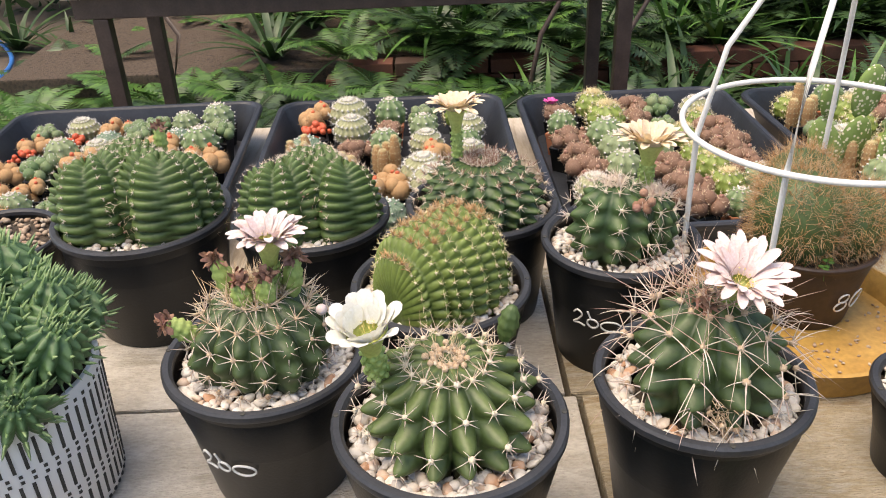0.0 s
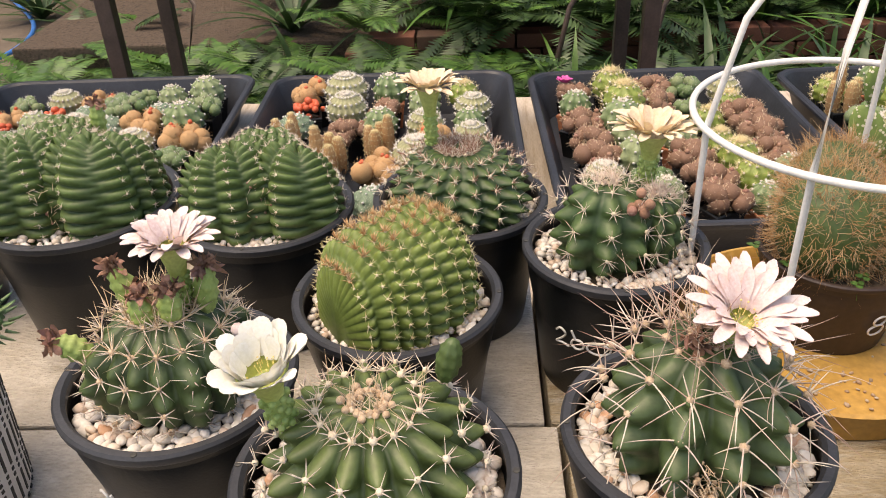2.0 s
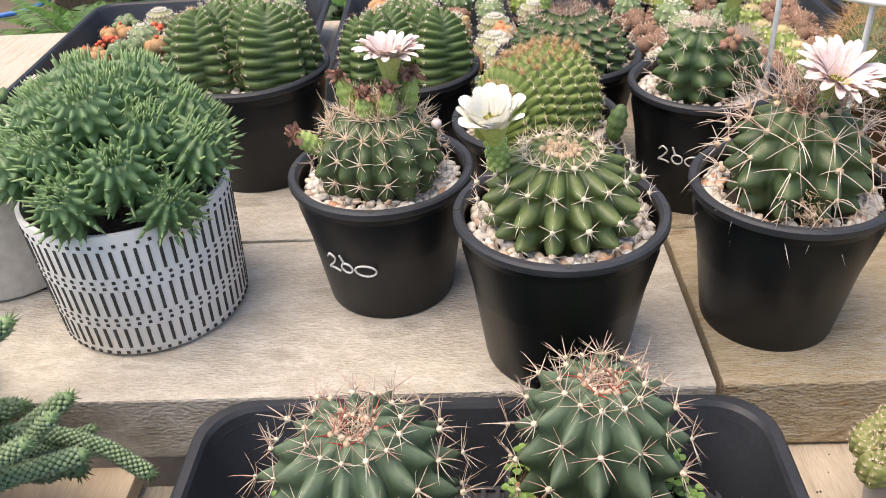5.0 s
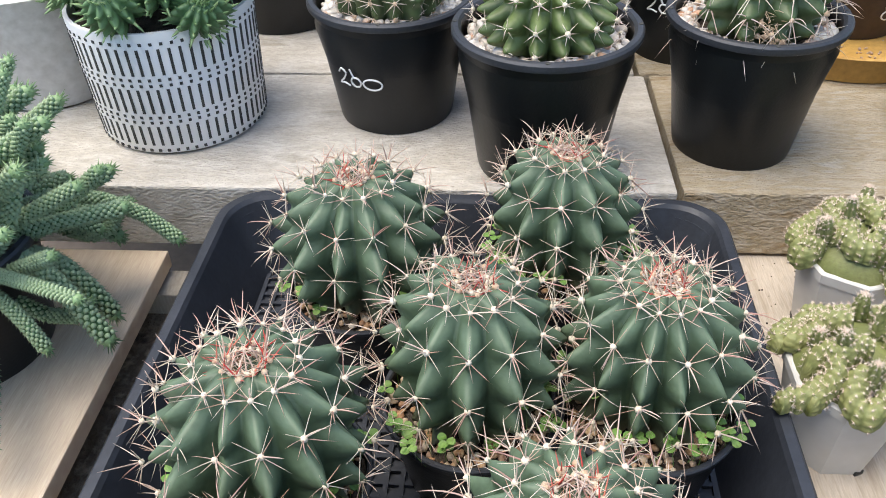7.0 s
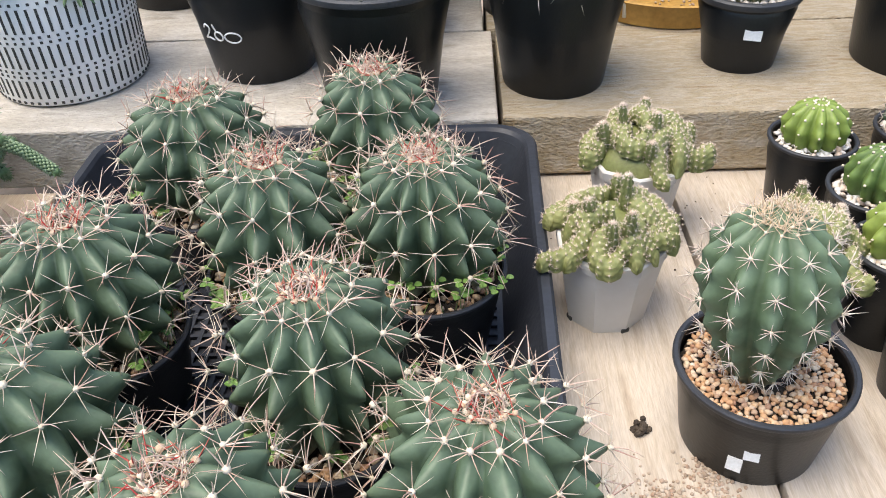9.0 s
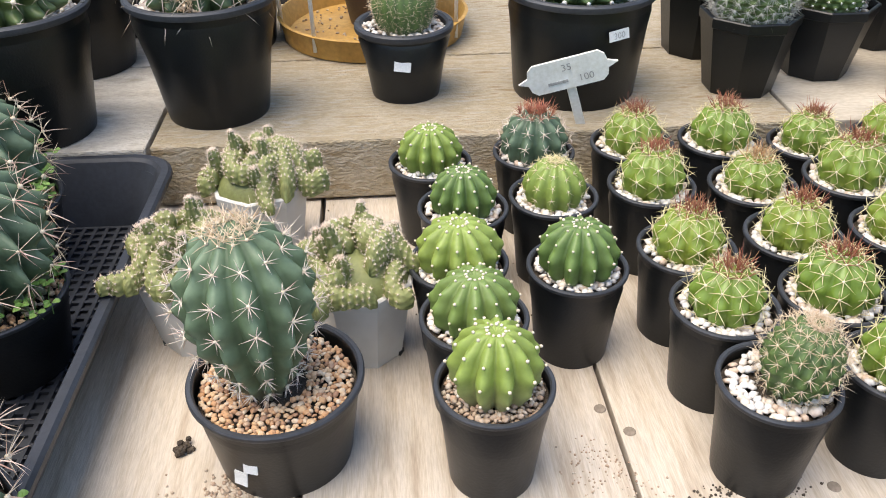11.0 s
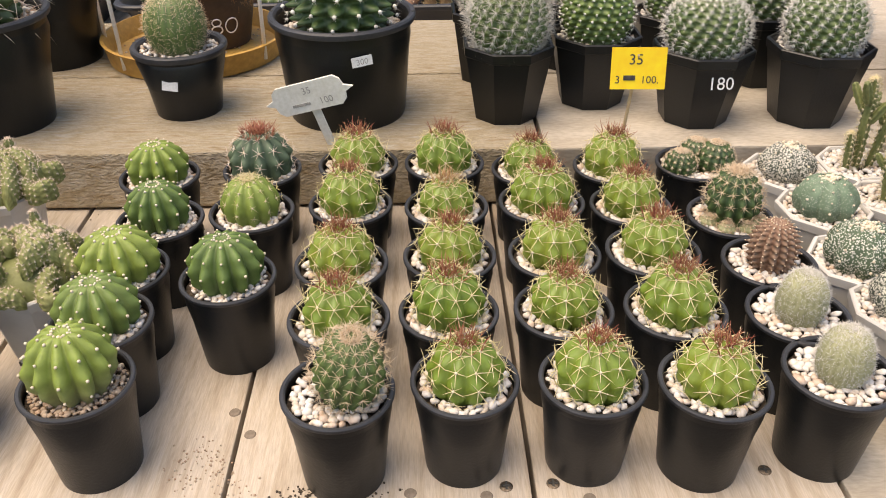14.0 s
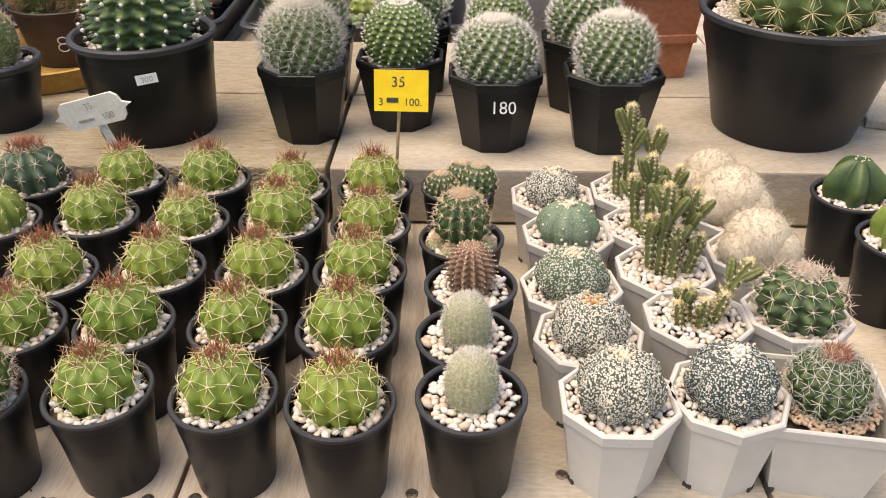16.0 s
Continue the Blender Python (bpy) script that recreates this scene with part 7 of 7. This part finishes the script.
solid("shrub_mass", thicket(-4.5, 6.0, 5.6, -0.4, 2.2, 34000, 7), M_LEAFD, pose(0, 0, 0), "dark leafy shrubs closing the garden", "shrub", kind="stuff")
hw = solid("garden_wall", box(-6, 7.6, -0.62, 8, 7.8, 2.6), M_HEDGE, pose(0, 0, 0), "dark overgrown garden wall behind the shrubs", "wall", kind="structure")
for x, y, s in ((-1.9, 4.6, 1.0), (-2.4, 5.0, 1.2)):
    plant_at(S1, pose(x, y, -0.62, 0, 0, 40), s)
for k, (x, y) in enumerate(((0.42, 3.3), (-1.1, 3.5), (0.78, 3.3))):
    br = solid("branch", mesh_of(*tube([(x, y, -0.62), (x + 0.1, y + 0.1, -0.2), (x + 0.35 - 0.5 * (k == 1), y + 0.2, 0.2), (x + 0.5 - 0.7 * (k == 1), y + 0.2, 0.5)], 0.012, 8, False, 0.6)), M_IRON, pose(0, 0, 0), "thin bare brown branch among the ferns", "branch")


def crumbs(x0, x1, y0, y1, n, seed, size=0.0014):
    """Crumbs of soil fallen on the boards."""
    r = np.random.default_rng(seed)
    c = np.stack([r.uniform(x0, x1, 7), r.uniform(y0, y1, 7), np.full(7, 0.0005)], 1)
    P = c[r.integers(0, 7, n)] + r.normal(size=(n, 3)) * np.array([(x1 - x0) * 0.12, (y1 - y0) * 0.14, 0.0])
    P = np.clip(P, [x0 - 0.03, y0 - 0.02, 0], [x1 + 0.03, y1 + 0.02, 1])
    return mesh_of(*blobs(P, size * r.uniform(0.4, 1.3, n)))


solid("soil_crumbs", crumbs(0.31, 0.4, 0.03, 0.1, 420, 1, 0.0018), M_GRIT, pose(0, 0, 0), "tan grit crumbs scattered on the boards", "soil", kind="stuff")
solid("soil_crumbs", crumbs(0.79, 0.88, 0.03, 0.06, 120, 2, 0.0012), M_SOIL, pose(0, 0, 0), "soil spilt round a pot foot", "soil", kind="stuff")
solid("soil_crumbs", crumbs(0.68, 0.75, 0.04, 0.12, 160, 3, 0.001), M_GRIT, pose(0, 0, 0), "fine brown grit on the boards", "soil", kind="stuff")
solid("soil_crumbs", crumbs(0.3, 0.7, 0.3, 0.52, 120, 4, 0.001), M_SOIL, pose(0, 0, 0), "few soil crumbs between the pots", "soil", kind="stuff")
solid("soil_clod", mesh_of(*blobs(np.random.default_rng(5).normal(size=(30, 3)) * np.array([0.004, 0.004, 0.002]) + np.array([0.345, 0.13, 0.004]), 0.003)), M_SOIL, pose(0, 0, 0), "small clod of dry soil on the board", "soil", kind="stuff")
